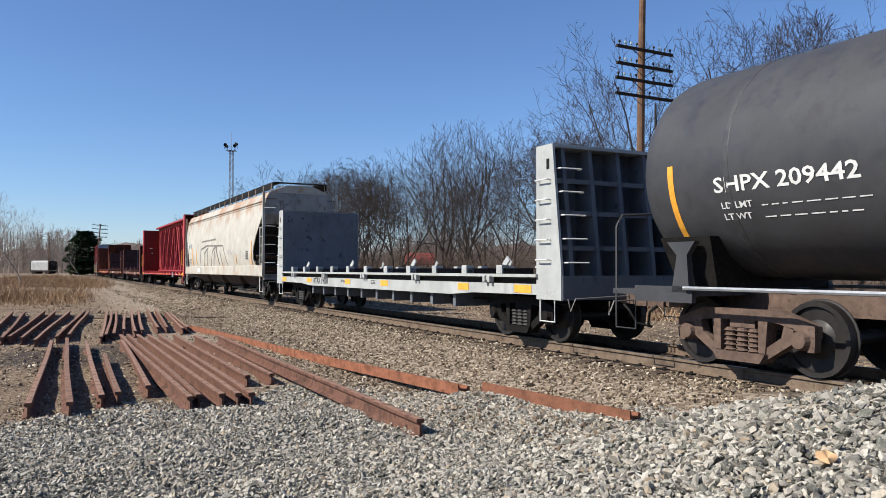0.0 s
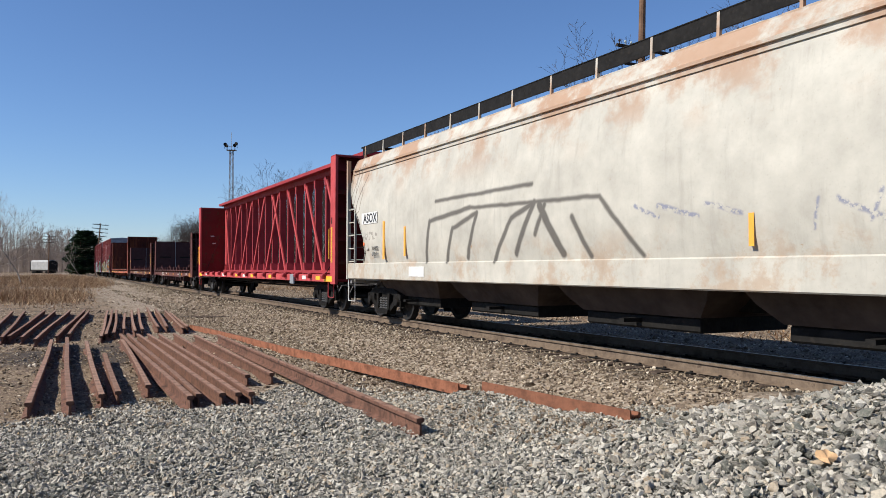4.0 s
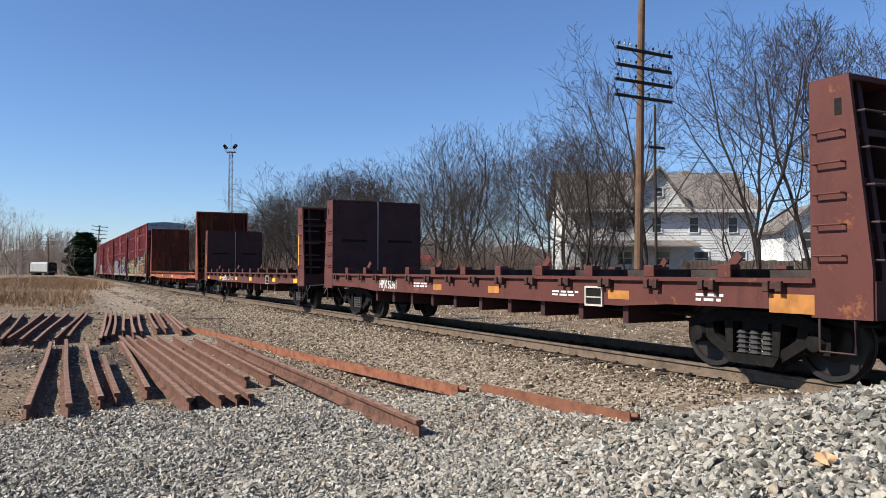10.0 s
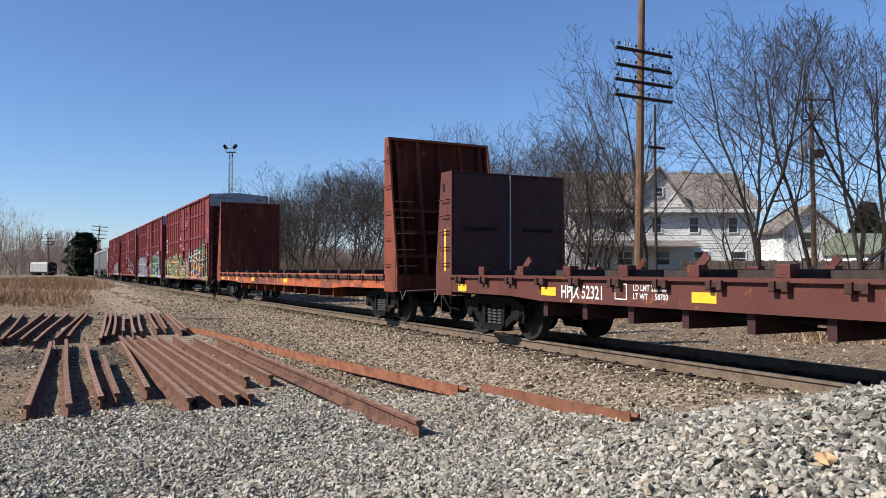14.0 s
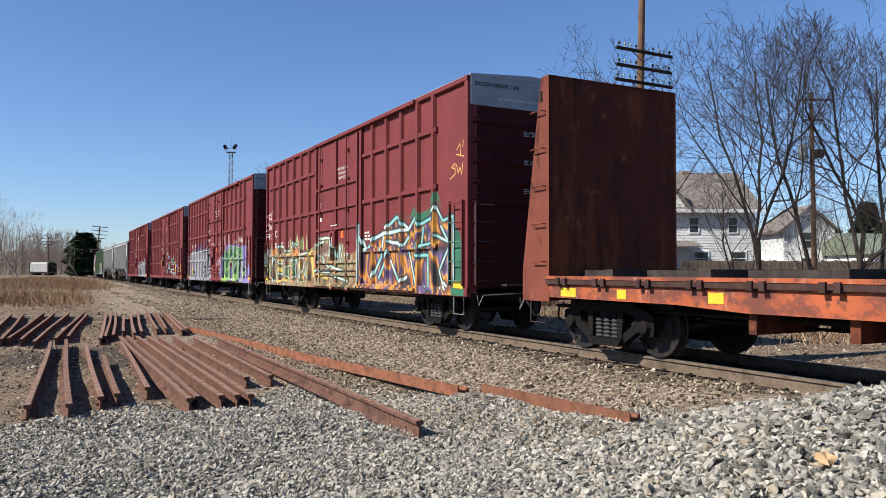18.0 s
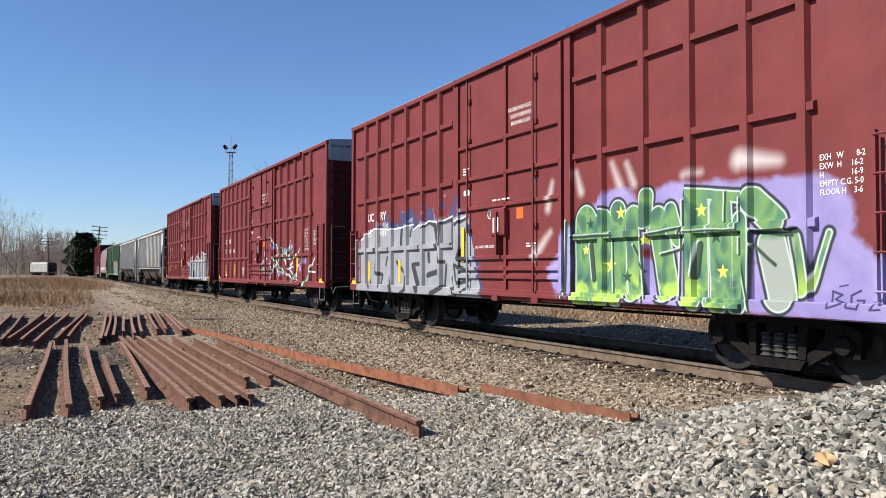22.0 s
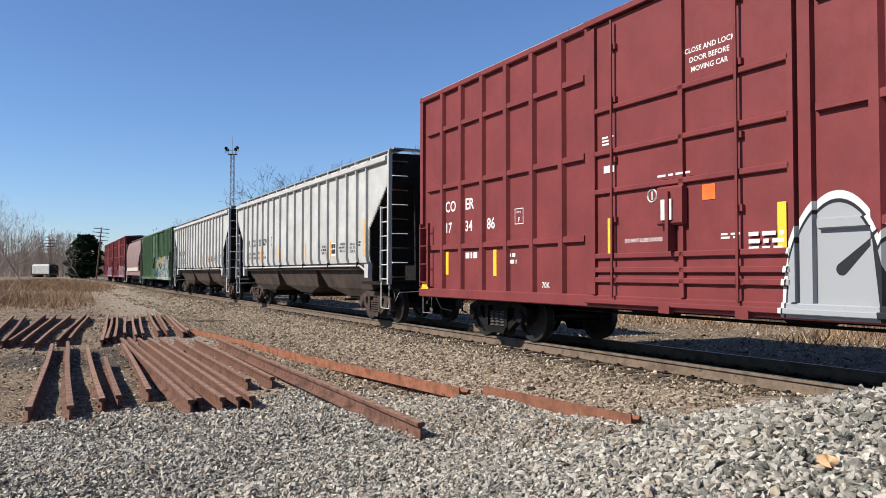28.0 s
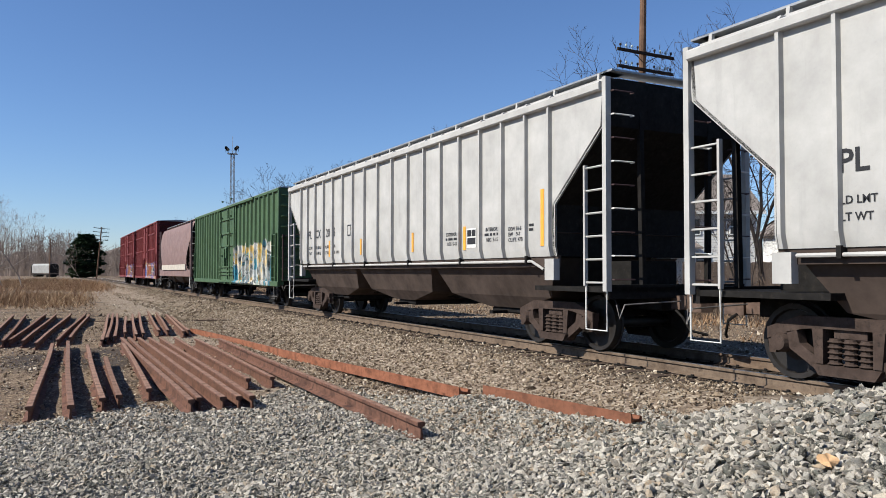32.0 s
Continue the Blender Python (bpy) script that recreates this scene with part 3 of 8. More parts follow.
        t.matrix_basis = Matrix.Translation((x, y, float(ground_z(x, y)))) @ pose(0, 0, 0, 0, 0, turn) @ Matrix.Diagonal((s, s, s, 1))
        part("trunk", a, None, t)
        part("crown", b, None, t)

    rng = random.Random(12)
    s = 2.0
    # belt of young trees behind the line: its skyline rises and falls with the bearing (x / y), as metres of height for each metre away
    bearing = [-0.36, -0.285, -0.247, -0.21, -0.169, -0.136, -0.107, -0.070, -0.033, 0.012, 0.071, 0.108, 0.16, 0.204, 0.30, 0.60]
    rise = [0.066, 0.074, 0.090, 0.116, 0.150, 0.125, 0.130, 0.150, 0.215, 0.205, 0.222, 0.220, 0.208, 0.200, 0.155, 0.150]
    while s < 175:
        x, y = (float(v) for v in on_track(s, 16.0 + rng.uniform(-2.0, 6.5)))
        hgt = (1.75 + y * float(np.interp(x / y, bearing, rise))) * (rng.uniform(0.92, 1.06) if rng.random() < 0.6 else rng.uniform(0.55, 0.88))
        put(float(x), float(y), hgt, rng.choice([3, 4, 5, 3, 4, 5, 0, 1, 2]), rng.uniform(0, 360), "leafless multi-stemmed tree in the belt behind the track")
        s += rng.uniform(0.7, 1.4) * (1 + s / 110) if s > 24 else rng.uniform(2.8, 4.2)
    # tall trees in front of the houses
    for x, y, hgt, k in ((11.2, 42.0, 15.0, 3), (16.4, 39.5, 16.4, 1), (20.0, 41.0, 15.4, 2), (21.6, 39.5, 16.0, 4), (23.6, 41.0, 15.8, 0), (26.2, 42.5, 15.5, 1), (7.6, 41.0, 10.2, 4)):
        put(x, y, hgt, k, rng.uniform(0, 360), "tall leafless tree standing before the white house")
    # saplings on the far side of the grass
    for x, y, hgt, k in ((-42.0, 76.0, 9.2, 6), (-44.5, 74.5, 8.0, 6), (-47.5, 82.0, 8.5, 6), (-39.8, 84.0, 5.5, 6)):
        put(x, y, hgt, k, rng.uniform(0, 360), "thin pale leafless sapling at the edge of dry grass")
    # brush under the belt: many thin shoots
    rb = random.Random(31)
    br = Mesh()
    for i in range(11000):
        s = rb.uniform(0, 150) if i % 3 else rb.uniform(10, 70)
        x, y = on_track(s, 12.5 + abs(rb.gauss(0, 4.5)))
        z = float(ground_z(x, y))
        hh = rb.uniform(0.7, 3.4) * (0.5 if s < 26 else 1.0)
        a, l = rb.uniform(0, 6.283), rb.uniform(0.05, 0.5)
        p0 = Vector((float(x), float(y), z))
        p1 = p0 + Vector((math.cos(a) * l * hh * 0.6, math.sin(a) * l * hh * 0.6, hh))
        w = rb.uniform(0.010, 0.022)
        br.add([p0 + Vector((w, 0, 0)), p0 + Vector((-w * 0.5, w * 0.86, 0)), p0 + Vector((-w * 0.5, -w * 0.86, 0)), p1], [(0, 1, 3), (1, 2, 3), (2, 0, 3)])
        for j in range(3):
            u = rb.uniform(0.3, 0.9)
            q = p0.lerp(p1, u)
            e = q + Vector((rb.gauss(0, 0.3), rb.gauss(0, 0.3), rb.uniform(0.1, 0.6)))
            br.add([q + Vector((w * 0.6, 0, 0)), q - Vector((w * 0.6, 0, 0)), e], [(0, 1, 2)])
    tagged(new("brushwood", mesh_fast(br, "brushwood", BRUSH)), "tangled brown leafless brush under the trees", "brush", kind="stuff")
    # far woods
    rf = random.Random(77)
    fw = Mesh()
    for i in range(1300):
        u = rf.uniform(0, 1)
        x = -260 + 300 * u
        y = 262 + rf.uniform(0, 60)
        hh = rf.uniform(11, 18.5) * (0.85 + 0.25 * math.sin(u * 23))
        p = Vector((x, y, -0.6))
        fw.tube([p, p + Vector((rf.gauss(0, 0.4), 0, hh * 0.6)), p + Vector((rf.gauss(0, 0.8), 0, hh))], 0.20, 3, 0.05)
        for j in range(26):
            v = rf.uniform(0.12, 0.95)
            q = p + Vector((0, 0, hh * v))
            e = q + Vector((rf.gauss(0, 1.6), rf.gauss(0, 1.2), rf.uniform(0.5, 2.8)))
            w = rf.uniform(0.04, 0.09)
            fw.add([q + Vector((w, 0, -w)), q - Vector((w, 0, -w)), e], [(0, 1, 2)])
            for m in range(2):
                g = q.lerp(e, rf.uniform(0.4, 0.9))
                e2 = g + Vector((rf.gauss(0, 0.9), rf.gauss(0, 0.6), rf.uniform(0.2, 1.4)))
                fw.add([g + Vector((w * 0.6, 0, 0)), g - Vector((w * 0.6, 0, 0)), e2], [(0, 1, 2)])
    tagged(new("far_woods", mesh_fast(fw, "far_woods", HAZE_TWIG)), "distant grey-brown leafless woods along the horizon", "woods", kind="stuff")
    # rising wooded ground behind, seen through the trunks
    bk = Mesh()
    rings = []
    for i in range(61):
        x = -420 + i * 12
        t = 10.5 + 2.2 * math.sin(i * 1.7) + 1.5 * math.sin(i * 0.53 + 1)
        rings.append([(x, 330, -1), (x, 336, t * 0.8), (x, 345, t), (x, 360, -1)])
    bk.loft(rings)
    tagged(part("wooded_rise", bk, plain("grey_brown_woods_floor", (0.155, 0.125, 0.105), 1.0, 0, 0.35, 0.15)), "low wooded rise far behind the railway", "hill", kind="structure")


build_trees()

NEEDLE = plain("dark_green_needles", (0.030, 0.052, 0.026), 0.85, 0, 0.5, 0.6)


def evergreen(x, y, height, width, seed, label, cone=False):
    rng = random.Random(seed)
    t = root("evergreen_tree", pose(x, y, GROUND - 0.1), label=label, category="tree")
    part("trunk", Mesh().tube([(0, 0, 0), (0, 0, height * 0.95)], 0.02 * height, 7, 0.02), BARK, t)
    cr = Mesh()
    n = int(420 * height / 8) * 2
    for i in range(n):
        u = rng.random() ** 0.8
        z = height * (0.06 + 0.92 * u)
        rad = width / 2 * math.sin(math.pi * (0.14 + 0.80 * u)) ** 0.6 * rng.uniform(0.25, 1.0) ** 0.5 * (0.85 + 0.2 * math.sin(3 * u * width + seed)) + 0.1
        if cone:
            rad = width / 2 * (1 - u) ** 0.85 * rng.uniform(0.35, 1.05) + 0.05
        a = rng.uniform(0, 6.283)
        c = Vector((math.cos(a) * rad, math.sin(a) * rad, z - rad * 0.15))
        for j in range(5):
            b = a + rng.gauss(0, 0.9)
            e = c + Vector((math.cos(b), math.sin(b), rng.uniform(-0.3, 0.45))) * rng.uniform(0.25, 0.7) * width / 6
            w = Vector((-math.sin(b), math.cos(b), rng.uniform(-0.5, 0.5))) * 0.045 * width
            cr.add([c - w, c + w, e + w * 0.3, e - w * 0.3], [(0, 1, 2, 3)])
    part("crown", mesh_fast(cr, "crown", NEEDLE), None, t)


evergreen(-94.0, 200.0, 12.0, 9.0, 4, "dark green conifer at the edge of the far woods")
evergreen(-97.8, 204.0, 10.0, 6.5, 5, "dark green conifer at the edge of the far woods")
evergreen(39.0, 70.0, 8.3, 6.2, 6, "dark green conifer behind the houses", True)

# ---- dry grass ----


def build_grass():
    rng = np.random.default_rng(9)
    n = 120000
    s = 16 + 135 * rng.uniform(0, 1, n) ** 1.3
    lat = -3.6 - np.abs(rng.normal(0, 15, n)) - 4.2 * smooth(80, 30, s)
    x, y = on_track(s, lat)
    x, y = x + rng.normal(0, 0.5, n), y + rng.normal(0, 0.5, n)
    clump = wobble(x, y, 0.21, 4) + 0.6 * wobble(x, y, 0.6, 1)
    keep = (clump > rng.uniform(-0.9, 1.1, n)) & (y > 31 + 5 * wobble(x, y, 0.33) + rng.normal(0, 2.2, n)) & (x > -120)
    x, y, clump = x[keep], y[keep], clump[keep]
    # thin tufts on the strip beyond the track
    xf, yf = on_track(-8 + 90 * rng.uniform(0, 1, 26000) ** 1.3, 6.5 + 8 * rng.uniform(0, 1, 26000))
    cf = wobble(xf, yf, 0.5, 2) + 0.5 * wobble(xf, yf, 1.3)
    kf = cf > rng.uniform(-0.4, 1.2, 26000)
    x, y, clump = np.concatenate([x, xf[kf]]), np.concatenate([y, yf[kf]]), np.concatenate([clump, cf[kf] - 0.6])
    n = len(x)
    hgt = rng.uniform(0.12, 0.40, n) * (1 + 1.3 * np.clip(clump, 0, 1.4)) * np.where(track_coords(x, y)[1] > 0, 0.9, smooth(26, 44, y))
    a, l = rng.uniform(0, 6.283, n), rng.uniform(0.2, 1.3, n)
    w = rng.uniform(0.010, 0.028, n)
    z = ground_z(x, y) - 0.03
    b = rng.uniform(0, 3.14, n)
    v = np.empty((n, 3, 3))
    v[:, 0] = np.stack([x + w * np.cos(b), y + w * np.sin(b), z], -1)
    v[:, 1] = np.stack([x - w * np.cos(b), y - w * np.sin(b), z], -1)
    v[:, 2] = np.stack([x + hgt * l * np.cos(a), y + hgt * l * np.sin(a), z + hgt], -1)
    M = Mat("dry_straw_grass", 0.9)
    rnd = M.t.nodes.new("ShaderNodeNewGeometry").outputs["Random Per Island"]
    M.base(M.ramp(rnd, [(0.0, (0.085, 0.048, 0.027)), (0.4, (0.22, 0.135, 0.075)), (0.8, (0.35, 0.235, 0.135)), (1.0, (0.50, 0.38, 0.24))]))
    tagged(new("dry_grass", raw_mesh("dry_grass", v.reshape(-1, 3), np.arange(n * 3).reshape(-1, 3), M.m)), "tall dry straw-coloured winter grass", "grass", kind="stuff")


build_grass()

# ---- poles, tower ----
INSULATOR = plain("pale_glass_insulator", (0.35, 0.40, 0.38), 0.25, 0, 0.1, 9)


def line_pole(x, y, height, arms, turn, lean=(0.0, 0.0), r=0.15, label="", wood=None):
    p = root("utility_pole", pose(x, y, float(ground_z(x, y)) - 0.1, lean[0], lean[1], 0), label=label, category="utility pole")
    part("pole_shaft", Mesh().tube([(0, 0, 0), (0.01, 0, height * 0.4), (-0.01, 0, height * 0.75), (0, 0, height)], r, 10, r * 0.68), wood or POLE_WOOD, p, shade=True)
    for z, n, pins in arms:
        a = part("crossarm", Mesh().box(-n / 2, n / 2, -0.05, 0.05, z - 0.06, z + 0.06, 0.01), DARK_WOOD, p)
        a.matrix_basis = pose(r * 1.1 * math.sin(radians(turn)), -r * 1.1 * math.cos(radians(turn)), 0, 0, 0, turn)
        for k in range(pins):
            u = -n / 2 + 0.14 + k * (n - 0.28) / max(1, pins - 1)
            if abs(u) < 0.16:
                continue
            part("insulator", Mesh().disc((u, 0, z + 0.06), "z", [(0, 0.015), (0.09, 0.02), (0.10, 0.045), (0.15, 0.05), (0.19, 0.03)], 8), INSULATOR if k % 3 else DARK_WOOD, a)
        if n > 2:
            for sg in (-1, 1):
                part("arm_brace", Mesh().bar((sg * n * 0.2, 0.03, z - 0.05), (0, 0.08, z - 0.4), 0.03, 0.01), DARK_WOOD, a)
    return p


TURN = math.degrees(PHI)
line_pole(8.15, 32.0, 14.0, [(11.0 + 0.02, 3.05, 10), (10.33, 3.0, 10), (9.72, 3.1, 10), (9.08, 3.1, 6)], TURN, (0.8, 0.9), 0.19, "tall brown wooden line pole with four crossarms")
# a slim stub pole that stands just behind it
line_pole(9.35, 33.5, 9.2, [(7.3, 0.9, 2)], TURN, (0, 0), 0.07, "slim dark stub pole behind the line pole", DARK_WOOD)
line_pole(-73.0, 160.0, 11.0, [(10.7, 3.1, 8), (9.9, 3.1, 8), (9.1, 3.1, 8), (8.3, 3.0, 6)], TURN, (0, 5.0), 0.16, "leaning wooden line pole with four crossarms far up the track")
line_pole(-115.0, 222.0, 11.5, [(11.0, 3.2, 6), (10.1, 3.2, 6), (9.2, 3.0, 6)], TURN, (0, 1), 0.16, "distant wooden line pole with three crossarms")
P = line_pole(21.9, 45.0, 12.5, [(12.0, 2.3, 4), (10.8, 1.2, 2)], 4, (0.5, -0.5), 0.16, "grey-brown wooden street pole with a transformer")
part("transformer", Mesh().disc((-0.6, -0.05, 8.5), "z", [(0, 0.2), (0.04, 0.26), (0.85, 0.26), (0.9, 0.18)], 14), STEEL_GREY, P, "pale grey can transformer")
part("transformer", Mesh().box(0.15, 0.6, -0.2, 0.2, 8.6, 9.1, 0.03), DARK_WOOD, P)


def wires():
    for z, dz in ((11.9, 0.0), (9.1, -0.4), (6.7, -0.2), (6.4, -0.25)):
        pts = []
        for k in range(13):
            u = k / 12
            pts.append((21.9 + 38 * u, 45.0 + 6 * u, z - 1.6 * 4 * u * (1 - u) * 0.4 + dz * u))
        tagged(part("overhead_wire", Mesh().tube(pts, 0.014, 4), BLACK_STEEL_AND_SHADE), "dark overhead wire strung from the street pole", "wire", group="overhead wires")


wires()


TOWER_STEEL = plain("weathered_tower_steel", (0.15, 0.155, 0.165), 0.7, 0.2, 0.2, 4)


def light_tower(x, y):
    t = root("light_tower", pose(x, y, GROUND), label="grey lattice steel tower with floodlights on top", category="tower")
    H = 21.2
    def w(z):
        return 0.36 - 0.12 * z / H
    for sx in (-1, 1):
        for sy in (-1, 1):
            part("tower_leg", Mesh().tube([(sx * w(0), sy * w(0), 0), (sx * w(H), sy * w(H), H)], 0.045, 5), TOWER_STEEL, t)
    n = 18
    for k in range(n):
        z0, z1 = H * k / n, H * (k + 1) / n
        for ax in range(2):
            for sg in (-1, 1):
                a, b = (-w(z0), sg * w(z0)), (w(z1), sg * w(z1))
                p0, p1 = ((a[0], a[1], z0), (b[0], b[1], z1)) if ax == 0 else ((a[1], a[0], z0), (b[1], b[0], z1))
                part("lattice_brace", Mesh().bar(p0, p1, 0.04, 0.04), TOWER_STEEL, t)
    part("lamp_platform", Mesh().box(-0.75, 0.75, -0.5, 0.5, H, H + 0.08).tube([(-0.75, -0.5, H + 0.6), (0.75, -0.5, H + 0.6)], 0.03).tube([(-0.75, -0.5, H), (-0.75, -0.5, H + 0.6)], 0.03).tube([(0.75, -0.5, H), (0.75, -0.5, H + 0.6)], 0.03), TOWER_STEEL, t)
    for x0, z0, a in ((-0.98, 0.95, 35), (-0.62, 0.70, -20), (0.62, 0.78, 25), (0.98, 1.05, -35)):
        f = part("floodlight", Mesh().disc((0, 0, 0), "y", [(-0.24, 0.27), (-0.20, 0.29), (0.12, 0.2), (0.2, 0.1)], 12).tube([(0, 0.1, -0.2), (0, 0.1, -0.7)], 0.03, 5), BLACK_STEEL_AND_SHADE, t)
        f.matrix_basis = pose(x0, -0.45, H + z0, 0, 0, a)
    part("mast", Mesh().tube([(0, 0, H), (0, 0, H + 3.0)], 0.04, 5), STEEL_GREY, t)


light_tower(-34.9, 125.0)

# ---- houses ----
SIDING = plain("white_clapboard", (0.72, 0.71, 0.67), 0.7, 0, 0.08, 1.5)
SHINGLE = plain("grey_brown_shingles", (0.19, 0.165, 0.145), 0.95, 0, 0.3, 2.5, 0.4)
TRIM = plain("white_trim_paint", (0.75, 0.75, 0.72), 0.6, 0, 0.06, 2)
GLASS = plain("dark_window_glass", (0.03, 0.035, 0.04), 0.08, 0, 0.2, 1)
GREEN_ROOF = plain("dull_green_roof", (0.17, 0.19, 0.14), 0.8, 0, 0.2, 0.8)
CHIMNEY = plain("weathered_tan_brick", (0.26, 0.20, 0.15), 0.9, 0, 0.3, 6)
RED_ROOF = plain("faded_red_roof", (0.33, 0.09, 0.07), 0.8, 0, 0.2, 0.8)


def window(parent, x, z, w, h, y):
    f = part("window", Mesh().box(x - w / 2 - 0.08, x + w / 2 + 0.08, y - 0.06, y - 0.02, z - h / 2 - 0.08, z - h / 2).box(x - w / 2 - 0.08, x + w / 2 + 0.08, y - 0.06, y - 0.02, z + h / 2, z + h / 2 + 0.08).box(x - w / 2 - 0.08, x - w / 2, y - 0.06, y - 0.02, z - h / 2, z + h / 2).box(x + w / 2, x + w / 2 + 0.08, y - 0.06, y - 0.02, z - h / 2, z + h / 2).box(x - w / 2, x + w / 2, y - 0.05, y - 0.02, z - 0.025, z + 0.025), TRIM, parent)
    part("pane", Mesh().box(x - w / 2, x + w / 2, y - 0.03, y + 0.02, z - h / 2, z + h / 2), GLASS, f)


def clapboards(parent, x0, x1, z0, z1, y, shape=None):
    """Overlapping boards; shape(z) narrows them towards a gable."""
    z, i = z0, 0
    while z < z1:
        a, b = (x0, x1) if shape is None else shape(z)
        if b - a > 0.1:
            part("clapboard", Mesh().prism([(y, z), (y - 0.035, z), (y - 0.012, z + 0.2), (y, z + 0.2)], a, b, "x"), SIDING, parent)
        z += 0.19


def house_main():
    x0, x1, y, d = 9.1, 22.5, 55.0, 9.0
    eave, ridge = 5.75, 8.9
    b = root("house", label="large white clapboard house with a grey shingle roof", category="house")
    part("wall", Mesh().box(x0, x1, y, y + d, GROUND - 0.1, eave), SIDING, b)
    clapboards(b, x0, x1, GROUND, eave - 0.2, y)
    part("roof", Mesh().prism([(y - 0.5, eave - 0.15), (y - 0.5, eave + 0.03), (y + d / 2, ridge + 0.12), (y + d + 0.5, eave + 0.03), (y + d + 0.5, eave - 0.15), (y + d / 2, ridge - 0.1)], x0 - 0.5, x1 + 0.5, "x"), SHINGLE, b)
    part("fascia", Mesh().box(x0 - 0.5, x1 + 0.5, y - 0.54, y - 0.5, eave - 0.22, eave + 0.02), TRIM, b)
    gx, gw = 15.5, 2.0
    part("front_gable", Mesh().prism([(gx - gw, eave - 0.1), (gx + gw, eave - 0.1), (gx, ridge - 0.25)], y - 0.25, y + d / 2, "y"), SIDING, b)
    clapboards(b, 0, 0, eave, ridge - 0.5, y - 0.26, lambda z: (gx - gw * (1 - (z - eave) / (ridge - 0.25 - eave)), gx + gw * (1 - (z - eave) / (ridge - 0.25 - eave))))
    for sg in (-1, 1):
        part("gable_roof", Mesh().prism([(gx + sg * (gw + 0.35), eave - 0.25), (gx, ridge - 0.2), (gx, ridge), (gx + sg * (gw + 0.5), eave - 0.15)], y - 0.6, y + d / 2 - 0.2, "y"), SHINGLE, b)
    part("end_gable", Mesh().prism([(y, eave - 0.1), (y + d, eave - 0.1), (y + d / 2, ridge - 0.15)], x0, x0 + 0.2, "x"), SIDING, b)
    for x in (12.85, 15.4, 18.1, 20.9):
        window(b, x, 4.65, 0.6, 1.05, y - 0.02)
    for x in (10.4, 13.1, 15.8, 18.6, 21.3):
        window(b, x, 2.25, 1.0, 0.9, y - 0.02)
    window(b, gx, 7.0, 0.5, 0.6, y - 0.28)
    part("porch_roof", Mesh().prism([(y - 2.0, 3.0), (y - 2.0, 3.1), (y, 3.55), (y, 3.4)], x0 + 0.5, x1 - 4.5, "x"), SHINGLE, b)
    part("chimney", Mesh().box(18.6, 19.2, y + d / 2 - 0.3, y + d / 2 + 0.3, ridge - 0.4, ridge + 0.25), CHIMNEY, b)


house_main()


def gable_house(x0, x1, y, d, eave, peak, label, roof, wall, windows=()):
    b = root("house", label=label, category="house")
    xm = (x0 + x1) / 2
    part("wall", Mesh().prism([(x0, GROUND - 0.1), (x1, GROUND - 0.1), (x1, eave), (xm, peak), (x0, eave)], y, y + d, "y"), wall, b)
    clapboards(b, x0, x1, GROUND, peak - 0.3, y, lambda z: (x0, x1) if z < eave else (xm - (xm - x0) * (peak - z) / (peak - eave), xm + (x1 - xm) * (peak - z) / (peak - eave)))
    for sg in (-1, 1):
        e = x0 if sg < 0 else x1
        part("roof", Mesh().prism([(e + sg * 0.45, eave - 0.42), (xm, peak), (xm, peak + 0.18), (e + sg * 0.5, eave - 0.25)], y - 0.4, y + d + 0.3, "y"), roof, b)
    for x, z, w, h in windows:
        window(b, x, z, w, h, y - 0.02)
    return b


gable_house(29.0, 33.4, 65.0, 4.5, 5.0, 6.8, "small white gabled house with dark windows", SHINGLE, SIDING, ((31.2, 4.0, 1.2, 1.3), (31.2, 1.8, 1.4, 1.3)))


def low_hall(x0, x1, y, d, wall_z, ridge, roof, label):
    b = root("outbuilding", label=label, category="building")
    part("wall", Mesh().box(x0, x1, y, y + d, GROUND - 0.1, wall_z), SIDING, b)
    part("roof", Mesh().prism([(y - 0.4, wall_z - 0.1), (y + d / 2, ridge), (y + d + 0.4, wall_z - 0.1), (y + d + 0.4, wall_z - 0.25), (y - 0.4, wall_z - 0.25)], x0 - 0.3, x1 + 0.3, "x"), roof, b)


low_hall(32.6, 50.0, 58.0, 9.0, 2.9, 4.45, GREEN_ROOF, "low outbuilding with a dull green roof")
low_hall(-3.6, -1.2, 76.0, 3.0, 2.0, 3.0, RED_ROOF, "small shed with a faded red roof behind the brush")


def board_fence(x0, x1, y, top):
    f = root("wooden_fence", label="weathered grey-brown board fence before the white house", category="fence")
    wood = plain("weathered_fence_boards", (0.15, 0.115, 0.09), 0.9, 0, 0.35, 4)
    rng = random.Random(6)
    board = Mesh().box(-0.14, 0.14, -0.015, 0.015, GROUND - 0.1, top).data("board", wood)
    x = x0
    while x < x1:
        ob = part("board", board, None, f)
        ob.matrix_basis = pose(x, y + rng.uniform(-0.01, 0.01), rng.uniform(-0.06, 0.04))
        x += 0.295
    for z in (0.2, top - 0.4):
        part("fence_rail", Mesh().box(x0, x1, y + 0.03, y + 0.09, z, z + 0.09), wood, f)


board_fence(16.2, 33.0, 51.5, 2.05)

# ---- a parked hopper car on a far siding ----


def parked_hopper(x, y):
    p = root("parked_hopper_car", pose(x, y, GROUND, 0, 0, -30), label="white covered hopper car parked on a far siding", category="hopper car")
    wh = plain("parked_white_paint", (0.30, 0.295, 0.28), 0.6, 0, 0.25, 1)
    part("body", Mesh().prism([(-1.5, 1.4), (-1.55, 3.9), (-1.0, 4.5), (1.0, 4.5), (1.55, 3.9), (1.5, 1.4)], -4.6, 4.6, "x"), wh, p)
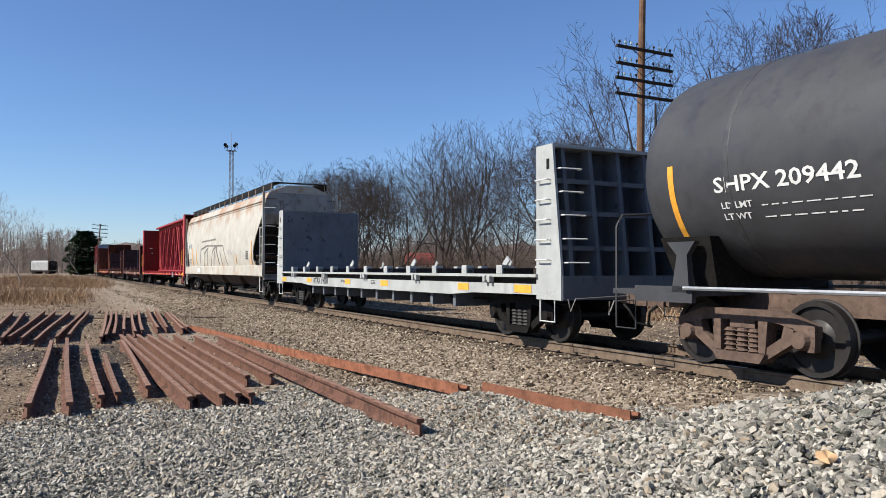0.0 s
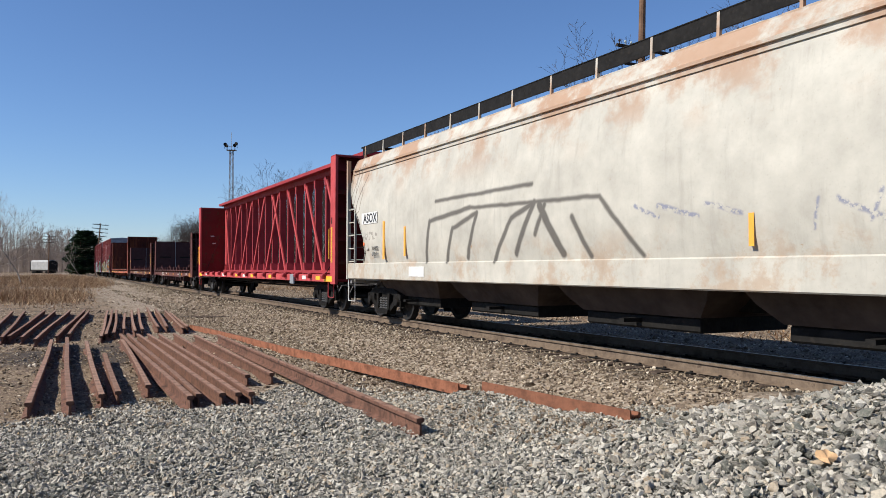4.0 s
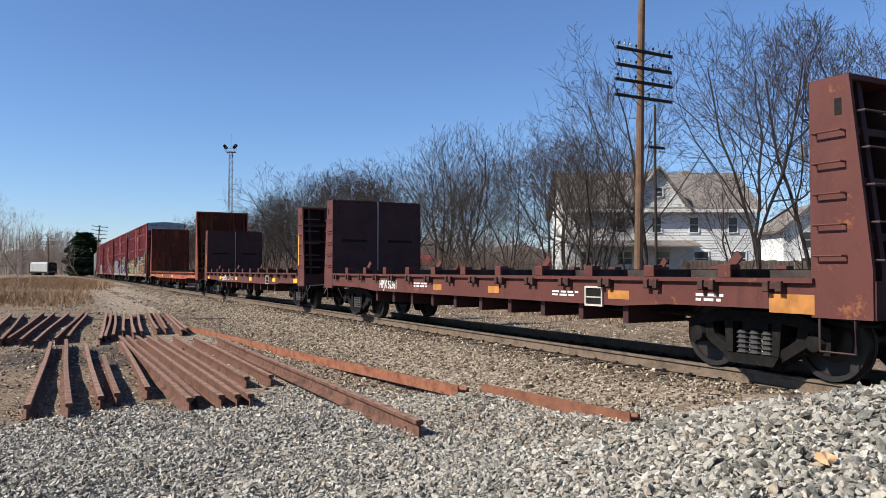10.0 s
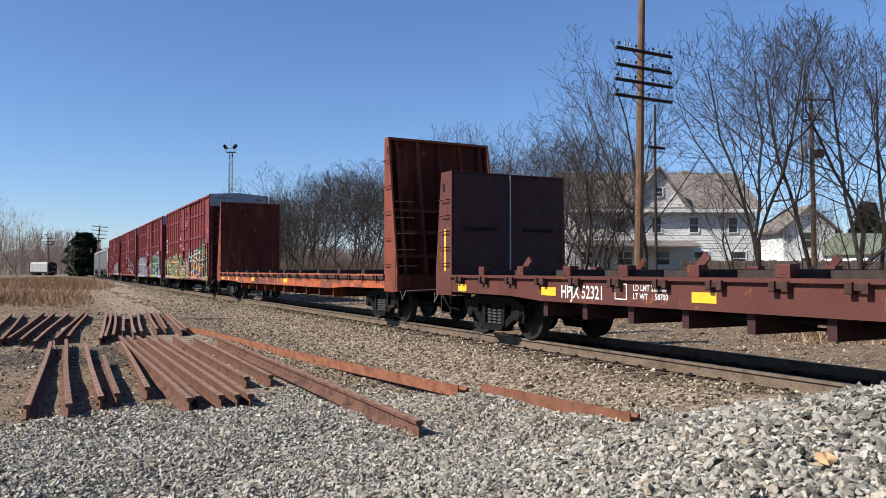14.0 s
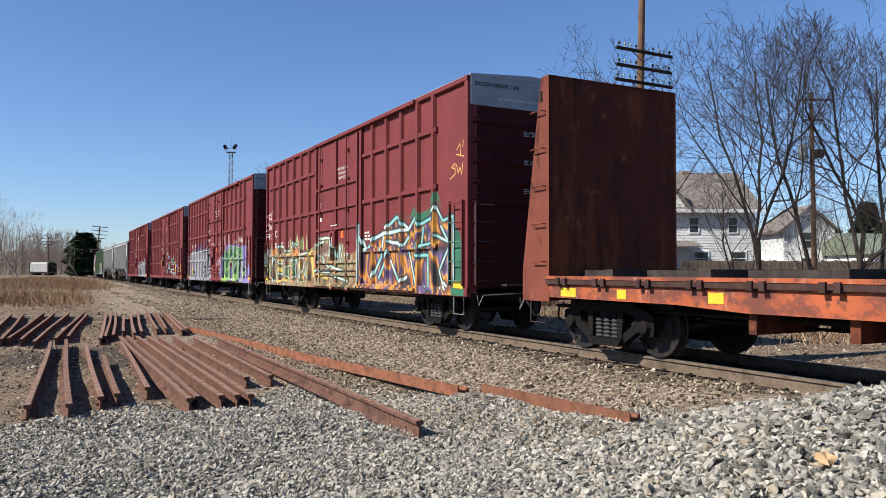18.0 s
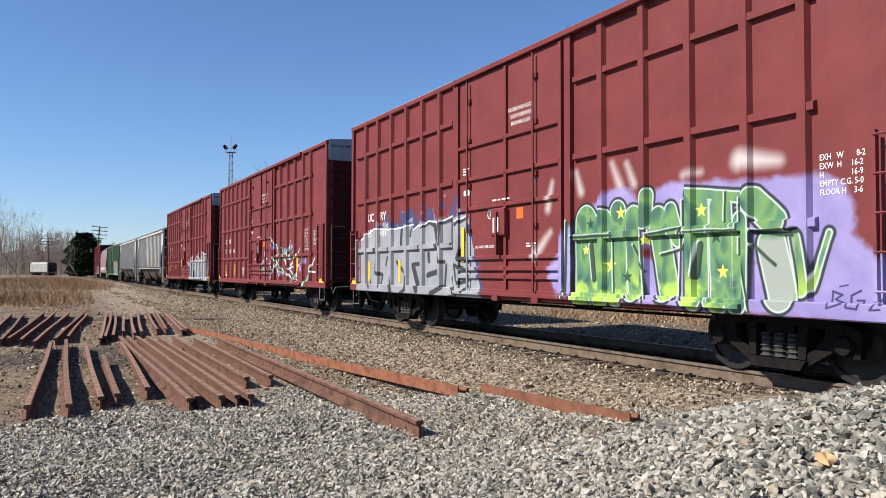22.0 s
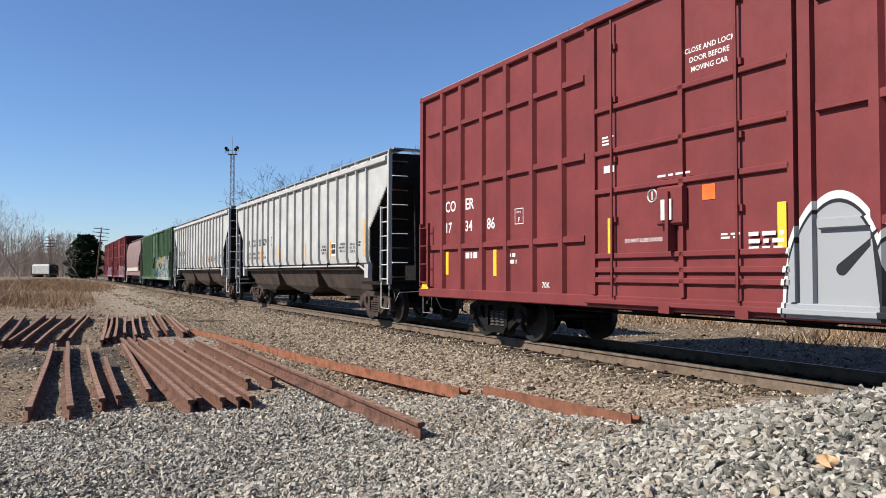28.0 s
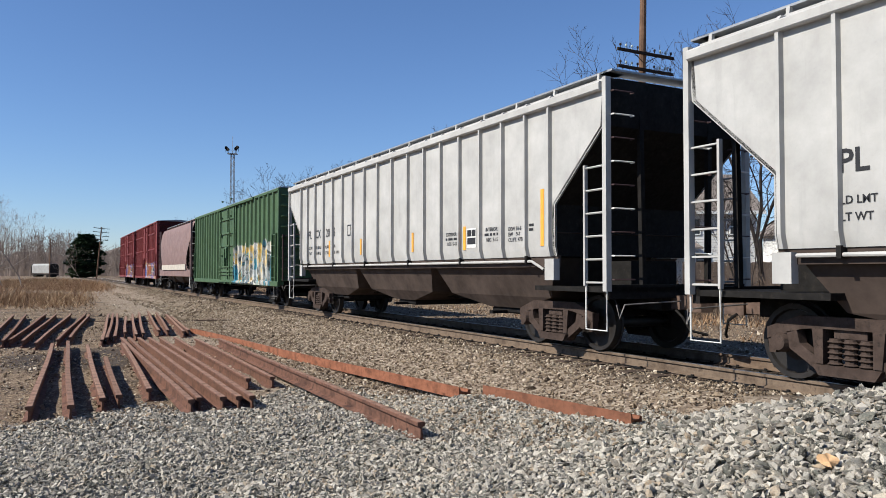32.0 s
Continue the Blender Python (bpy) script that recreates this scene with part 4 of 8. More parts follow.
    part("end_sheet", Mesh().prism([(-1.45, 1.3), (-1.5, 3.9), (-0.9, 4.4), (0.9, 4.4), (1.5, 3.9), (1.45, 1.3)], -5.2, -4.62, "x"), BLACK_STEEL_AND_SHADE, p)
    part("end_sheet", Mesh().prism([(-1.45, 1.3), (-1.5, 3.9), (-0.9, 4.4), (0.9, 4.4), (1.5, 3.9), (1.45, 1.3)], 4.62, 5.2, "x"), BLACK_STEEL_AND_SHADE, p)
    part("underframe", Mesh().box(-5.6, 5.6, -1.3, 1.3, 0.9, 1.2), BLACK_STEEL_AND_SHADE, p)
    for sx in (-3.6, 3.6):
        part("truck", Mesh().box(sx - 1.2, sx + 1.2, -1.2, 1.2, 0.35, 0.8, 0.1), BLACK_STEEL_AND_SHADE, p)
        for dx in (-0.9, 0.9):
            part("wheel", Mesh().disc((sx + dx, 0, 0.45), "y", [(-0.8, 0.45), (0.8, 0.45)], 14), BLACK_STEEL_AND_SHADE, p)


parked_hopper(-131.0, 250.0)

# ---- a fallen leaf and odd stones on the heap ----


def leaf_on_heap():
    # down the sight line to where it meets the heap
    d = 2.0
    while 1.30 - 0.256 * d > float(ground_z(0.4985 * d, d)):
        d += 0.02
    x, y = 0.4985 * d - 0.01, d - 0.03
    z = float(ground_z(x, y)) + 0.05
    rim = []
    for k in range(24):
        a = k / 24 * 6.283
        r = 0.054 * (0.87 + 0.13 * math.cos(5 * a)) + 0.006 * math.sin(3 * a)
        rim.append((r * math.cos(a), r * math.sin(a), 0.010 * math.sin(2 * a) + 0.012 * math.cos(3 * a)))
    me = Mesh()
    n = len(rim)
    lower = [(a, b, c - 0.0015) for a, b, c in rim]
    me.add(rim + lower + [(0, 0, 0.002), (0, 0, 0.0005)], [(i, (i + 1) % n, 2 * n) for i in range(n)] + [(n + (i + 1) % n, n + i, 2 * n + 1) for i in range(n)] + [(i, n + i, n + (i + 1) % n, (i + 1) % n) for i in range(n)])
    lf = part("fallen_leaf", me, plain("tan_dead_leaf", (0.58, 0.37, 0.19), 0.7, 0, 0.25, 30))
    lf.matrix_basis = pose(x, y, z, 52, 4, 18)
    tagged(lf, "dry tan fallen leaf lying on crushed stone", "leaf")


leaf_on_heap()

# ---- paints of the train ----


def car_paint(name, col, rust=(0.10, 0.045, 0.025, 1), wear=0.62, dirt=0.35, rough=0.55, extra=None, streak=0.6):
    """Weathered freight-car paint: tone in two scales, rust blooms, streaks that run down and road dirt of its own shape."""
    M = Mat(name, rough)
    lo = tuple(c * 0.80 for c in col[:3]) + (1,)
    hi = tuple(min(1, c * 1.12) for c in col[:3]) + (1,)
    c = M.ramp(M.noise(1.3, 7, 0.65), [(0.32, lo), (0.68, hi)])
    run_down = M.noise(5.0, 5, 0.65, stretch=(1.0, 1.0, 0.12))
    c = M.mix(M.math("MULTIPLY", M.step(run_down, 0.52, 0.74), streak * 0.55), c, tuple(x * 0.55 for x in col[:3]) + (1,))
    if extra:
        c = extra(M, c)
    spots = M.noise(3.1, 10, 0.72)
    c = M.mix(M.step(spots, wear, wear + 0.09), c, rust)
    fine = M.noise(26, 5, 0.7)
    c = M.mix(M.math("MULTIPLY", M.step(fine, 0.55, 0.8), dirt), c, (0.12, 0.095, 0.075, 1))
    M.base(c)
    M.rough(M.ramp(spots, [(0.35, (rough,) * 3), (0.7, (0.85,) * 3)]))
    M.bump(M.noise(8, 4), 0.10, 0.01)
    return M.m


def stroke(M, x, z, a, b, w):
    """Mask of a tapered spray stroke from a to b."""
    dx, dz = b[0] - a[0], b[1] - a[1]
    n = dx * dx + dz * dz
    px, pz = M.math("SUBTRACT", x, a[0]), M.math("SUBTRACT", z, a[1])
    h = M.math("DIVIDE", M.math("ADD", M.math("MULTIPLY", px, dx), M.math("MULTIPLY", pz, dz)), n)
    h = M.math("MINIMUM", M.math("MAXIMUM", h, 0.0), 1.0)
    ex, ez = M.math("SUBTRACT", px, M.math("MULTIPLY", h, dx)), M.math("SUBTRACT", pz, M.math("MULTIPLY", h, dz))
    d = M.math("SQRT", M.math("ADD", M.math("MULTIPLY", ex, ex), M.math("MULTIPLY", ez, ez)))
    return M.math("LESS_THAN", M.math("ADD", d, M.math("MULTIPLY", h, w * 0.8)), w)


def on_near_side(M):
    """Only the side that faces the heaps carries the spray paint."""
    return M.math("LESS_THAN", M.xyz()[1], -1.3)


def warp(M, amount, scale):
    n = M.node("ShaderNodeTexNoise", Vector=M.co, Scale=scale, Detail=2.0)
    v = M.t.nodes.new("ShaderNodeVectorMath")
    v.operation = "MULTIPLY_ADD"
    M.link(n.outputs["Color"], v.inputs[0])
    v.inputs[1].default_value = (amount, 0, amount)
    M.link(M.co, v.inputs[2])
    return v.outputs[0]


def wildstyle(M, c, x0, x1, z0, z1, palette, line, cell=(1.15, 0.75), halo=None, jag=0.9, seed=0.0, outline=0.10):
    """A wall of spray-painted letters: tall bent cells of flat colour with outlines, and an uneven upper edge."""
    x, y, z = M.xyz()
    wv = warp(M, 0.85, 1.5)
    mp = M.node("ShaderNodeMapping", Vector=wv)
    mp.inputs["Scale"].default_value = (cell[0], 0.0, cell[1])
    mp.inputs["Location"].default_value = (seed, 0, seed * 0.7)
    mp.inputs["Rotation"].default_value = (0, 0.25, 0)
    vo = M.node("ShaderNodeTexVoronoi", Vector=mp.outputs[0], Scale=1.0)
    ed = M.t.nodes.new("ShaderNodeTexVoronoi")
    ed.feature = "DISTANCE_TO_EDGE"
    M.link(mp.outputs[0], ed.inputs["Vector"])
    ed.inputs["Scale"].default_value = 1.0
    pick = M.node("ShaderNodeSeparateXYZ", Vector=vo.outputs["Color"]).outputs[0]
    fade = M.noise(1.7, 4, 0.6, stretch=(1.6, 0.0, 0.55), vec=wv)
    pick = M.math("ADD", M.math("MULTIPLY", pick, 0.55), M.math("MULTIPLY", M.step(fade, 0.3, 0.7), 0.45))
    n = M.node("ShaderNodeValToRGB", Fac=pick)
    el = n.color_ramp.elements
    for i, col in enumerate(palette):
        e = el[i] if i < 2 else el.new(i / len(palette))
        e.position, e.color = i / len(palette), col
    fill = n.outputs[0]
    fill = M.mix(M.math("MULTIPLY", M.step(M.noise(2.6, 5, 0.65, stretch=(1.3, 0, 0.6)), 0.48, 0.66), 0.8), fill, palette[0])
    fill = M.mix(M.math("MULTIPLY", M.step(M.noise(9, 4, 0.7), 0.5, 0.9), 0.6), fill, (0.05, 0.05, 0.05, 1))
    width = M.math("MULTIPLY", M.step(M.noise(1.3, 3), 0.36, 0.72), outline)
    gap = M.math("SUBTRACT", ed.outputs["Distance"], width)
    fill = M.mix(M.math("MULTIPLY", M.step(gap, 0.03, -0.03), 0.9), fill, line[0])
    fill = M.mix(M.math("MULTIPLY", M.step(M.math("ADD", gap, M.math("MULTIPLY", width, 0.62)), 0.012, -0.012), 0.85), fill, line[1])
    top = M.math("ADD", z1 - jag / 2, M.math("MULTIPLY", M.noise(1.7, 3, 0.5, stretch=(1, 0, 0)), jag))
    inside = M.math("MULTIPLY", M.math("GREATER_THAN", x, x0), M.math("LESS_THAN", x, x1))
    inside = M.math("MULTIPLY", inside, M.math("GREATER_THAN", z, z0))
    inside = M.math("MULTIPLY", inside, on_near_side(M))
    if halo:
        soft = M.step(M.math("SUBTRACT", M.math("ADD", top, M.math("MULTIPLY", M.noise(2.2, 3), 0.5)), z), 0.0, 0.2)
        c = M.mix(M.math("MULTIPLY", inside, M.math("MULTIPLY", soft, 0.75)), c, halo)
    worn = M.math("MULTIPLY", M.step(M.noise(6, 6, 0.7), 0.80, 0.5), 0.93)
    return M.mix(M.math("MULTIPLY", M.math("MULTIPLY", inside, worn), M.step(M.math("SUBTRACT", top, z), -0.03, 0.05)), c, fill)


ORANGE, YELL, BLUE = (0.46, 0.15, 0.025, 1), (0.56, 0.35, 0.04, 1), (0.06, 0.12, 0.42, 1)
WHITEP, BLACKP, SILVER = (0.50, 0.51, 0.49, 1), (0.012, 0.012, 0.014, 1), (0.27, 0.275, 0.28, 1)
MAROON = (0.148, 0.027, 0.026)


def ink(M, p, strokes, taper=0.0):
    """How far a place lies outside the nearest of some brush strokes (x, z, x, z, half width); below 0 it is under the paint."""
    d = None
    for x0, z0, x1, z1, w in strokes:
        dx, dz = x1 - x0, z1 - z0
        n = dx * dx + dz * dz
        pa = M.vec("SUBTRACT", p, (x0, 0, z0)).outputs[0]
        t = M.math("MAXIMUM", M.math("MINIMUM", M.vec("DOT_PRODUCT", pa, (dx / n, 0, dz / n)).outputs[1], 1.0), 0.0)
        along = M.vec("SCALE", (dx, 0, dz))
        M.link(t, along.inputs["Scale"])
        e = M.vec("LENGTH", M.vec("SUBTRACT", pa, along.outputs[0]).outputs[0]).outputs[1]
        if taper:
            e = M.math("ADD", e, M.math("MULTIPLY", t, w * taper))
        e = M.math("SUBTRACT", e, w)
        d = e if d is None else M.math("MINIMUM", d, e)
    return d


def wall_place(M, sway=0.05, scale=2.5):
    """Place on the side wall (x, 0, z), a little unsteady like a hand."""
    x, y, z = M.xyz(warp(M, sway, scale))
    return M.node("ShaderNodeCombineXYZ", X=M.math("SUBTRACT", x, sway / 2), Z=M.math("SUBTRACT", z, sway / 2)).outputs[0]


def skyline(M, x, pts):
    """Height of an uneven upper edge at x, straight from point to point."""
    x0, x1 = pts[0][0], pts[-1][0]
    u = M.math("DIVIDE", M.math("SUBTRACT", x, x0), x1 - x0)
    return M.math("MULTIPLY", M.ramp(u, [((a - x0) / (x1 - x0), (z / 4,) * 3) for a, z in pts]), 4.0)


def fades(M, palette, seed, scale=1.0):
    """Sprayed fills that fade into one another in tall patches."""
    mp = M.node("ShaderNodeMapping", Vector=warp(M, 0.5, 1.2))
    mp.inputs["Location"].default_value = (seed, 0, seed)
    n = M.noise(1.9 * scale, 1.5, 0.5, stretch=(1.5, 0.0, 0.8), vec=mp.outputs[0])
    k = len(palette)
    return M.ramp(n, [(0.345 + 0.31 * i / (k - 1), c) for i, c in enumerate(palette)])


def daub(M, c, d, col, mask, edge=0.012, strength=0.94):
    """Lay colour where the distance d is below 0."""
    return M.mix(M.math("MULTIPLY", M.math("MULTIPLY", M.step(d, edge, -edge), mask), strength), c, col)


WARM_LINES = [(-7.57, 2.08, -7.44, 1.81, 0.057), (-6.68, 2.14, -6.53, 2.22, 0.036), (-6.53, 2.22, -5.81, 2.14, 0.039), (-5.81, 2.14, -5.73, 2.02, 0.033), (-5.73, 2.02, -5.0, 1.99, 0.035), (-5.0, 1.99, -4.7, 2.25, 0.037), (-4.7, 2.25, -4.47, 2.27, 0.048), (-4.47, 2.25, -4.14, 2.18, 0.036), (-4.47, 2.23, -4.38, 2.08, 0.029), (-6.98, 1.75, -7.31, 1.15, 0.056), (-7.31, 1.15, -6.93, 0.88, 0.055), (-7.4, 1.67, -7.21, 1.76, 0.047), (-7.21, 1.76, -6.77, 1.76, 0.041), (-6.65, 1.65, -5.99, 1.54, 0.039), (-5.99, 1.54, -5.79, 1.75, 0.033), (-6.89, 1.43, -6.75, 1.07, 0.037), (-6.75, 1.07, -6.43, 0.92, 0.035), (-6.37, 1.23, -5.95, 1.17, 0.039)] + [(-5.95, 1.17, -5.69, 1.33, 0.033), (-5.38, 1.41, -5.36, 1.14, 0.035), (-5.36, 1.14, -5.14, 1.04, 0.035), (-5.38, 1.45, -5.09, 1.49, 0.031), (-5.09, 1.64, -4.83, 1.71, 0.03), (-4.83, 1.71, -4.9, 1.56, 0.026), (-5.03, 1.33, -4.84, 1.48, 0.026), (-4.68, 1.41, -4.66, 1.08, 0.036), (-4.48, 1.66, -4.68, 1.41, 0.033), (-4.48, 1.66, -4.22, 1.68, 0.036), (-4.22, 1.68, -4.41, 1.37, 0.032), (-4.41, 1.37, -4.3, 1.16, 0.032), (-4.66, 1.02, -4.36, 1.12, 0.032), (-5.7, 0.77, -5.51, 0.86, 0.037), (-5.51, 0.86, -5.32, 0.77, 0.035), (-4.84, 0.96, -4.79, 0.78, 0.041), (-7.96, 1.99, -7.89, 1.59, 0.059)] + [(-3.93, 1.7, -4.09, 1.18, 0.042), (-4.09, 1.18, -3.79, 0.93, 0.042), (-3.43, 1.74, -3.93, 1.7, 0.041), (-3.37, 1.61, -3.72, 0.99, 0.041), (-2.99, 1.54, -3.37, 1.19, 0.038), (-3.37, 1.19, -2.83, 1.02, 0.038), (-2.82, 1.71, -2.99, 1.54, 0.038), (-3.78, 2.14, -3.64, 1.84, 0.041), (-3.64, 1.84, -2.81, 1.89, 0.039)]
WARM_GREEN = [(-5.97, 1.5, -5.82, 1.25, 0.075), (-5.29, 1.37, -5.18, 1.14, 0.093), (-4.5, 1.26, -4.41, 1.54, 0.086), (-7.86, 1.54, -7.61, 1.34, 0.107), (-6.57, 1.12, -6.46, 1.07, 0.07)]
WARM_YELLOW = [(-6.54, 1.69, -6.04, 1.63, 0.069), (-6.43, 1.38, -6.0, 1.33, 0.094), (-6.83, 1.34, -6.69, 0.98, 0.063), (-5.5, 1.25, -5.37, 1.02, 0.047), (-5.37, 1.0, -5.1, 0.99, 0.051), (-5.02, 1.64, -4.98, 1.48, 0.056), (-4.67, 1.66, -4.72, 1.26, 0.062), (-6.38, 0.9, -5.85, 0.98, 0.046), (-5.17, 1.87, -4.92, 1.9, 0.042), (-3.7, 1.6, -3.5, 1.1, 0.07), (-3.2, 1.35, -2.9, 1.0, 0.06), (-2.6, 1.9, -2.4, 1.2, 0.09), (-1.6, 1.2, -0.9, 1.1, 0.06)]
WARM_ORANGE = [(-4.92, 1.26, -4.8, 1.11, 0.09), (-4.47, 2.01, -4.18, 1.89, 0.134), (-7.14, 1.92, -6.83, 2.04, 0.11), (-4.76, 0.93, -4.49, 0.97, 0.066), (-3.9, 1.95, -3.6, 1.7, 0.1), (-3.3, 1.8, -3.0, 1.7, 0.1), (-2.1, 1.8, -1.9, 1.3, 0.12), (-0.5, 1.6, -0.2, 1.3, 0.1)]
WARM_BROWN = [(-7.08, 1.52, -7.02, 0.97, 0.083), (-6.37, 1.51, -5.94, 1.42, 0.046), (-6.32, 1.08, -6.05, 1.08, 0.102), (-6.59, 2.04, -5.88, 2.02, 0.094), (-5.45, 1.69, -5.36, 1.53, 0.095), (-5.64, 1.58, -5.58, 1.09, 0.057), (-5.24, 1.72, -5.2, 1.58, 0.058), (-3.9, 1.45, -3.8, 1.05, 0.06), (-3.2, 1.6, -3.05, 1.3, 0.06), (-1.5, 1.95, -0.9, 2.0, 0.13), (-1.3, 1.5, -0.9, 1.5, 0.08)]
WARM_SPIKES = [(-7.45, 2.12, -7.45, 2.39, 0.076), (-6.5, 2.19, -6.53, 2.54, 0.115), (-5.63, 2.1, -5.64, 2.43, 0.081), (-4.93, 2.07, -4.98, 2.46, 0.136), (-4.17, 2.22, -4.2, 2.57, 0.192), (-3.9, 2.2, -3.92, 2.55, 0.12), (-3.5, 2.1, -3.53, 2.5, 0.11), (-3.12, 2.1, -3.17, 2.52, 0.1), (-2.85, 2.0, -2.8, 2.35, 0.07)]
WHITE_TAG = [(-7.79, 3.44, -7.96, 3.39, 0.015), (-7.96, 3.39, -7.79, 3.24, 0.015), (-7.79, 3.44, -7.79, 3.24, 0.015), (-7.72, 3.4, -7.58, 3.5, 0.014), (-7.58, 3.5, -7.54, 3.25, 0.015), (-7.72, 3.3, -7.3100000000000005, 3.2, 0.015), (-7.42, 3.54, -7.46, 3.43, 0.014), (-7.79, 3.12, -7.94, 3.04, 0.014), (-7.94, 3.04, -7.79, 2.99, 0.015), (-7.79, 3.12, -7.79, 2.89, 0.015), (-7.79, 2.89, -8.01, 2.81, 0.015), (-7.72, 3.08, -7.67, 2.89, 0.015), (-7.67, 2.89, -7.58, 3.01, 0.015), (-7.58, 3.01, -7.51, 2.86, 0.015), (-7.51, 2.86, -7.46, 3.09, 0.014), (-7.94, 2.69, -7.72, 2.7, 0.015), (-7.9799999999999995, 2.54, -7.8, 2.67, 0.015), (-7.8, 2.67, -7.8, 2.5, 0.014), (-7.989999999999999, 2.62, -7.73, 2.56, 0.015), (-7.65, 2.63, -7.5200000000000005, 2.5, 0.014), (-7.5, 2.64, -7.42, 2.74, 0.014)]
DOOR_LINES = [(-1.94, 2.09, -1.21, 2.19, 0.045), (-1.51, 2.29, -0.66, 2.29, 0.044), (-0.66, 2.29, -0.75, 1.73, 0.042), (-1.41, 1.76, -0.76, 1.38, 0.043), (-0.41, 1.86, -0.24, 2.19, 0.041), (-0.24, 2.19, 0.03, 1.7, 0.04), (0.14, 1.57, 0.22, 2.08, 0.039), (0.22, 2.08, 0.43, 1.56, 0.038), (-2.05, 1.31, -0.67, 1.27, 0.044), (-0.67, 1.45, 0.57, 1.31, 0.039), (-0.41, 1.17, 0.83, 1.01, 0.039)]
TEAL_LINES = [(1.75, 2.54, 1.67, 1.02, 0.062), (1.75, 2.25, 2.14, 1.86, 0.06), (2.14, 1.86, 2.72, 2.15, 0.058), (2.72, 2.15, 3.25, 2.24, 0.056), (3.5, 2.39, 4.09, 2.62, 0.053), (4.09, 2.62, 4.72, 2.32, 0.05), (3.19, 2.25, 4.31, 2.28, 0.053), (4.31, 2.28, 4.77, 2.28, 0.05), (4.77, 2.28, 5.12, 2.54, 0.048), (5.12, 2.54, 5.39, 2.37, 0.046), (5.39, 2.37, 5.9, 2.46, 0.045), (5.9, 2.46, 6.21, 2.72, 0.043), (6.21, 2.72, 6.51, 2.39, 0.042), (6.51, 2.39, 6.98, 2.46, 0.04), (6.98, 2.46, 7, 1.07, 0.039), (3.25, 2.15, 3.12, 1.65, 0.055), (3.12, 1.65, 2.57, 1.13, 0.056), (3.62, 1.8, 2.98, 1.14, 0.055), (3.62, 2.05, 4.52, 1.92, 0.051)] + [(4.52, 1.92, 4.77, 2.09, 0.049), (3.74, 1.55, 4.24, 1, 0.052), (4.24, 1, 4.66, 1.16, 0.049), (4.82, 1.75, 5.14, 1.02, 0.047), (5.29, 1.95, 5.15, 1.31, 0.046), (5.11, 1.67, 5.81, 1.65, 0.045), (5.56, 2.28, 5.47, 1.87, 0.046), (5.47, 1.87, 5.97, 1.91, 0.044), (5.97, 1.91, 6.05, 2.31, 0.044), (5.8, 1.58, 5.8, 0.97, 0.044), (6.21, 2.09, 6.78, 1.93, 0.041), (6.78, 1.93, 6.43, 2.27, 0.041), (6.78, 1.8, 6.35, 1.31, 0.041), (6.35, 1.31, 6.56, 0.93, 0.041), (6.56, 1.06, 6.76, 0.91, 0.04)]
SILVER_SHADE = [(-6.4, 2.34, -6.45, 1.28, 0.072), (-6.45, 1.28, -6, 1.21, 0.028), (-6, 1.21, -6.12, 0.91, 0.023), (-6.88, 1.13, -6.75, 0.89, 0.025), (-5.51, 2.28, -5.54, 1.83, 0.022), (-5.7, 1.65, -5.77, 1.47, 0.022), (-5.51, 1.2, -5.33, 0.8, 0.067), (-4.84, 2.32, -4.88, 1.97, 0.043), (-5.12, 1.53, -4.53, 1.16, 0.025), (-4.53, 1.16, -4.5, 0.87, 0.029), (-4.5, 0.87, -4.75, 0.78, 0.025), (-4.3, 2.28, -4.36, 2.13, 0.016), (-3.8, 2.32, -3.81, 0.85, 0.018), (-4.19, 1.41, -3.87, 0.89, 0.072), (-4.25, 1.45, -3.87, 1.47, 0.028), (-3.63, 2.3, -3.34, 2.39, 0.019), (-3.34, 2.39, -3.08, 2.31, 0.026), (-3.06, 2.29, -2.85, 1.54, 0.051), (-3.39, 1.69, -3.37, 1.54, 0.042)] + [(-3.43, 1.21, -2.95, 1.29, 0.041), (-2.85, 1.51, -2.61, 1.5, 0.018), (-2.54, 1.43, -2.6, 0.97, 0.021), (-2.6, 0.97, -3.15, 0.8, 0.037), (-2.72, 2.34, -2.16, 2.39, 0.016), (-2.24, 2.33, -2.23, 1.91, 0.055), (-2.74, 2.36, -2.77, 1.87, 0.014), (-2.24, 1.14, -2.02, 0.79, 0.051), (-2.02, 0.79, -2.27, 0.76, 0.024), (-2.04, 2.27, -1.52, 2.39, 0.019), (-1.47, 2.19, -1.84, 1.62, 0.036), (-1.92, 1.58, -1.48, 1.52, 0.049), (-2.07, 1.43, -1.48, 1.32, 0.019), (-2.07, 1.43, -1.97, 1.12, 0.015), (-1.93, 1.06, -1.49, 1.1, 0.02), (-1.66, 0.9, -1.49, 1, 0.022)]
SILVER_EDGE = [(-7.52, 2.13, -6.61, 2.4, 0.023), (-6.61, 2.4, -5.58, 2.33, 0.018), (-5.58, 2.33, -4.68, 2.35, 0.018), (-4.68, 2.35, -4.18, 2.39, 0.016), (-4.18, 2.27, -3.83, 2.38, 0.016), (-3.72, 2.29, -3.39, 2.42, 0.017), (-3.39, 2.42, -2.98, 2.38, 0.017), (-2.98, 2.38, -2.82, 1.95, 0.016), (-2.74, 2.38, -2.12, 2.47, 0.016), (-2.04, 2.34, -1.51, 2.42, 0.015)]
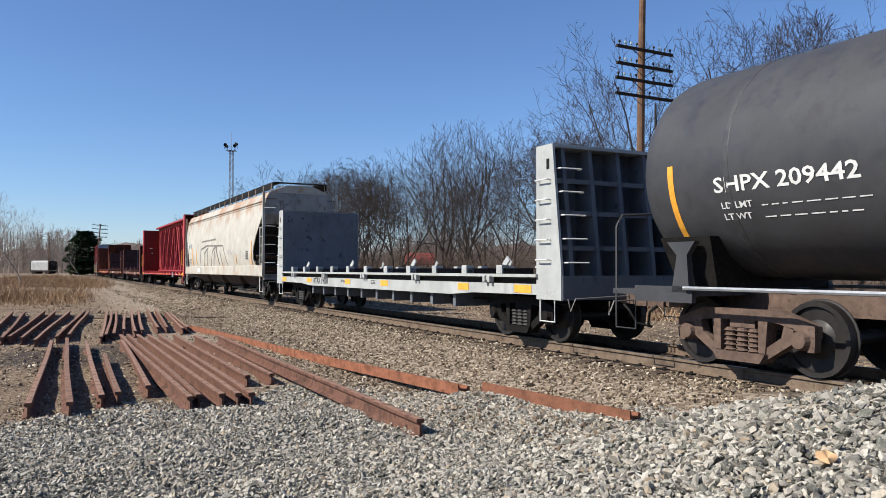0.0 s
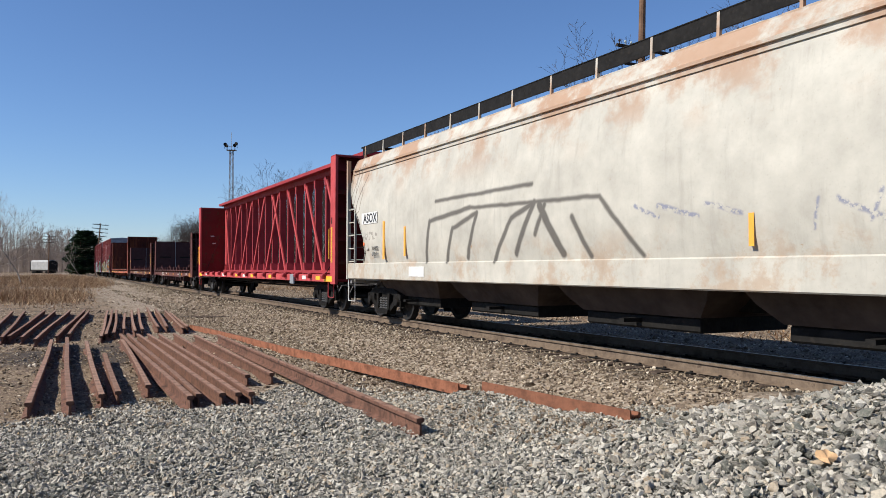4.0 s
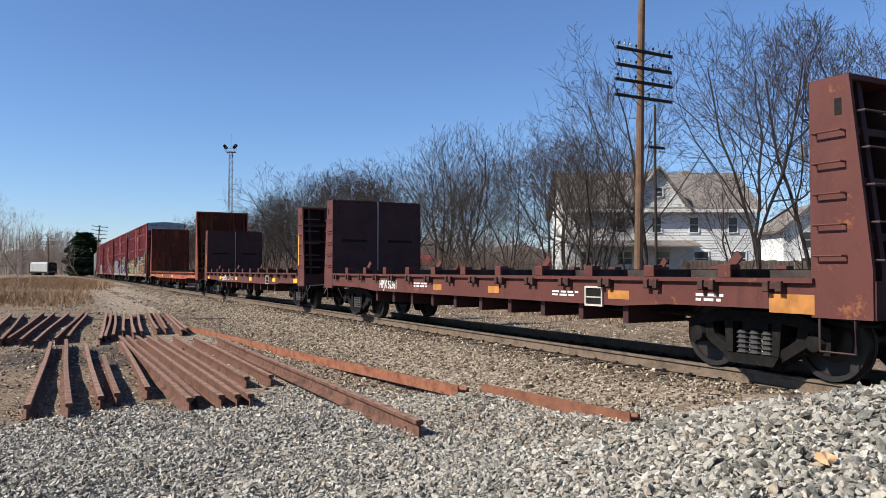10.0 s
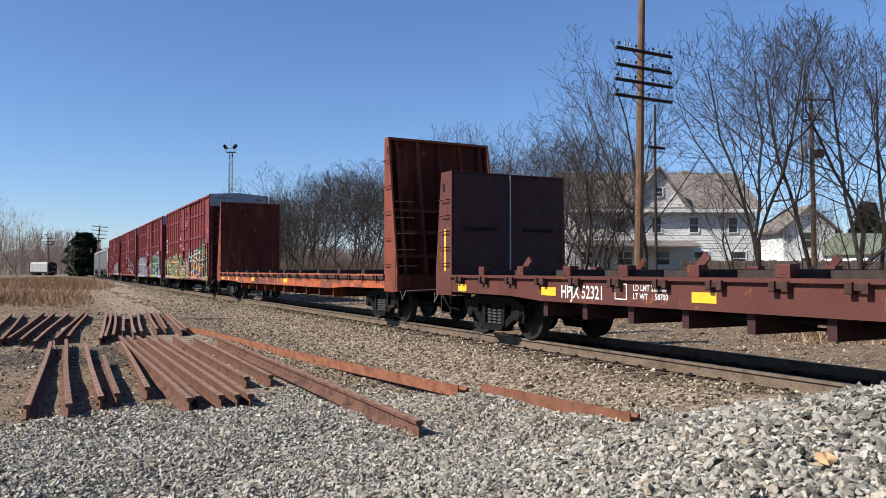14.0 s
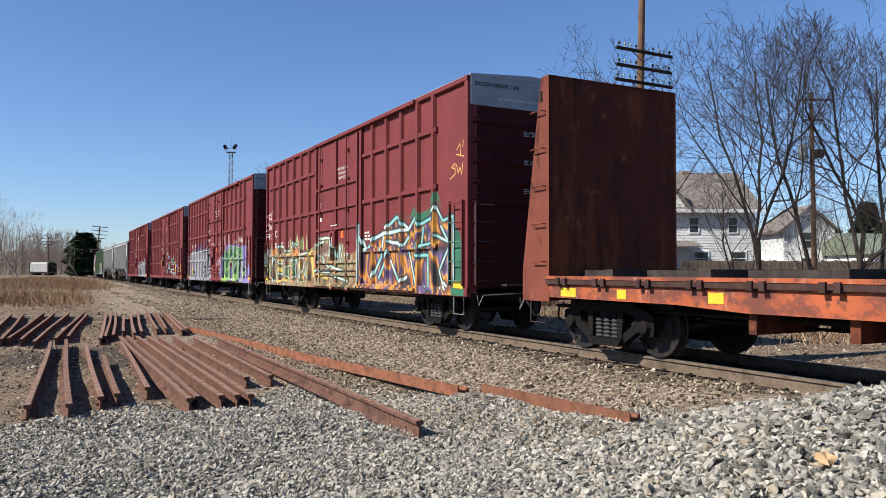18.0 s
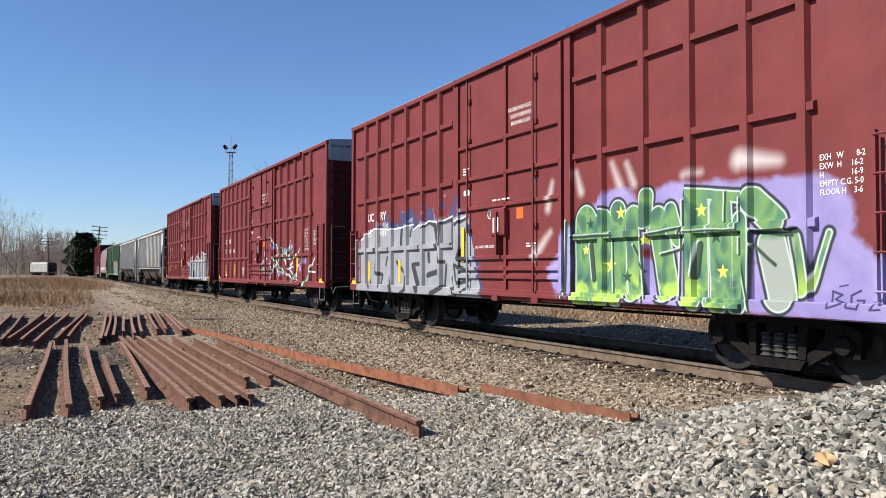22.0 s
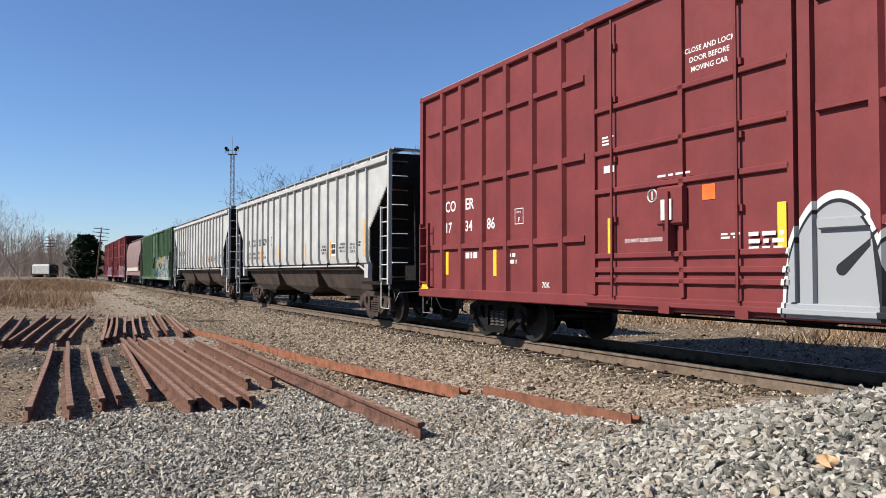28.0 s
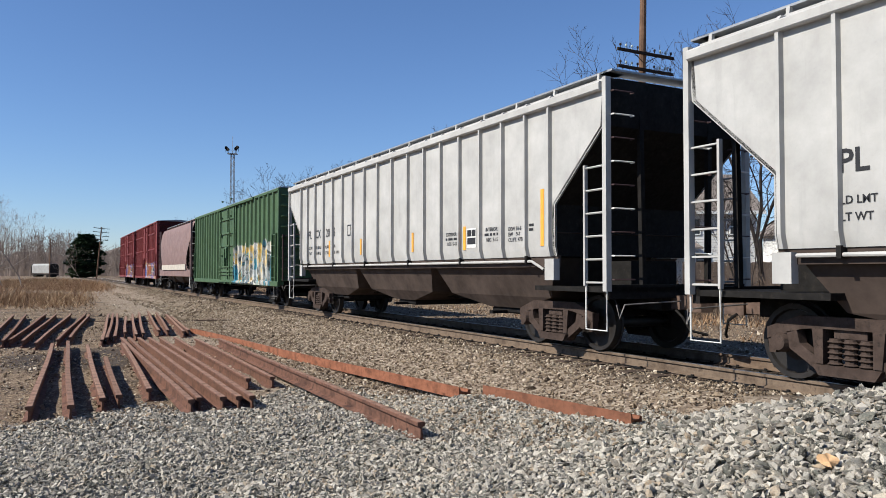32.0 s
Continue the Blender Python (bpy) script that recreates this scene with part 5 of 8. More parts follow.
GREEN_BODY = [(2.21, 2.08, 2.2, 0.93, 0.262), (2.63, 2.06, 2.63, 0.94, 0.203), (2.96, 2.19, 2.99, 0.95, 0.173), (3.3, 2.07, 3.37, 1.06, 0.193), (3.61, 2.38, 3.56, 2.01, 0.105), (3.8, 2.04, 4, 1.07, 0.184), (4.04, 2.14, 4.17, 1.75, 0.114), (4.52, 2.18, 4.51, 0.99, 0.198), (4.91, 2.11, 4.93, 0.96, 0.191), (4.4, 2.34, 5.22, 2.23, 0.073), (5.43, 2.17, 5.74, 1.89, 0.16), (5.68, 1.62, 5.82, 1.03, 0.197), (5.24, 1.92, 5.23, 0.91, 0.144), (6.02, 1.67, 6.11, 1.11, 0.103), (6.43, 1.73, 6.2, 1.11, 0.038)]
GREEN_LINES = [(1.9, 1.86, 2.88, 1.84, 0.023), (2.85, 1.87, 2.87, 1, 0.022), (3.52, 1.77, 3.62, 0.87, 0.022), (3.63, 1.82, 4.27, 1.88, 0.021), (3.3, 1.68, 3.59, 1.3, 0.026), (4.27, 2.24, 4.27, 1.84, 0.022), (4.24, 1.84, 4.2, 0.94, 0.02), (3.87, 1.53, 4.27, 1.61, 0.023), (2.34, 1.71, 2.4, 1.19, 0.057), (4.58, 1.65, 4.51, 1.25, 0.057), (5.21, 1.71, 5.21, 1.51, 0.018), (5.43, 1.79, 5.95, 1.72, 0.028), (5.26, 1.5, 5.42, 0.81, 0.019), (5.43, 1.62, 5.73, 1.38, 0.024), (5, 2.31, 4.99, 1.93, 0.017), (4.33, 1.83, 5.21, 1.82, 0.015), (1.8, 2.1, 1.75, 0.86, 0.037), (5.22, 2.21, 5.21, 1.79, 0.017), (5.93, 1.69, 6.04, 1.03, 0.017)]
CLOUD = [(2.07, 1.56, 2.92, 2.04, 0.513), (4.01, 1.99, 6.21, 1.87, 0.518), (6.43, 1.49, 7.03, 0.99, 0.357), (1.61, 1.24, 7.03, 1.06, 0.318)]
PUFFS = [(5.22, 2.69, 5.79, 2.6, 0.113), (1.25, 2.36, 1.38, 2.79, 0.056), (2.08, 2.57, 1.97, 2.9, 0.053), (3.01, 2.58, 2.84, 2.93, 0.05), (3.31, 2.58, 3.16, 2.89, 0.044), (4.28, 2.6, 4.59, 2.61, 0.026), (0.87, 1.58, 1.33, 1.96, 0.074)]
SCRAWL = [(6.46, 1.08, 6.44, 0.9, 0.012), (6.46, 1.1, 6.57, 1.06, 0.013), (6.57, 1.06, 6.49, 1.01, 0.012), (6.49, 1.01, 6.61, 0.96, 0.013), (6.61, 0.96, 6.44, 0.9, 0.013), (6.78, 1.1, 6.67, 1.05, 0.013), (6.67, 1.05, 6.67, 0.92, 0.013), (6.67, 0.92, 6.79, 0.91, 0.013), (6.79, 0.91, 6.82, 1, 0.013), (6.82, 1, 6.74, 1, 0.012), (6.93, 0.99, 7.01, 1.01, 0.01), (7.01, 1.01, 6.93, 0.91, 0.011), (6.93, 0.91, 7.04, 0.92, 0.011), (6.54, 1.15, 6.63, 1.16, 0.009)]
THORNS = [(1.59, 2.64, 1.34, 2.24, 0.055), (1.65, 2.47, 1.95, 2.24, 0.053), (2.01, 2.27, 2.28, 1.78, 0.051), (2.23, 1.7, 2.4, 2.28, 0.051), (2.86, 1.91, 2.71, 2.14, 0.049), (3.56, 1.87, 3.25, 2.36, 0.046), (3.52, 1.87, 3.78, 2.38, 0.045), (3.33, 1.31, 3.56, 2.08, 0.046), (3.01, 1.9, 3.82, 2.06, 0.047), (3.73, 1.72, 4.22, 2.13, 0.044), (3.65, 1.73, 4.06, 1.98, 0.044), (4.59, 1.82, 4.94, 2.1, 0.04), (3.81, 1.51, 4.59, 1.82, 0.043), (4.51, 1.12, 4.8, 1.99, 0.041), (4.58, 1.44, 5.19, 1.61, 0.04), (1.94, 1.55, 1.58, 1.06, 0.053), (1.71, 1.8, 2.9, 1.16, 0.05), (3, 1.24, 2.28, 1.62, 0.049), (2.06, 1.39, 2.38, 1, 0.051)] + [(3.47, 1.59, 2.76, 1.76, 0.047), (3.01, 1.83, 3.46, 1.17, 0.047), (3.47, 1.59, 3.28, 0.95, 0.046), (3.64, 1.38, 4.29, 1.51, 0.043), (3.46, 1.24, 4.21, 0.92, 0.045), (3.81, 1.31, 4.72, 0.94, 0.042), (4.37, 1.44, 4.05, 1.18, 0.043), (0.3, 1.4, 0.73, 1.22, 0.058), (1.33, 1.48, 1.82, 1.31, 0.054), (5.44, 0.82, 6.54, 1.76, 0.07), (5.96, 1.3, 6.65, 1.27, 0.04)]
DOTS = [(1.77, 2.17), (3.01, 2.01), (3.86, 2.14), (4.18, 2), (0.45, 1.96), (1.4, 1.6), (0.22, 1.63), (0.52, 1.31), (4.89, 1.37), (5.09, 1.42), (2.55, 1.19), (5.43, 1.63), (1.33, 1.1)]
ARCHES = [(-4.17, 1.48, -3.91, 2.35, 0.044), (-3.91, 2.35, -2.12, 2.52, 0.034), (-2.12, 2.52, 1.88, 2.42, 0.022), (1.88, 2.42, 2.78, 1.5, 0.026), (-3.2, 1.47, -2.85, 2.14, 0.042), (-2.85, 2.14, -1.84, 2.41, 0.033), (-1.84, 2.41, -2.3, 1.53, 0.04), (-1.28, 1.46, -0.6, 2.22, 0.038), (-0.6, 2.22, 0.13, 2.46, 0.038), (0.13, 2.46, -0.51, 1.58, 0.045), (0.44, 2.4, 0.14, 1.9, 0.037), (0.29, 2.4, 0.9, 1.56, 0.066), (1.19, 2.15, 1.61, 1.51, 0.035), (-3.65, 2.77, 0.05, 2.79, 0.024), (2.68, 2.2, 3.14, 2.02, 0.032), (3.14, 2.18, 3.85, 2, 0.037), (3.99, 2.14, 4.56, 1.99, 0.03), (5.59, 2.09, 5.53, 1.76, 0.017), (5.82, 2.06, 6.35, 1.82, 0.027)] + [(6.31, 2.12, 6.18, 1.82, 0.022)]


def shifted(strokes, dx, dz, grow=0.0):
    return [(a + dx, b + dz, e + dx, f + dz, w + grow) for a, b, e, f, w in strokes]


def spray_first(M, c):
    side = M.math("MULTIPLY", on_near_side(M), M.math("GREATER_THAN", M.xyz()[2], 0.80))
    x, y, z = M.xyz()
    p = wall_place(M)
    # spikes of sage green behind a warm wall of letters
    c = daub(M, c, ink(M, p, WARM_SPIKES, 0.97), (0.30, 0.33, 0.15, 1), side, 0.02)
    left = M.math("MULTIPLY", side, M.math("MULTIPLY", M.math("GREATER_THAN", x, -8.04), M.math("LESS_THAN", x, 1.72)))
    top = skyline(M, x, [(-8.1, 1.7), (-7.9, 1.9), (-7.5, 2.05), (-7.3, 1.85), (-6.85, 2.1), (-6.5, 2.24), (-5.82, 2.16), (-5.7, 2.02), (-5.0, 2.0), (-4.7, 2.28), (-4.14, 2.2), (-3.8, 2.22), (-3.6, 1.92), (-2.8, 1.98), (-2.0, 2.18), (-0.6, 2.32), (-0.4, 1.9), (0.4, 2.1), (1.0, 1.75), (1.72, 1.9)])
    warm = fades(M, [(0.06, 0.05, 0.04), (0.20, 0.11, 0.07), (0.36, 0.27, 0.15), (0.10, 0.13, 0.075), (0.40, 0.30, 0.14), (0.12, 0.075, 0.05), (0.30, 0.15, 0.06), (0.07, 0.08, 0.05)], 3.0, 0.85)
    c = daub(M, c, M.math("SUBTRACT", z, top), warm, left, 0.03, 0.92)
    for strokes, col in ((WARM_ORANGE, (0.47, 0.21, 0.07, 1)), (WARM_YELLOW, (0.62, 0.44, 0.10, 1)), (WARM_BROWN, (0.13, 0.07, 0.055, 1))):
        c = daub(M, c, ink(M, p, strokes), col, left, 0.04, 0.9)
    fill = ink(M, p, WARM_GREEN)
    c = daub(M, c, M.math("SUBTRACT", fill, 0.025), (0.03, 0.06, 0.045, 1), left, 0.012, 0.9)
    c = daub(M, c, fill, (0.24, 0.31, 0.14, 1), left, 0.012)
    lines = WARM_LINES + DOOR_LINES
    d = ink(M, p, shifted(lines, 0, 0, -0.012))
    c = daub(M, c, M.math("SUBTRACT", d, 0.05), (0.05, 0.07, 0.045, 1), left, 0.03, 0.8)
    c = daub(M, c, d, M.mix(M.step(M.noise(1.3, 3), 0.4, 0.6), (0.34, 0.52, 0.50, 1), (0.60, 0.60, 0.50, 1)), left, 0.02, 0.9)
    c = daub(M, c, ink(M, p, WHITE_TAG), (0.66, 0.56, 0.55, 1), side, 0.008)
    c = daub(M, c, ink(M, p, shifted(WHITE_TAG[3:15], 14.86, 0.44, -0.003)), (0.60, 0.34, 0.10, 1), side, 0.008)
    # the taller piece beyond the door
    right = M.math("MULTIPLY", side, M.math("MULTIPLY", M.math("GREATER_THAN", x, 1.66), M.math("LESS_THAN", x, 7.60)))
    top = skyline(M, x, [(1.6, 2.55), (1.9, 2.1), (2.14, 1.9), (2.7, 2.2), (3.3, 2.3), (3.6, 2.42), (4.09, 2.66), (4.75, 2.33), (5.12, 2.57), (5.4, 2.4), (5.9, 2.5), (6.21, 2.75), (6.5, 2.42), (7.0, 2.5), (7.1, 2.2), (7.66, 1.9)])
    rim = M.math("ADD", top, M.math("MULTIPLY", M.noise(1.6, 3), 0.42))
    teal = M.math("MULTIPLY", right, M.math("MULTIPLY", M.step(x, 4.2, 5.0), M.step(M.noise(1.1, 3), 0.40, 0.55)))
    c = daub(M, c, M.math("SUBTRACT", z, rim), (0.025, 0.13, 0.075, 1), teal, 0.04)
    fill = fades(M, [(0.03, 0.022, 0.026), (0.10, 0.05, 0.05), (0.36, 0.13, 0.04), (0.54, 0.28, 0.03), (0.12, 0.085, 0.20), (0.035, 0.025, 0.035), (0.20, 0.07, 0.04), (0.50, 0.25, 0.03), (0.05, 0.03, 0.05)], 8.0, 0.6)
    fill = M.mix(M.step(x, 7.02, 7.08), fill, M.ramp(M.noise(2.4, 4), [(0.35, (0.02, 0.09, 0.055)), (0.65, (0.045, 0.17, 0.10))]))
    c = daub(M, c, M.math("SUBTRACT", z, top), fill, right, 0.03)
    d = ink(M, p, shifted(TEAL_LINES, 0, 0, -0.014))
    c = daub(M, c, M.math("SUBTRACT", d, 0.05), (0.02, 0.028, 0.03, 1), right, 0.03, 0.85)
    return daub(M, c, d, M.mix(M.step(M.noise(1.0, 3), 0.45, 0.6), (0.20, 0.46, 0.44, 1), (0.52, 0.60, 0.56, 1)), right, 0.02, 0.92)


def spray_second(M, c):
    side = M.math("MULTIPLY", on_near_side(M), M.math("GREATER_THAN", M.xyz()[2], 0.76))
    x, y, z = M.xyz()
    p = wall_place(M, 0.04)
    # blue mist, then silver letters with dark sides and a pale upper edge
    top = skyline(M, x, [(-7.56, 2.1), (-6.6, 2.38), (-5.6, 2.33), (-4.3, 2.4), (-4.16, 2.24), (-3.83, 2.38), (-3.36, 2.42), (-2.98, 2.38), (-2.85, 2.0), (-2.74, 2.38), (-1.5, 2.45), (-1.38, 2.05), (-1.2, 1.5), (-0.9, 0.7)])
    left = M.math("MULTIPLY", side, M.math("MULTIPLY", M.math("GREATER_THAN", x, -7.60), M.math("LESS_THAN", x, -0.9)))
    mist = M.math("SUBTRACT", M.math("SUBTRACT", z, top), M.math("MULTIPLY", M.step(M.noise(2.2, 4), 0.40, 0.72), 0.62))
    c = daub(M, c, mist, M.mix(M.step(M.noise(3.0, 4), 0.5, 0.64), (0.028, 0.055, 0.15, 1), (0.34, 0.37, 0.41, 1)), M.math("MULTIPLY", left, M.step(x, -6.8, -5.6)), 0.12, 0.85)
    c = daub(M, c, M.math("SUBTRACT", z, top), M.ramp(M.noise(1.4, 5), [(0.3, (0.21, 0.21, 0.225)), (0.7, (0.31, 0.31, 0.32))]), left, 0.02)
    c = daub(M, c, ink(M, p, shifted(SILVER_SHADE, 0, 0, 0.022)), (0.022, 0.025, 0.026, 1), left)
    c = daub(M, c, ink(M, p, SILVER_EDGE), (0.62, 0.64, 0.66, 1), side, 0.01)
    # lilac cloud and green letters
    cloud = M.math("ADD", ink(M, p, CLOUD), M.math("MULTIPLY", M.math("SUBTRACT", M.noise(2.4, 3), 0.5), 0.28))
    c = daub(M, c, ink(M, p, PUFFS, 0.6), (0.56, 0.50, 0.48, 1), side, 0.10, 0.8)
    c = daub(M, c, cloud, M.ramp(M.noise(1.6, 4), [(0.3, (0.21, 0.175, 0.38)), (0.7, (0.32, 0.28, 0.50))]), side, 0.06)
    body = ink(M, p, GREEN_BODY)
    c = daub(M, c, M.math("SUBTRACT", body, 0.05), (0.015, 0.02, 0.02, 1), side)
    c = daub(M, c, M.math("SUBTRACT", body, 0.008), (0.50, 0.56, 0.50, 1), side)
    fill = fades(M, [(0.02, 0.07, 0.045), (0.05, 0.15, 0.085), (0.09, 0.19, 0.07), (0.13, 0.25, 0.06), (0.05, 0.14, 0.06), (0.03, 0.09, 0.05)], 4.0)
    fill = M.mix(M.math("MULTIPLY", M.step(z, 1.6, 0.9), M.step(M.noise(2.2, 3), 0.45, 0.6)), fill, (0.36, 0.50, 0.05, 1))
    fill = M.mix(M.math("MULTIPLY", M.step(M.math("ABSOLUTE", M.math("SUBTRACT", x, 5.72)), 0.32, 0.22), M.step(z, 1.75, 1.65)), fill, (0.26, 0.28, 0.24, 1))
    c = daub(M, c, M.math("ADD", body, 0.012), fill, side)
    for stars, col in ((((3.03, 2.17, 0.10), (2.81, 1.39, 0.12), (2.21, 1.64, 0.08), (3.60, 1.74, 0.07), (4.6, 2.1, 0.09), (4.95, 1.3, 0.09)), (0.62, 0.66, 0.08, 1)), (((2.32, 2.04, 0.10), (3.17, 1.22, 0.11), (4.85, 1.75, 0.10)), (0.015, 0.05, 0.03, 1))):
        rays = [(a, b, a + r * math.sin(k * 1.2566), b + r * math.cos(k * 1.2566), 0.038) for a, b, r in stars for k in range(5)]
        c = daub(M, c, ink(M, p, rays, 0.9), col, side, 0.008)
    c = daub(M, c, ink(M, p, shifted(GREEN_LINES, -0.03, 0.02, -0.008)), (0.50, 0.58, 0.48, 1), side)
    c = daub(M, c, ink(M, p, GREEN_LINES), (0.012, 0.03, 0.018, 1), side)
    return daub(M, c, ink(M, p, SCRAWL), (0.03, 0.03, 0.08, 1), side, 0.006)


def spray_third(M, c):
    side = on_near_side(M)
    p = wall_place(M, 0.03)
    d = ink(M, p, [(a, b, a + 0.1, b + 0.02, 0.085) for a, b in DOTS])
    c = daub(M, c, M.math("ADD", d, M.math("MULTIPLY", M.math("SUBTRACT", M.noise(9, 3), 0.5), 0.1)), (0.27, 0.20, 0.46, 1), side, 0.03)
    d = ink(M, p, THORNS, 0.75)
    c = daub(M, c, M.math("SUBTRACT", d, 0.022), (0.02, 0.03, 0.03, 1), side, 0.012, 0.8)
    return daub(M, c, d, M.mix(M.step(M.noise(2.4, 3), 0.42, 0.58), (0.62, 0.66, 0.62, 1), (0.14, 0.38, 0.26, 1)), side, 0.012)


def spray_fourth(M, c):
    x, y, z = M.xyz()
    d = None
    for cx, r, h in ((2.15, 0.62, 1.28), (3.0, 0.5, 1.05), (4.0, 0.75, 1.40), (5.2, 0.7, 1.45), (6.2, 0.7, 1.30)):
        e = near(M, x, z, cx, 0.85, r, h)
        d = e if d is None else M.math("MINIMUM", d, e)
    low = M.math("MULTIPLY", M.math("GREATER_THAN", z, 0.8), on_near_side(M))
    c = M.mix(M.math("MULTIPLY", low, M.math("LESS_THAN", d, 1.06)), c, WHITEP)
    c = M.mix(M.math("MULTIPLY", low, M.math("LESS_THAN", d, 0.99)), c, BLACKP)
    c = M.mix(M.math("MULTIPLY", low, M.math("LESS_THAN", d, 0.955)), c, SILVER)
    for a, b in (((2.75, 0.8), (2.6, 1.7)), ((3.45, 0.8), (3.3, 1.9)), ((2.2, 1.35), (2.65, 1.75)), ((4.7, 0.8), (4.55, 1.8)), ((4.0, 1.0), (4.05, 1.7)), ((5.75, 0.8), (5.65, 1.9)), ((5.1, 1.3), (5.4, 1.5)), ((3.0, 1.0), (3.1, 1.5))):
        c = M.mix(M.math("MULTIPLY", low, stroke(M, x, z, a, b, 0.07)), c, BLACKP)
    return c


def spray_green(M, c):
    c = wildstyle(M, c, 1.2, 7.7, 0.8, 2.5, [(0.03, 0.05, 0.05, 1), (0.06, 0.26, 0.36, 1), BLACKP, WHITEP, YELL, (0.1, 0.36, 0.46, 1)], (WHITEP, BLACKP), (1.0, 0.7), None, 1.0, 2.2, 0.14)
    return c


def spray_tail(M, c):
    return wildstyle(M, c, 0.5, 7.2, 0.8, 2.1, [(0.05, 0.28, 0.45, 1), (0.35, 0.2, 0.08, 1), ORANGE, BLUE], (WHITEP, BLACKP), (1.2, 0.8), None, 1.0, 5.0)


def rust_stains(M, c):
    """Old cream hopper paint: rust blooms along the top and over the sill, dark brush lines of a tag."""
    x, y, z = M.xyz()
    band = M.math("ADD", M.math("MULTIPLY", M.noise(0.8, 6, 0.7), 1.5), 0.0)
    up = M.math("MULTIPLY", M.step(z, 2.9, 4.1), M.step(band, 0.66, 0.90))
    c = M.mix(M.math("MULTIPLY", up, 0.75), c, (0.30, 0.16, 0.08, 1))
    dn = M.math("MULTIPLY", M.step(z, 2.1, 1.35), M.step(M.noise(1.6, 6, 0.7), 0.47, 0.64))
    c = M.mix(M.math("MULTIPLY", dn, 0.5), c, (0.31, 0.19, 0.10, 1))
    sd = on_near_side(M)
    p = wall_place(M, 0.05)
    c = daub(M, c, ink(M, p, shifted(ARCHES[:14], 0, 0, 0.016)), (0.06, 0.052, 0.045, 1), sd, 0.03, 0.85)
    c = daub(M, c, ink(M, p, ARCHES[14:]), (0.16, 0.17, 0.24, 1), M.math("MULTIPLY", sd, M.step(M.noise(14, 3), 0.42, 0.55)), 0.02, 0.8)
    scrawl = [(-8.36, 4.19, -8.89, 3.25, 0.018), (-8.89, 3.25, -8.74, 2.94, 0.016), (-8.22, 4.09, -8.58, 3.37, 0.018), (-8.58, 3.37, -8.66, 2.92, 0.016), (-7.85, 3.81, -8.37, 3.16, 0.018), (-8.37, 3.16, -8.44, 2.89, 0.015), (-8.15, 3.5, -8.05, 3.32, 0.015),
              (-8.05, 3.32, -8.23, 2.86, 0.015), (-8.23, 2.86, -8.59, 2.71, 0.015), (-8.15, 3.48, -8.51, 2.9, 0.015), (-8.65, 3.84, -8.58, 3.37, 0.012), (-8.96, 3.85, -8.89, 3.25, 0.015), (-8.36, 4.19, -8.22, 4.09, 0.015)]
    c = daub(M, c, ink(M, p, scrawl), (0.12, 0.09, 0.07, 1), sd, 0.012, 0.85)
    ghost = M.math("MULTIPLY", sd, M.math("MULTIPLY", M.step(M.noise(9, 3), 0.50, 0.58), M.math("LESS_THAN", near(M, x, z, -7.38, 2.16, 0.5, 0.11), 1.0)))
    c = M.mix(M.math("MULTIPLY", ghost, 0.7), c, (0.17, 0.15, 0.13, 1))
    return c


def flame_wear(M, c):
    c = M.mix(M.math("MULTIPLY", M.step(M.noise(1.6, 7, 0.7, stretch=(0.7, 1, 1)), 0.46, 0.56), 0.85), c, (0.115, 0.042, 0.032, 1))
    return M.mix(M.math("MULTIPLY", M.step(M.noise(2.6, 6, 0.7, stretch=(1.2, 1, 0.4)), 0.56, 0.66), 0.7), c, (0.42, 0.17, 0.09, 1))


def rust_runs(M, c):
    """Orange and dark rust that has run down a bare steel sheet."""
    a = M.noise(1.3, 6, 0.65, stretch=(1.0, 1.6, 0.30))
    c = M.mix(M.math("MULTIPLY", M.step(a, 0.50, 0.66), 0.8), c, (0.17, 0.052, 0.020, 1))
    b = M.noise(3.2, 6, 0.7, stretch=(1.0, 1.0, 0.22))
    c = M.mix(M.math("MULTIPLY", M.step(b, 0.54, 0.70), 0.75), c, (0.020, 0.011, 0.010, 1))
    return M.mix(M.math("MULTIPLY", M.step(M.noise(2.0, 8, 0.75), 0.58, 0.68), 0.6), c, (0.23, 0.085, 0.035, 1))


BOX_PAINT = [car_paint("maroon_boxcar_paint" + k, MAROON, wear=0.70, extra=e, dirt=0.25, streak=0.4) for k, e in
             (("_first", spray_first), ("_second", spray_second), ("_third", spray_third), ("_fourth", spray_fourth), ("_tail", spray_tail))]
# Maroon darkened to hold the shade on the boxcar ends.
SHADED_END = car_paint("shade_darkened_maroon_end_paint", (0.052, 0.011, 0.012), (0.012, 0.009, 0.009, 1), 0.56, 0.4, 0.8)
MAROON_PLAIN = car_paint("maroon_paint", MAROON, wear=0.70, dirt=0.3)
GREEN_PAINT = car_paint("green_boxcar_paint", (0.055, 0.098, 0.045), wear=0.68, extra=spray_green)
RED_PAINT = car_paint("red_centerbeam_paint", (0.26, 0.024, 0.028), (0.16, 0.07, 0.04, 1), 0.66, 0.2)
# Rusty red with the bulkhead's shade mixed into the colour.
RED_SHADED = car_paint("shade_darkened_red_paint", (0.13, 0.018, 0.017), (0.09, 0.032, 0.02, 1), 0.52, 0.4, 0.75)
# Lighter copy of the red; sunlight is put into this colour.
PINK_SUNLIT = car_paint("sunlit_red_paint", (0.40, 0.055, 0.055), (0.24, 0.09, 0.05, 1), 0.70, 0.15)
OXIDE_PAINT = car_paint("oxide_brown_paint", (0.090, 0.028, 0.021), (0.20, 0.075, 0.028, 1), 0.585, 0.45, streak=1.2)
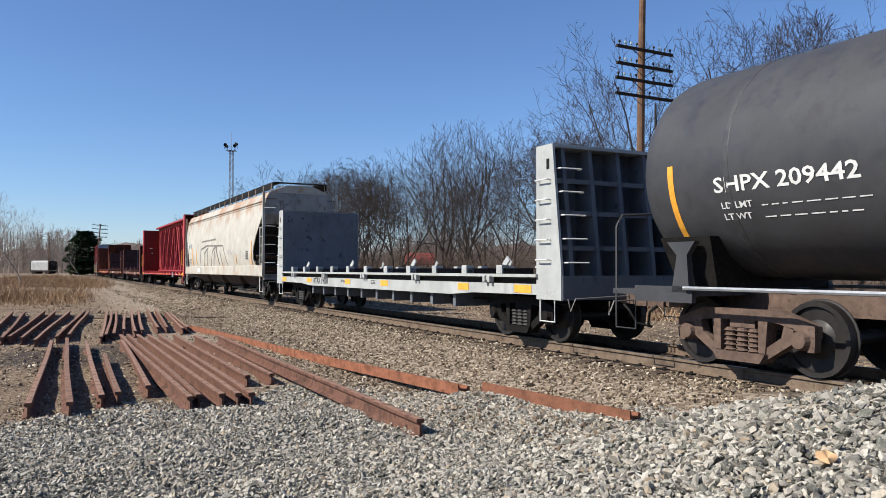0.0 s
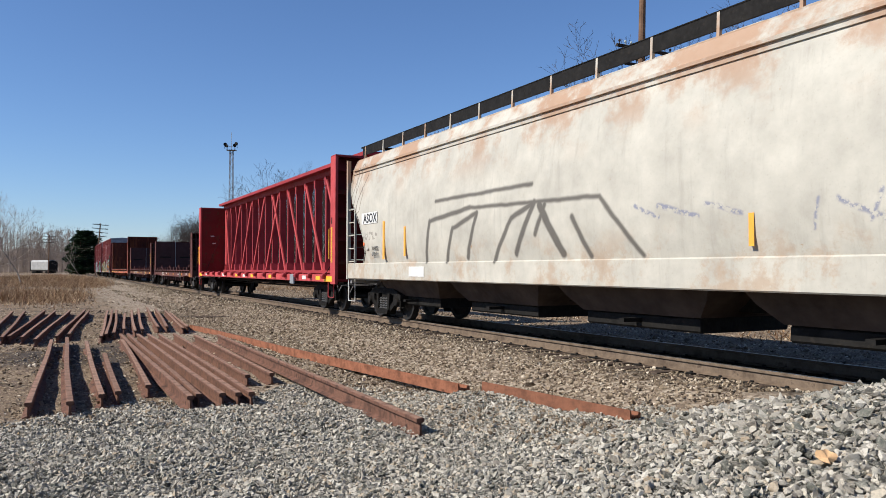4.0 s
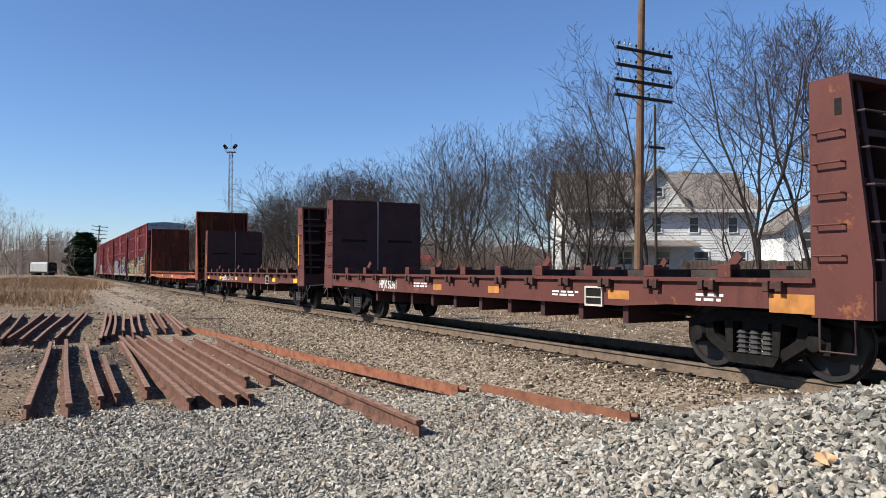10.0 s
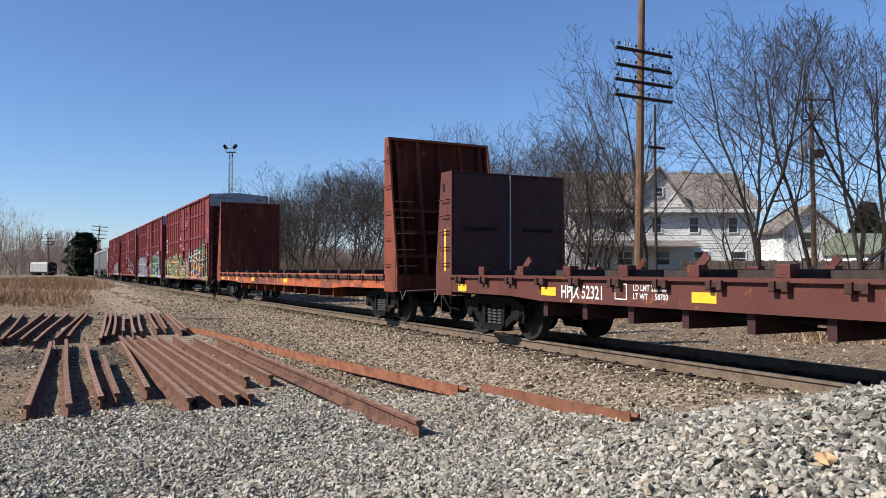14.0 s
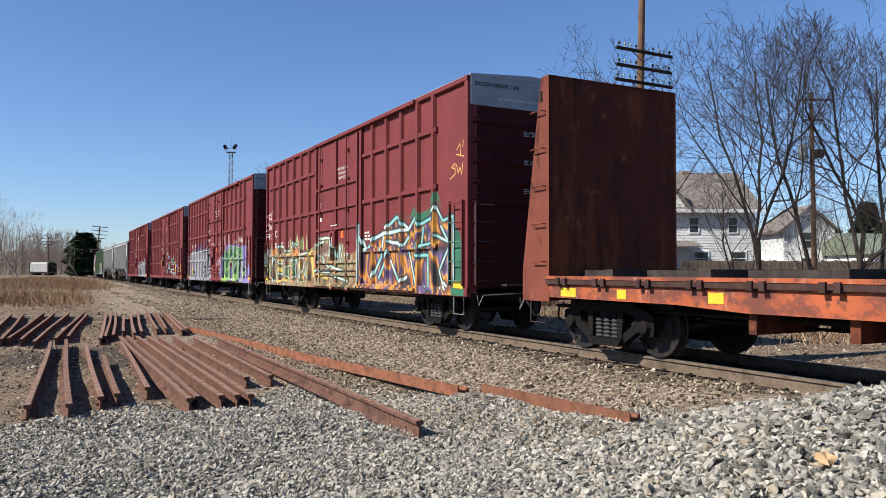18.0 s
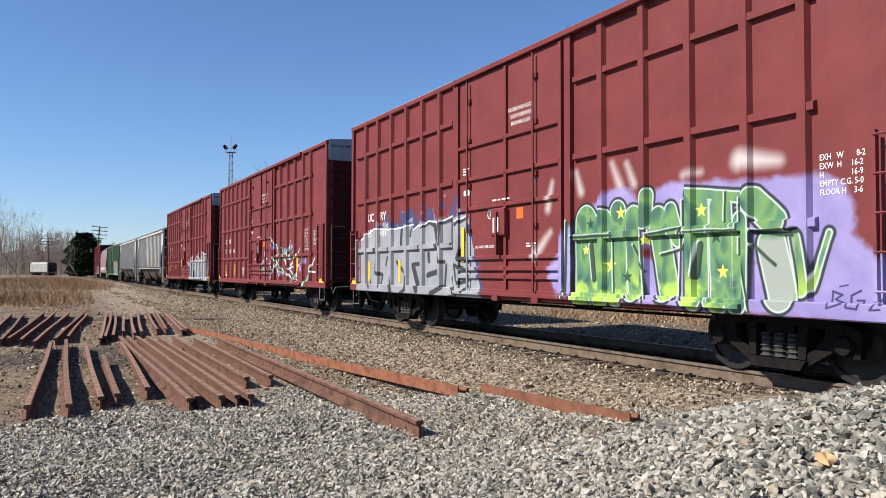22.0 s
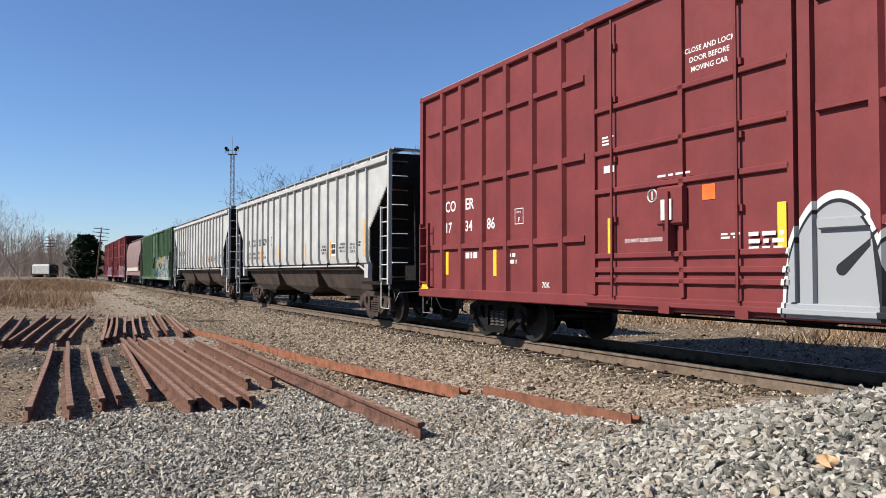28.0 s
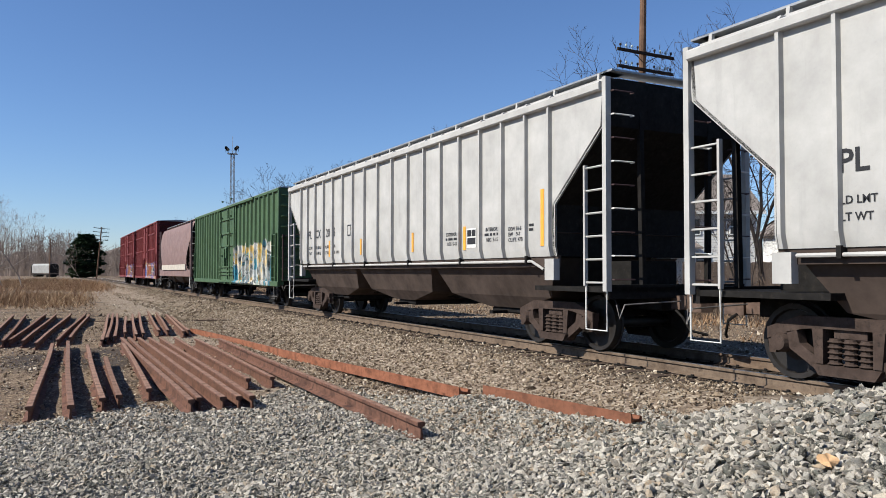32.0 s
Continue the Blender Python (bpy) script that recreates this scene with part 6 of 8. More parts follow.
# Darker copy of the oxide paint; bulkhead shade is put into it.
OXIDE_SHADED = car_paint("shade_darkened_oxide_paint", (0.042, 0.015, 0.015), (0.03, 0.015, 0.013, 1), 0.60, 0.3)
ORANGE_PAINT = car_paint("worn_orange_paint", (0.36, 0.088, 0.030), (0.10, 0.045, 0.03, 1), 0.56, 0.3, extra=flame_wear)
# One rust in two tones: shaded for bulkhead faces, sunlit for side plates.
RUST_SHADED = car_paint("shaded_rusted_bulkhead_steel", (0.080, 0.024, 0.016), (0.042, 0.018, 0.014, 1), 0.58, 0.3, 0.85, extra=rust_runs)
RUST_LIT = car_paint("sunlit_rusted_side_plate", (0.17, 0.052, 0.034), (0.10, 0.04, 0.025, 1), 0.58, 0.3, 0.8, extra=rust_runs)
GREY_PAINT = car_paint("pale_grey_paint", (0.36, 0.365, 0.345), (0.17, 0.10, 0.06, 1), 0.63, 0.45, streak=1.0)
# Pale grey paint again, darkened for the shade on the bulkhead faces.
GREY_SHADED = car_paint("shade_darkened_grey_paint", (0.115, 0.122, 0.135), (0.025, 0.035, 0.04, 1), 0.58, 0.3)
CREAM_PAINT = car_paint("stained_cream_paint", (0.43, 0.405, 0.345), (0.28, 0.17, 0.08, 1), 0.66, 0.25, extra=rust_stains)
WHITE_PAINT = car_paint("white_hopper_paint", (0.405, 0.395, 0.37), (0.30, 0.25, 0.19, 1), 0.68, 0.2, streak=0.45)
BROWN_HOPPER = car_paint("dull_mauve_hopper_paint", (0.19, 0.125, 0.112), wear=0.62, dirt=0.4, streak=1.0)
DULL_CREAM = plain("dull_cream_paint", (0.42, 0.38, 0.32), 0.7, 0, 0.2, 3)
GREY_END = plain("grey_hopper_end_paint", (0.26, 0.25, 0.235), 0.7, 0, 0.25, 1.5, 0, (0.10, 0.07, 0.05, 1))
BAY_PAINT = plain("sooty_brown_bay_and_recess_shade", (0.060, 0.045, 0.037), 0.85, 0, 0.4, 1.6)
TANK_PAINT = car_paint("black_tank_paint", (0.038, 0.038, 0.040), (0.07, 0.06, 0.055, 1), 0.70, 0.3, 0.42)
TRUCK_DARK = plain("grimy_truck_steel", (0.009, 0.008, 0.007), 0.8, 0, 0.45, 6, 0.3, (0.022, 0.017, 0.014, 1))
SPRING_STEEL = plain("dull_spring_steel", (0.045, 0.042, 0.04), 0.6, 0.2, 0.3, 8)
TRUCK_DUSTY = plain("dusty_brown_truck_steel", (0.105, 0.072, 0.055), 0.85, 0, 0.35, 6, 0.3, (0.055, 0.04, 0.032, 1))
TRUCK_BROWN = plain("dark_brown_truck_steel", (0.052, 0.037, 0.030), 0.85, 0, 0.4, 6, 0.3, (0.022, 0.018, 0.015, 1))
WHEEL_STEEL = plain("dark_wheel_steel", (0.018, 0.015, 0.013), 0.6, 0.3, 0.4, 4)
TREAD_STEEL = plain("bright_tread_steel", (0.42, 0.40, 0.38), 0.3, 0.9, 0.2, 8)
ROOF_GALV = car_paint("galvanised_roof_steel", (0.27, 0.30, 0.335), (0.22, 0.2, 0.19, 1), 0.68, 0.3, 0.5)
LETTER_WHITE = plain("white_lettering", (0.58, 0.57, 0.54), 0.6, 0, 0.12, 8)
LETTER_DULL = plain("faded_lettering", (0.36, 0.35, 0.33), 0.6, 0, 0.3, 20)
LETTER_BLACK = plain("black_lettering", (0.02, 0.02, 0.022), 0.6, 0, 0.2, 8)
REFLECT_YELLOW = plain("yellow_reflective_strip", (0.76, 0.43, 0.015), 0.45, 0, 0.12, 5)
REFLECT_ORANGE = plain("orange_reflective_strip", (0.72, 0.33, 0.03), 0.45, 0, 0.12, 5)
DULL_ORANGE = plain("dirty_orange_strip", (0.34, 0.15, 0.04), 0.7, 0, 0.3, 5)
GRAB_DULL = plain("grimy_grab_iron", (0.16, 0.15, 0.14), 0.6, 0, 0.3, 9)
GRAB_WHITE = plain("worn_white_grab_iron", (0.60, 0.59, 0.55), 0.55, 0, 0.2, 9)
GRAB_DARK = plain("dark_grab_iron", (0.05, 0.03, 0.03), 0.6, 0, 0.2, 9)
STAKE_STEEL = plain("brown_stake_pocket_steel", (0.055, 0.030, 0.025), 0.8, 0, 0.4, 6)
SKID_WOOD = plain("charred_deck_timber", (0.045, 0.036, 0.032), 0.92, 0, 0.5, 4, 0.4)
TAG_ORANGE = plain("orange_placard", (0.75, 0.14, 0.02), 0.5)

# ---- pieces that the cars share ----
_fonts = {}


def lettering(text, size, mat, parent, x, z, y, face="side", name="lettering", align="LEFT", squeeze=1.0):
    """Painted words: on the near side (face 'side', at depth y) or on the end that looks forward (face 'end': x runs across, y is the depth)."""
    key = (text, size, mat.name, align, squeeze)
    if key not in _fonts:
        cu = bpy.data.curves.new("words", "FONT")
        cu.body, cu.size, cu.align_x, cu.resolution_u, cu.offset = text, size, align, 2, size * 0.018
        ob = bpy.data.objects.new("words", cu)
        me = bpy.data.meshes.new_from_object(ob)
        bpy.data.objects.remove(ob)
        me.transform(Matrix.Diagonal((squeeze, 1, 1, 1)))
        me.materials.clear()
        me.materials.append(mat)
        _fonts[key] = me
    ob = part(name, _fonts[key], None, parent)
    ob.matrix_basis = pose(x, y, z, 90, 0, 0) if face == "side" else pose(y, x, z, 90, 0, 90)
    return ob


def bars(rows, w, h, mat, parent, x, z, y, name="stencil", face="side"):
    """Small stencilled lines that cannot be read: plain bars."""
    rng = random.Random(int(x * 100 + z * 10))
    me = Mesh()
    for i in range(rows):
        zz, u = z - i * h * 1.75, 0.0
        while u < w * rng.uniform(0.75, 1.0):
            v = min(rng.uniform(0.06, 0.2), w - u)
            if v < 0.02:
                break
            if face == "side":
                me.box(x + u, x + u + v, y, y + 0.002, zz, zz + h)
            else:
                me.box(y - 0.002, y, x + u, x + u + v, zz, zz + h)
            u += v + 0.05
    return tagged(part(name, me, mat, parent), kind="stuff")


def strip(x, z, w, h, mat, parent, y):
    return part("reflective_strip", Mesh().box(x - w / 2, x + w / 2, y - 0.003, y, z - h / 2, z + h / 2), mat, parent)


def truck_meshes(mat):
    """Meshes of a two-axle truck: bolster, side frame, spring nest, bearing, wheelset."""
    d = {}
    d["truck"] = Mesh().box(-0.2, 0.2, -1.05, 1.05, 0.52, 0.72, 0.04).box(-0.3, 0.3, -0.35, 0.35, 0.7, 0.8).data("truck", mat)
    sf = Mesh()
    th = 0.07
    outline = [(-1.08, 0.64), (-0.62, 0.80), (0.62, 0.80), (1.08, 0.64), (1.08, 0.50), (0.60, 0.64), (0.42, 0.66), (-0.42, 0.66), (-0.60, 0.64), (-1.08, 0.50)]
    sf.prism(outline, -th, th, "y")
    for sg in (-1, 1):
        sf.prism([(sg * 1.08, 0.56), (sg * 1.06, 0.33), (sg * 0.97, 0.33), (sg * 0.93, 0.52)], -th * 0.8, th * 0.8, "y")
        sf.prism([(sg * 0.80, 0.60), (sg * 0.76, 0.40), (sg * 0.34, 0.14), (sg * 0.30, 0.27), (sg * 0.62, 0.47), (sg * 0.66, 0.62)], -th, th, "y")
        sf.prism([(sg * 0.30, 0.66), (sg * 0.30, 0.26), (sg * 0.40, 0.26), (sg * 0.44, 0.66)], -th * 1.3, th * 1.3, "y")
    sf.prism([(-0.42, 0.25), (-0.34, 0.13), (0.34, 0.13), (0.42, 0.25)], -th * 1.8, th * 1.8, "y")
    d["side_frame"] = sf.data("side_frame", mat)
    coil = []
    for k in range(5):
        coil += [(0.25 + k * 0.062 + a, r) for a, r in ((0.0, 0.066), (0.018, 0.088), (0.036, 0.066), (0.055, 0.064))]
    d["spring"] = Mesh().disc((0, 0, 0), "z", coil, 10).data("spring", SPRING_STEEL if mat is TRUCK_DARK else mat)
    d["bearing"] = Mesh().disc((0, 0, 0), "y", [(-0.09, 0.05), (-0.085, 0.10), (-0.02, 0.125), (0.1, 0.125)], 14).data("bearing", mat)
    w = Mesh().disc((0, 0, 0), "y", [(-0.8, 0.075), (-0.6, 0.09), (0.6, 0.09), (0.8, 0.075)], 12)
    for sg in (-1, 1):
        w.disc((0, sg * 0.753, 0), "y", [(sg * 0.075, 0.10), (sg * 0.07, 0.16), (sg * 0.02, 0.24), (sg * 0.03, 0.385), (sg * 0.072, 0.40), (sg * 0.075, 0.460), (-sg * 0.045, 0.467), (-sg * 0.052, 0.492), (-sg * 0.068, 0.492), (-sg * 0.068, 0.39), (-sg * 0.02, 0.36), (-sg * 0.03, 0.17), (-sg * 0.07, 0.14)], 28)
    d["wheelset"] = w.data("wheelset", WHEEL_STEEL, True)
    return d


TRUCKS = {"dark": truck_meshes(TRUCK_DARK), "dusty": truck_meshes(TRUCK_DUSTY), "brown": truck_meshes(TRUCK_BROWN)}
WHEELS = []


def add_truck(car, x, look_of="dark"):
    d = TRUCKS[look_of]
    tr = part("truck", d["truck"], None, car)
    tr.location = (x, 0, 0)
    for sg in (-1, 1):
        part("side_frame", d["side_frame"], None, tr).location = (0, sg * 1.02, 0)
        for cx in (-0.19, 0.0, 0.19):
            part("spring", d["spring"], None, tr).location = (cx, sg * 1.04, 0)
        for dx in (-0.889, 0.889):
            b = part("bearing", d["bearing"], None, tr)
            b.matrix_basis = pose(dx, sg * 1.06, 0.465, 0, 0, 0 if sg < 0 else 180)
    for dx in (-0.889, 0.889):
        WHEELS.append((part("wheelset", d["wheelset"], None, tr, "dark steel wheels on one axle"), dx))


def coupler(car, x, sg):
    me = Mesh().box(x - 0.35 * sg if sg > 0 else x - 0.35, x + 0.35 if sg < 0 else x + 0.35, -0.11, 0.11, 0.72, 0.94)
    me.prism([(x + sg * 0.3, -0.16), (x + sg * 0.62, -0.2), (x + sg * 0.68, -0.02), (x + sg * 0.5, 0.04), (x + sg * 0.52, 0.16), (x + sg * 0.3, 0.16)], 0.70, 0.98, "z")
    part("coupler", me, TRUCK_DUSTY, car, "rusty brown knuckle coupler")
    part("air_hose", Mesh().tube([(x + sg * 0.25, -0.35, 0.72), (x + sg * 0.4, -0.36, 0.62), (x + sg * 0.5, -0.30, 0.42), (x + sg * 0.66, -0.1, 0.36)], 0.022), BLACK_STEEL_AND_SHADE, car)
    part("cut_lever", Mesh().tube([(x + sg * 0.12, -1.42, 0.82), (x + sg * 0.16, -1.40, 0.62), (x + sg * 0.16, -1.30, 0.82), (x + sg * 0.2, -0.2, 0.86)], 0.012), GRAB_DULL, car)


def stirrup(car, x, y, z0, z1, mat, w=0.42):
    part("stirrup_step", Mesh().tube([(x - w / 2, y, z1), (x - w / 2, y, z0), (x + w / 2, y, z0), (x + w / 2, y, z1)], 0.016, 5), mat, car)


def grab(parent, a, b, out, mat, name="grab_iron"):
    """A bent bar between two points, standing off by out."""
    a, b, out = Vector(a), Vector(b), Vector(out)
    return part(name, Mesh().tube([a, a + out, b + out, b], 0.013, 5), mat, parent)


def underframe(car, half, z=0.78, mat=None, gear=True):
    mat = mat or BLACK_STEEL_AND_SHADE
    part("center_sill", Mesh().box(-half, half, -0.3, 0.3, z - 0.1, z + 0.25), mat, car)
    if gear:
        part("brake_cylinder", Mesh().disc((1.2, -0.6, z + 0.02), "x", [(-0.4, 0.06), (-0.35, 0.13), (0.3, 0.13), (0.35, 0.08)], 12), mat, car)
        part("air_reservoir", Mesh().disc((-1.6, -0.55, z + 0.02), "x", [(-0.5, 0.05), (-0.45, 0.15), (0.45, 0.15), (0.5, 0.05)], 12), mat, car)
        part("brake_rod", Mesh().tube([(-half + 3.2, -0.45, z - 0.14), (half - 3.2, -0.45, z - 0.14)], 0.025), mat, car)
        part("train_pipe", Mesh().tube([(-half + 0.2, -0.9, z - 0.02), (half - 0.2, -0.9, z - 0.02)], 0.03), mat, car)


def new_car(name, near_end, far_end, label, category, truck_in=2.3, look_of="dark"):
    car = root(name, label=label, category=category, group="cars of the freight train")
    half = (far_end - near_end) / 2
    tx = half - truck_in
    add_truck(car, tx, look_of)
    add_truck(car, -tx, look_of)
    coupler(car, half, 1)
    coupler(car, -half, -1)
    TRAIN.append((car, (near_end + far_end) / 2, tx))
    return car, half


TRAIN = []

# ---- boxcars ----


def boxcar(near_end, far_end, paint, label, eave=5.30, sill=0.84, cap=True, door=(-1.9, 1.7), posts=None, rails=(4.40, 3.15, 1.85), texts=None):
    car, h = new_car("boxcar", near_end, far_end, label, "boxcar", 2.35)
    plainp = paint
    hf, hb = h - 0.07, h + 0.26    # the door stands nearer the forward end
    W, O = 1.46, 1.54
    for sg in (-1, 1):
        part("side_wall", Mesh().box(-hb, hf, min(sg * W, sg * (W - 0.06)), max(sg * W, sg * (W - 0.06)), sill, eave), plainp, car)
    part("floor", Mesh().box(-hb, hf, -W + 0.06, W - 0.06, sill + 0.1, sill + 0.2), BLACK_STEEL_AND_SHADE, car)
    roof = Mesh().prism([(-W - 0.02, eave - 0.02), (-W - 0.02, eave + 0.01), (0, eave + 0.11), (W + 0.02, eave + 0.01), (W + 0.02, eave - 0.02)], -hb - 0.03, hf + 0.03, "x")
    part("roof", roof, ROOF_GALV, car, "low galvanised steel roof")
    n = 15
    for i in range(n):
        x = -hb + (i + 0.5) * (hb + hf) / n
        part("roof_rib", Mesh().prism([(-W, eave + 0.0), (-W + 0.02, eave + 0.02), (0, eave + 0.145), (W - 0.02, eave + 0.02), (W, eave + 0.0), (0, eave + 0.112)], x - 0.04, x + 0.04, "x"), ROOF_GALV, car)
    for sg in (-1, 1):
        part("eave_rail", Mesh().box(-hb, hf, min(sg * (W - 0.01), sg * O), max(sg * (W - 0.01), sg * O), eave - 0.14, eave - 0.02, 0.02), plainp, car)
        part("side_sill", Mesh().box(-hb, hf, min(sg * (W - 0.01), sg * (O + 0.01)), max(sg * (W - 0.01), sg * (O + 0.01)), sill - 0.06, sill + 0.13, 0.015), plainp, car)
        px = posts or [-7.05, -6.23, -5.37, -4.49, -3.63, -2.77, 2.63, 3.55, 4.43, 5.35, 6.15]
        for x in px:
            part("side_post", Mesh().prism([(x - 0.09, sg * (W - 0.02)), (x - 0.055, sg * O), (x + 0.055, sg * O), (x + 0.09, sg * (W - 0.02))], sill + 0.1, eave - 0.1, "z"), plainp, car)
        for x in (-hb + 0.07, hf - 0.07):
            part("corner_post", Mesh().box(x - 0.07, x + 0.07, min(sg * W * 0.9, sg * (O - 0.01)), max(sg * W * 0.9, sg * (O - 0.01)), sill, eave - 0.02, 0.0), plainp, car)
        for z in rails:
            for x0, x1 in ((-hb + 0.35, door[0] - 0.25), (door[1] + 0.25, min(px[-1] + 0.15, hf - 0.4))):
                part("side_rib", Mesh().prism([(sg * (W - 0.02), z - 0.075), (sg * (O - 0.012), z - 0.045), (sg * (O - 0.012), z + 0.045), (sg * (W - 0.02), z + 0.075)], x0, x1, "x"), plainp, car)
        # the plug door: leaf, its ribs, rods with brackets, gear case; rails above and below
        y0, y1 = sorted((sg * W, sg * (O - 0.02)))
        leaf = part("door", Mesh().box(door[0], door[1], y0, y1, sill + 0.12, eave - 0.16, 0.0), plainp, car)
        yy = sorted((sg * (O - 0.03), sg * (O + 0.035)))
        for z in (3.79, 3.13, 2.54, 1.56, 1.35, 1.20):
            part("door_rib", Mesh().box(door[0] + 0.06, door[1] - 0.06, yy[0], yy[1], z - 0.04, z + 0.04, 0.012), plainp, leaf)
        for x in (door[0] + 0.04, -0.03, door[1] - 0.04):
            part("door_post", Mesh().box(x - 0.04, x + 0.04, yy[0], yy[1], sill + 0.14, eave - 0.2, 0.0), plainp, leaf)
        for x in (door[0] + 0.5, door[1] - 0.78):
            rod = Mesh().tube([(x, sg * (O + 0.06), sill + 0.1), (x, sg * (O + 0.06), eave - 0.2)], 0.022, 6)
            for z in (1.2, 2.1, 3.0, 3.9, 4.7):
                rod.box(x - 0.06, x + 0.06, yy[0], yy[1] + 0.0, z - 0.04, z + 0.04)
            part("lock_rod", rod, plainp, leaf)
        part("door_gear_case", Mesh().box(-0.42, 0.05, min(sg * O, sg * (O + 0.09)), max(sg * O, sg * (O + 0.09)), 1.95, 2.48, 0.03).box(-0.22, -0.16, min(sg * O, sg * (O + 0.14)), max(sg * O, sg * (O + 0.14)), 1.6, 2.4), plainp, leaf, "door lock gear box with a lever")
        part("door_rail", Mesh().box(door[0] - 0.15, min(door[1] + 3.6, hf - 0.5), min(sg * O, sg * (O + 0.07)), max(sg * O, sg * (O + 0.07)), sill + 0.0, sill + 0.07, 0.01), plainp, car)
        part("door_rail", Mesh().box(door[0] - 0.15, min(door[1] + 3.6, hf - 0.5), min(sg * O, sg * (O + 0.06)), max(sg * O, sg * (O + 0.06)), eave - 0.15, eave - 0.05, 0.01), plainp, car)
        for x in (door[0] - 0.12, door[1] + 0.12):
            part("door_frame_post", Mesh().box(x - 0.08, x + 0.08, min(sg * W, sg * O), max(sg * W, sg * O), sill + 0.1, eave - 0.1), plainp, car)
        for x in (-0.4, 0.9):
            part("rod_guide", Mesh().box(x, x + 0.2, min(sg * O, sg * (O + 0.09)), max(sg * O, sg * (O + 0.09)), sill - 0.08, sill + 0.02), plainp, car)
        # ladder at the forward corner, grabs at the other
        lad = part("ladder", Mesh().box(hf - 0.72, hf - 0.68, min(sg * O, sg * (O + 0.06)), max(sg * O, sg * (O + 0.06)), 1.0, 2.75).box(hf - 0.16, hf - 0.12, min(sg * O, sg * (O + 0.06)), max(sg * O, sg * (O + 0.06)), 1.0, 2.75), plainp, car)
        for z in (1.1, 1.5, 1.9, 2.3, 2.7):
            part("rung", Mesh().tube([(hf - 0.7, sg * (O + 0.06), z), (hf - 0.14, sg * (O + 0.06), z)], 0.014, 5), plainp, lad)
        lad = part("ladder", Mesh().box(-hb + 0.12, -hb + 0.16, min(sg * O, sg * (O + 0.06)), max(sg * O, sg * (O + 0.06)), 1.0, 2.4).box(-hb + 0.5, -hb + 0.54, min(sg * O, sg * (O + 0.06)), max(sg * O, sg * (O + 0.06)), 1.0, 2.4), plainp, car)
        for z in (1.1, 1.5, 1.9, 2.3):
            part("rung", Mesh().tube([(-hb + 0.14, sg * (O + 0.06), z), (-hb + 0.52, sg * (O + 0.06), z)], 0.014, 5), plainp, lad)
        for x in (-hb + 0.35, hf - 0.4):
            stirrup(car, x, sg * (O - 0.03), 0.42, sill, GRAB_DULL)
    # ends: corrugated sheet, galvanised cap, brake wheel, ladder
    for sg in (-1, 1):
        he = hf if sg > 0 else hb
        e = Mesh()
        top = eave - 0.62 if cap else eave
        k, zz = 9, sill + 0.1
        rings = []
        for i in range(k * 4 + 1):
            z = zz + (top - zz) * i / (k * 4)
            o = 0.05 * max(0, math.sin(i * math.pi / 2)) if i % 4 == 1 else 0.0
            rings.append([(sg * (he - 0.02 + o), -W + 0.04, z), (sg * (he - 0.02 + o), W - 0.04, z), (sg * (he - 0.10), W - 0.04, z), (sg * (he - 0.10), -W + 0.04, z)])
        e.loft(rings)
        part("end_wall", e, SHADED_END if paint is not GREEN_PAINT else GREEN_PAINT, car)
        if cap:
            part("end_cap", Mesh().prism([(-W, top), (-W, eave), (0, eave + 0.08), (W, eave), (W, top)], sg * he - 0.08, sg * he + 0.02, "x"), ROOF_GALV, car, "pale galvanised panel at the top of the end")
        part("brake_wheel", Mesh().disc((sg * (he + 0.17), 0.55, 2.35), "x", [(-0.02, 0.24), (0.0, 0.28), (0.02, 0.24), (0.0, 0.22)], 18).bar((sg * (he + 0.17), 0.32, 2.35), (sg * (he + 0.17), 0.78, 2.35), 0.03, 0.03).bar((sg * (he + 0.17), 0.55, 2.12), (sg * (he + 0.17), 0.55, 2.58), 0.03, 0.03).bar((sg * he, 0.55, 2.35), (sg * (he + 0.17), 0.55, 2.35), 0.06, 0.06), GRAB_DARK, car)
        part("crossover_step", Mesh().box(min(sg * he, sg * (he + 0.32)), max(sg * he, sg * (he + 0.32)), -0.8, 0.8, 1.0, 1.04), GRAB_DARK, car)
        lad = part("end_ladder", Mesh().box(sg * he - 0.01 if sg > 0 else sg * he - 0.08, sg * he + 0.08 if sg > 0 else sg * he + 0.01, -1.38, -1.35, 1.0, 2.7), GRAB_DARK, car)
        for z in (1.1, 1.5, 1.9, 2.3, 2.65):
            part("rung", Mesh().tube([(sg * (he + 0.07), -1.37, z), (sg * (he + 0.07), -0.95, z)], 0.014, 5), GRAB_DARK, lad)
    underframe(car, h)
    part("end_cushion_sill", Mesh().box(-hb + 0.1, hf - 0.1, -1.2, 1.2, sill - 0.1, sill + 0.02), BLACK_STEEL_AND_SHADE, car)
    if texts:
        yb = -W - 0.004
        for item in texts:
            kind = item[0]
            if kind == "text":
                for i, line in enumerate(item[1].split("\n")):
                    lettering(line, item[2], LETTER_WHITE, car, item[3], item[4] - i * item[2] * 1.02, yb if len(item) < 6 else item[5], squeeze=0.8 if "\n" in item[1] else 1.0)
            elif kind == "bars":
                bars(item[1], item[2], item[3], LETTER_WHITE, car, item[4], item[5], yb if len(item) < 7 else item[6])
            elif kind == "strip":
                strip(item[1], item[2], 0.12, item[3], REFLECT_YELLOW, car, yb if len(item) < 5 else item[4])
        yd = -O + 0.017
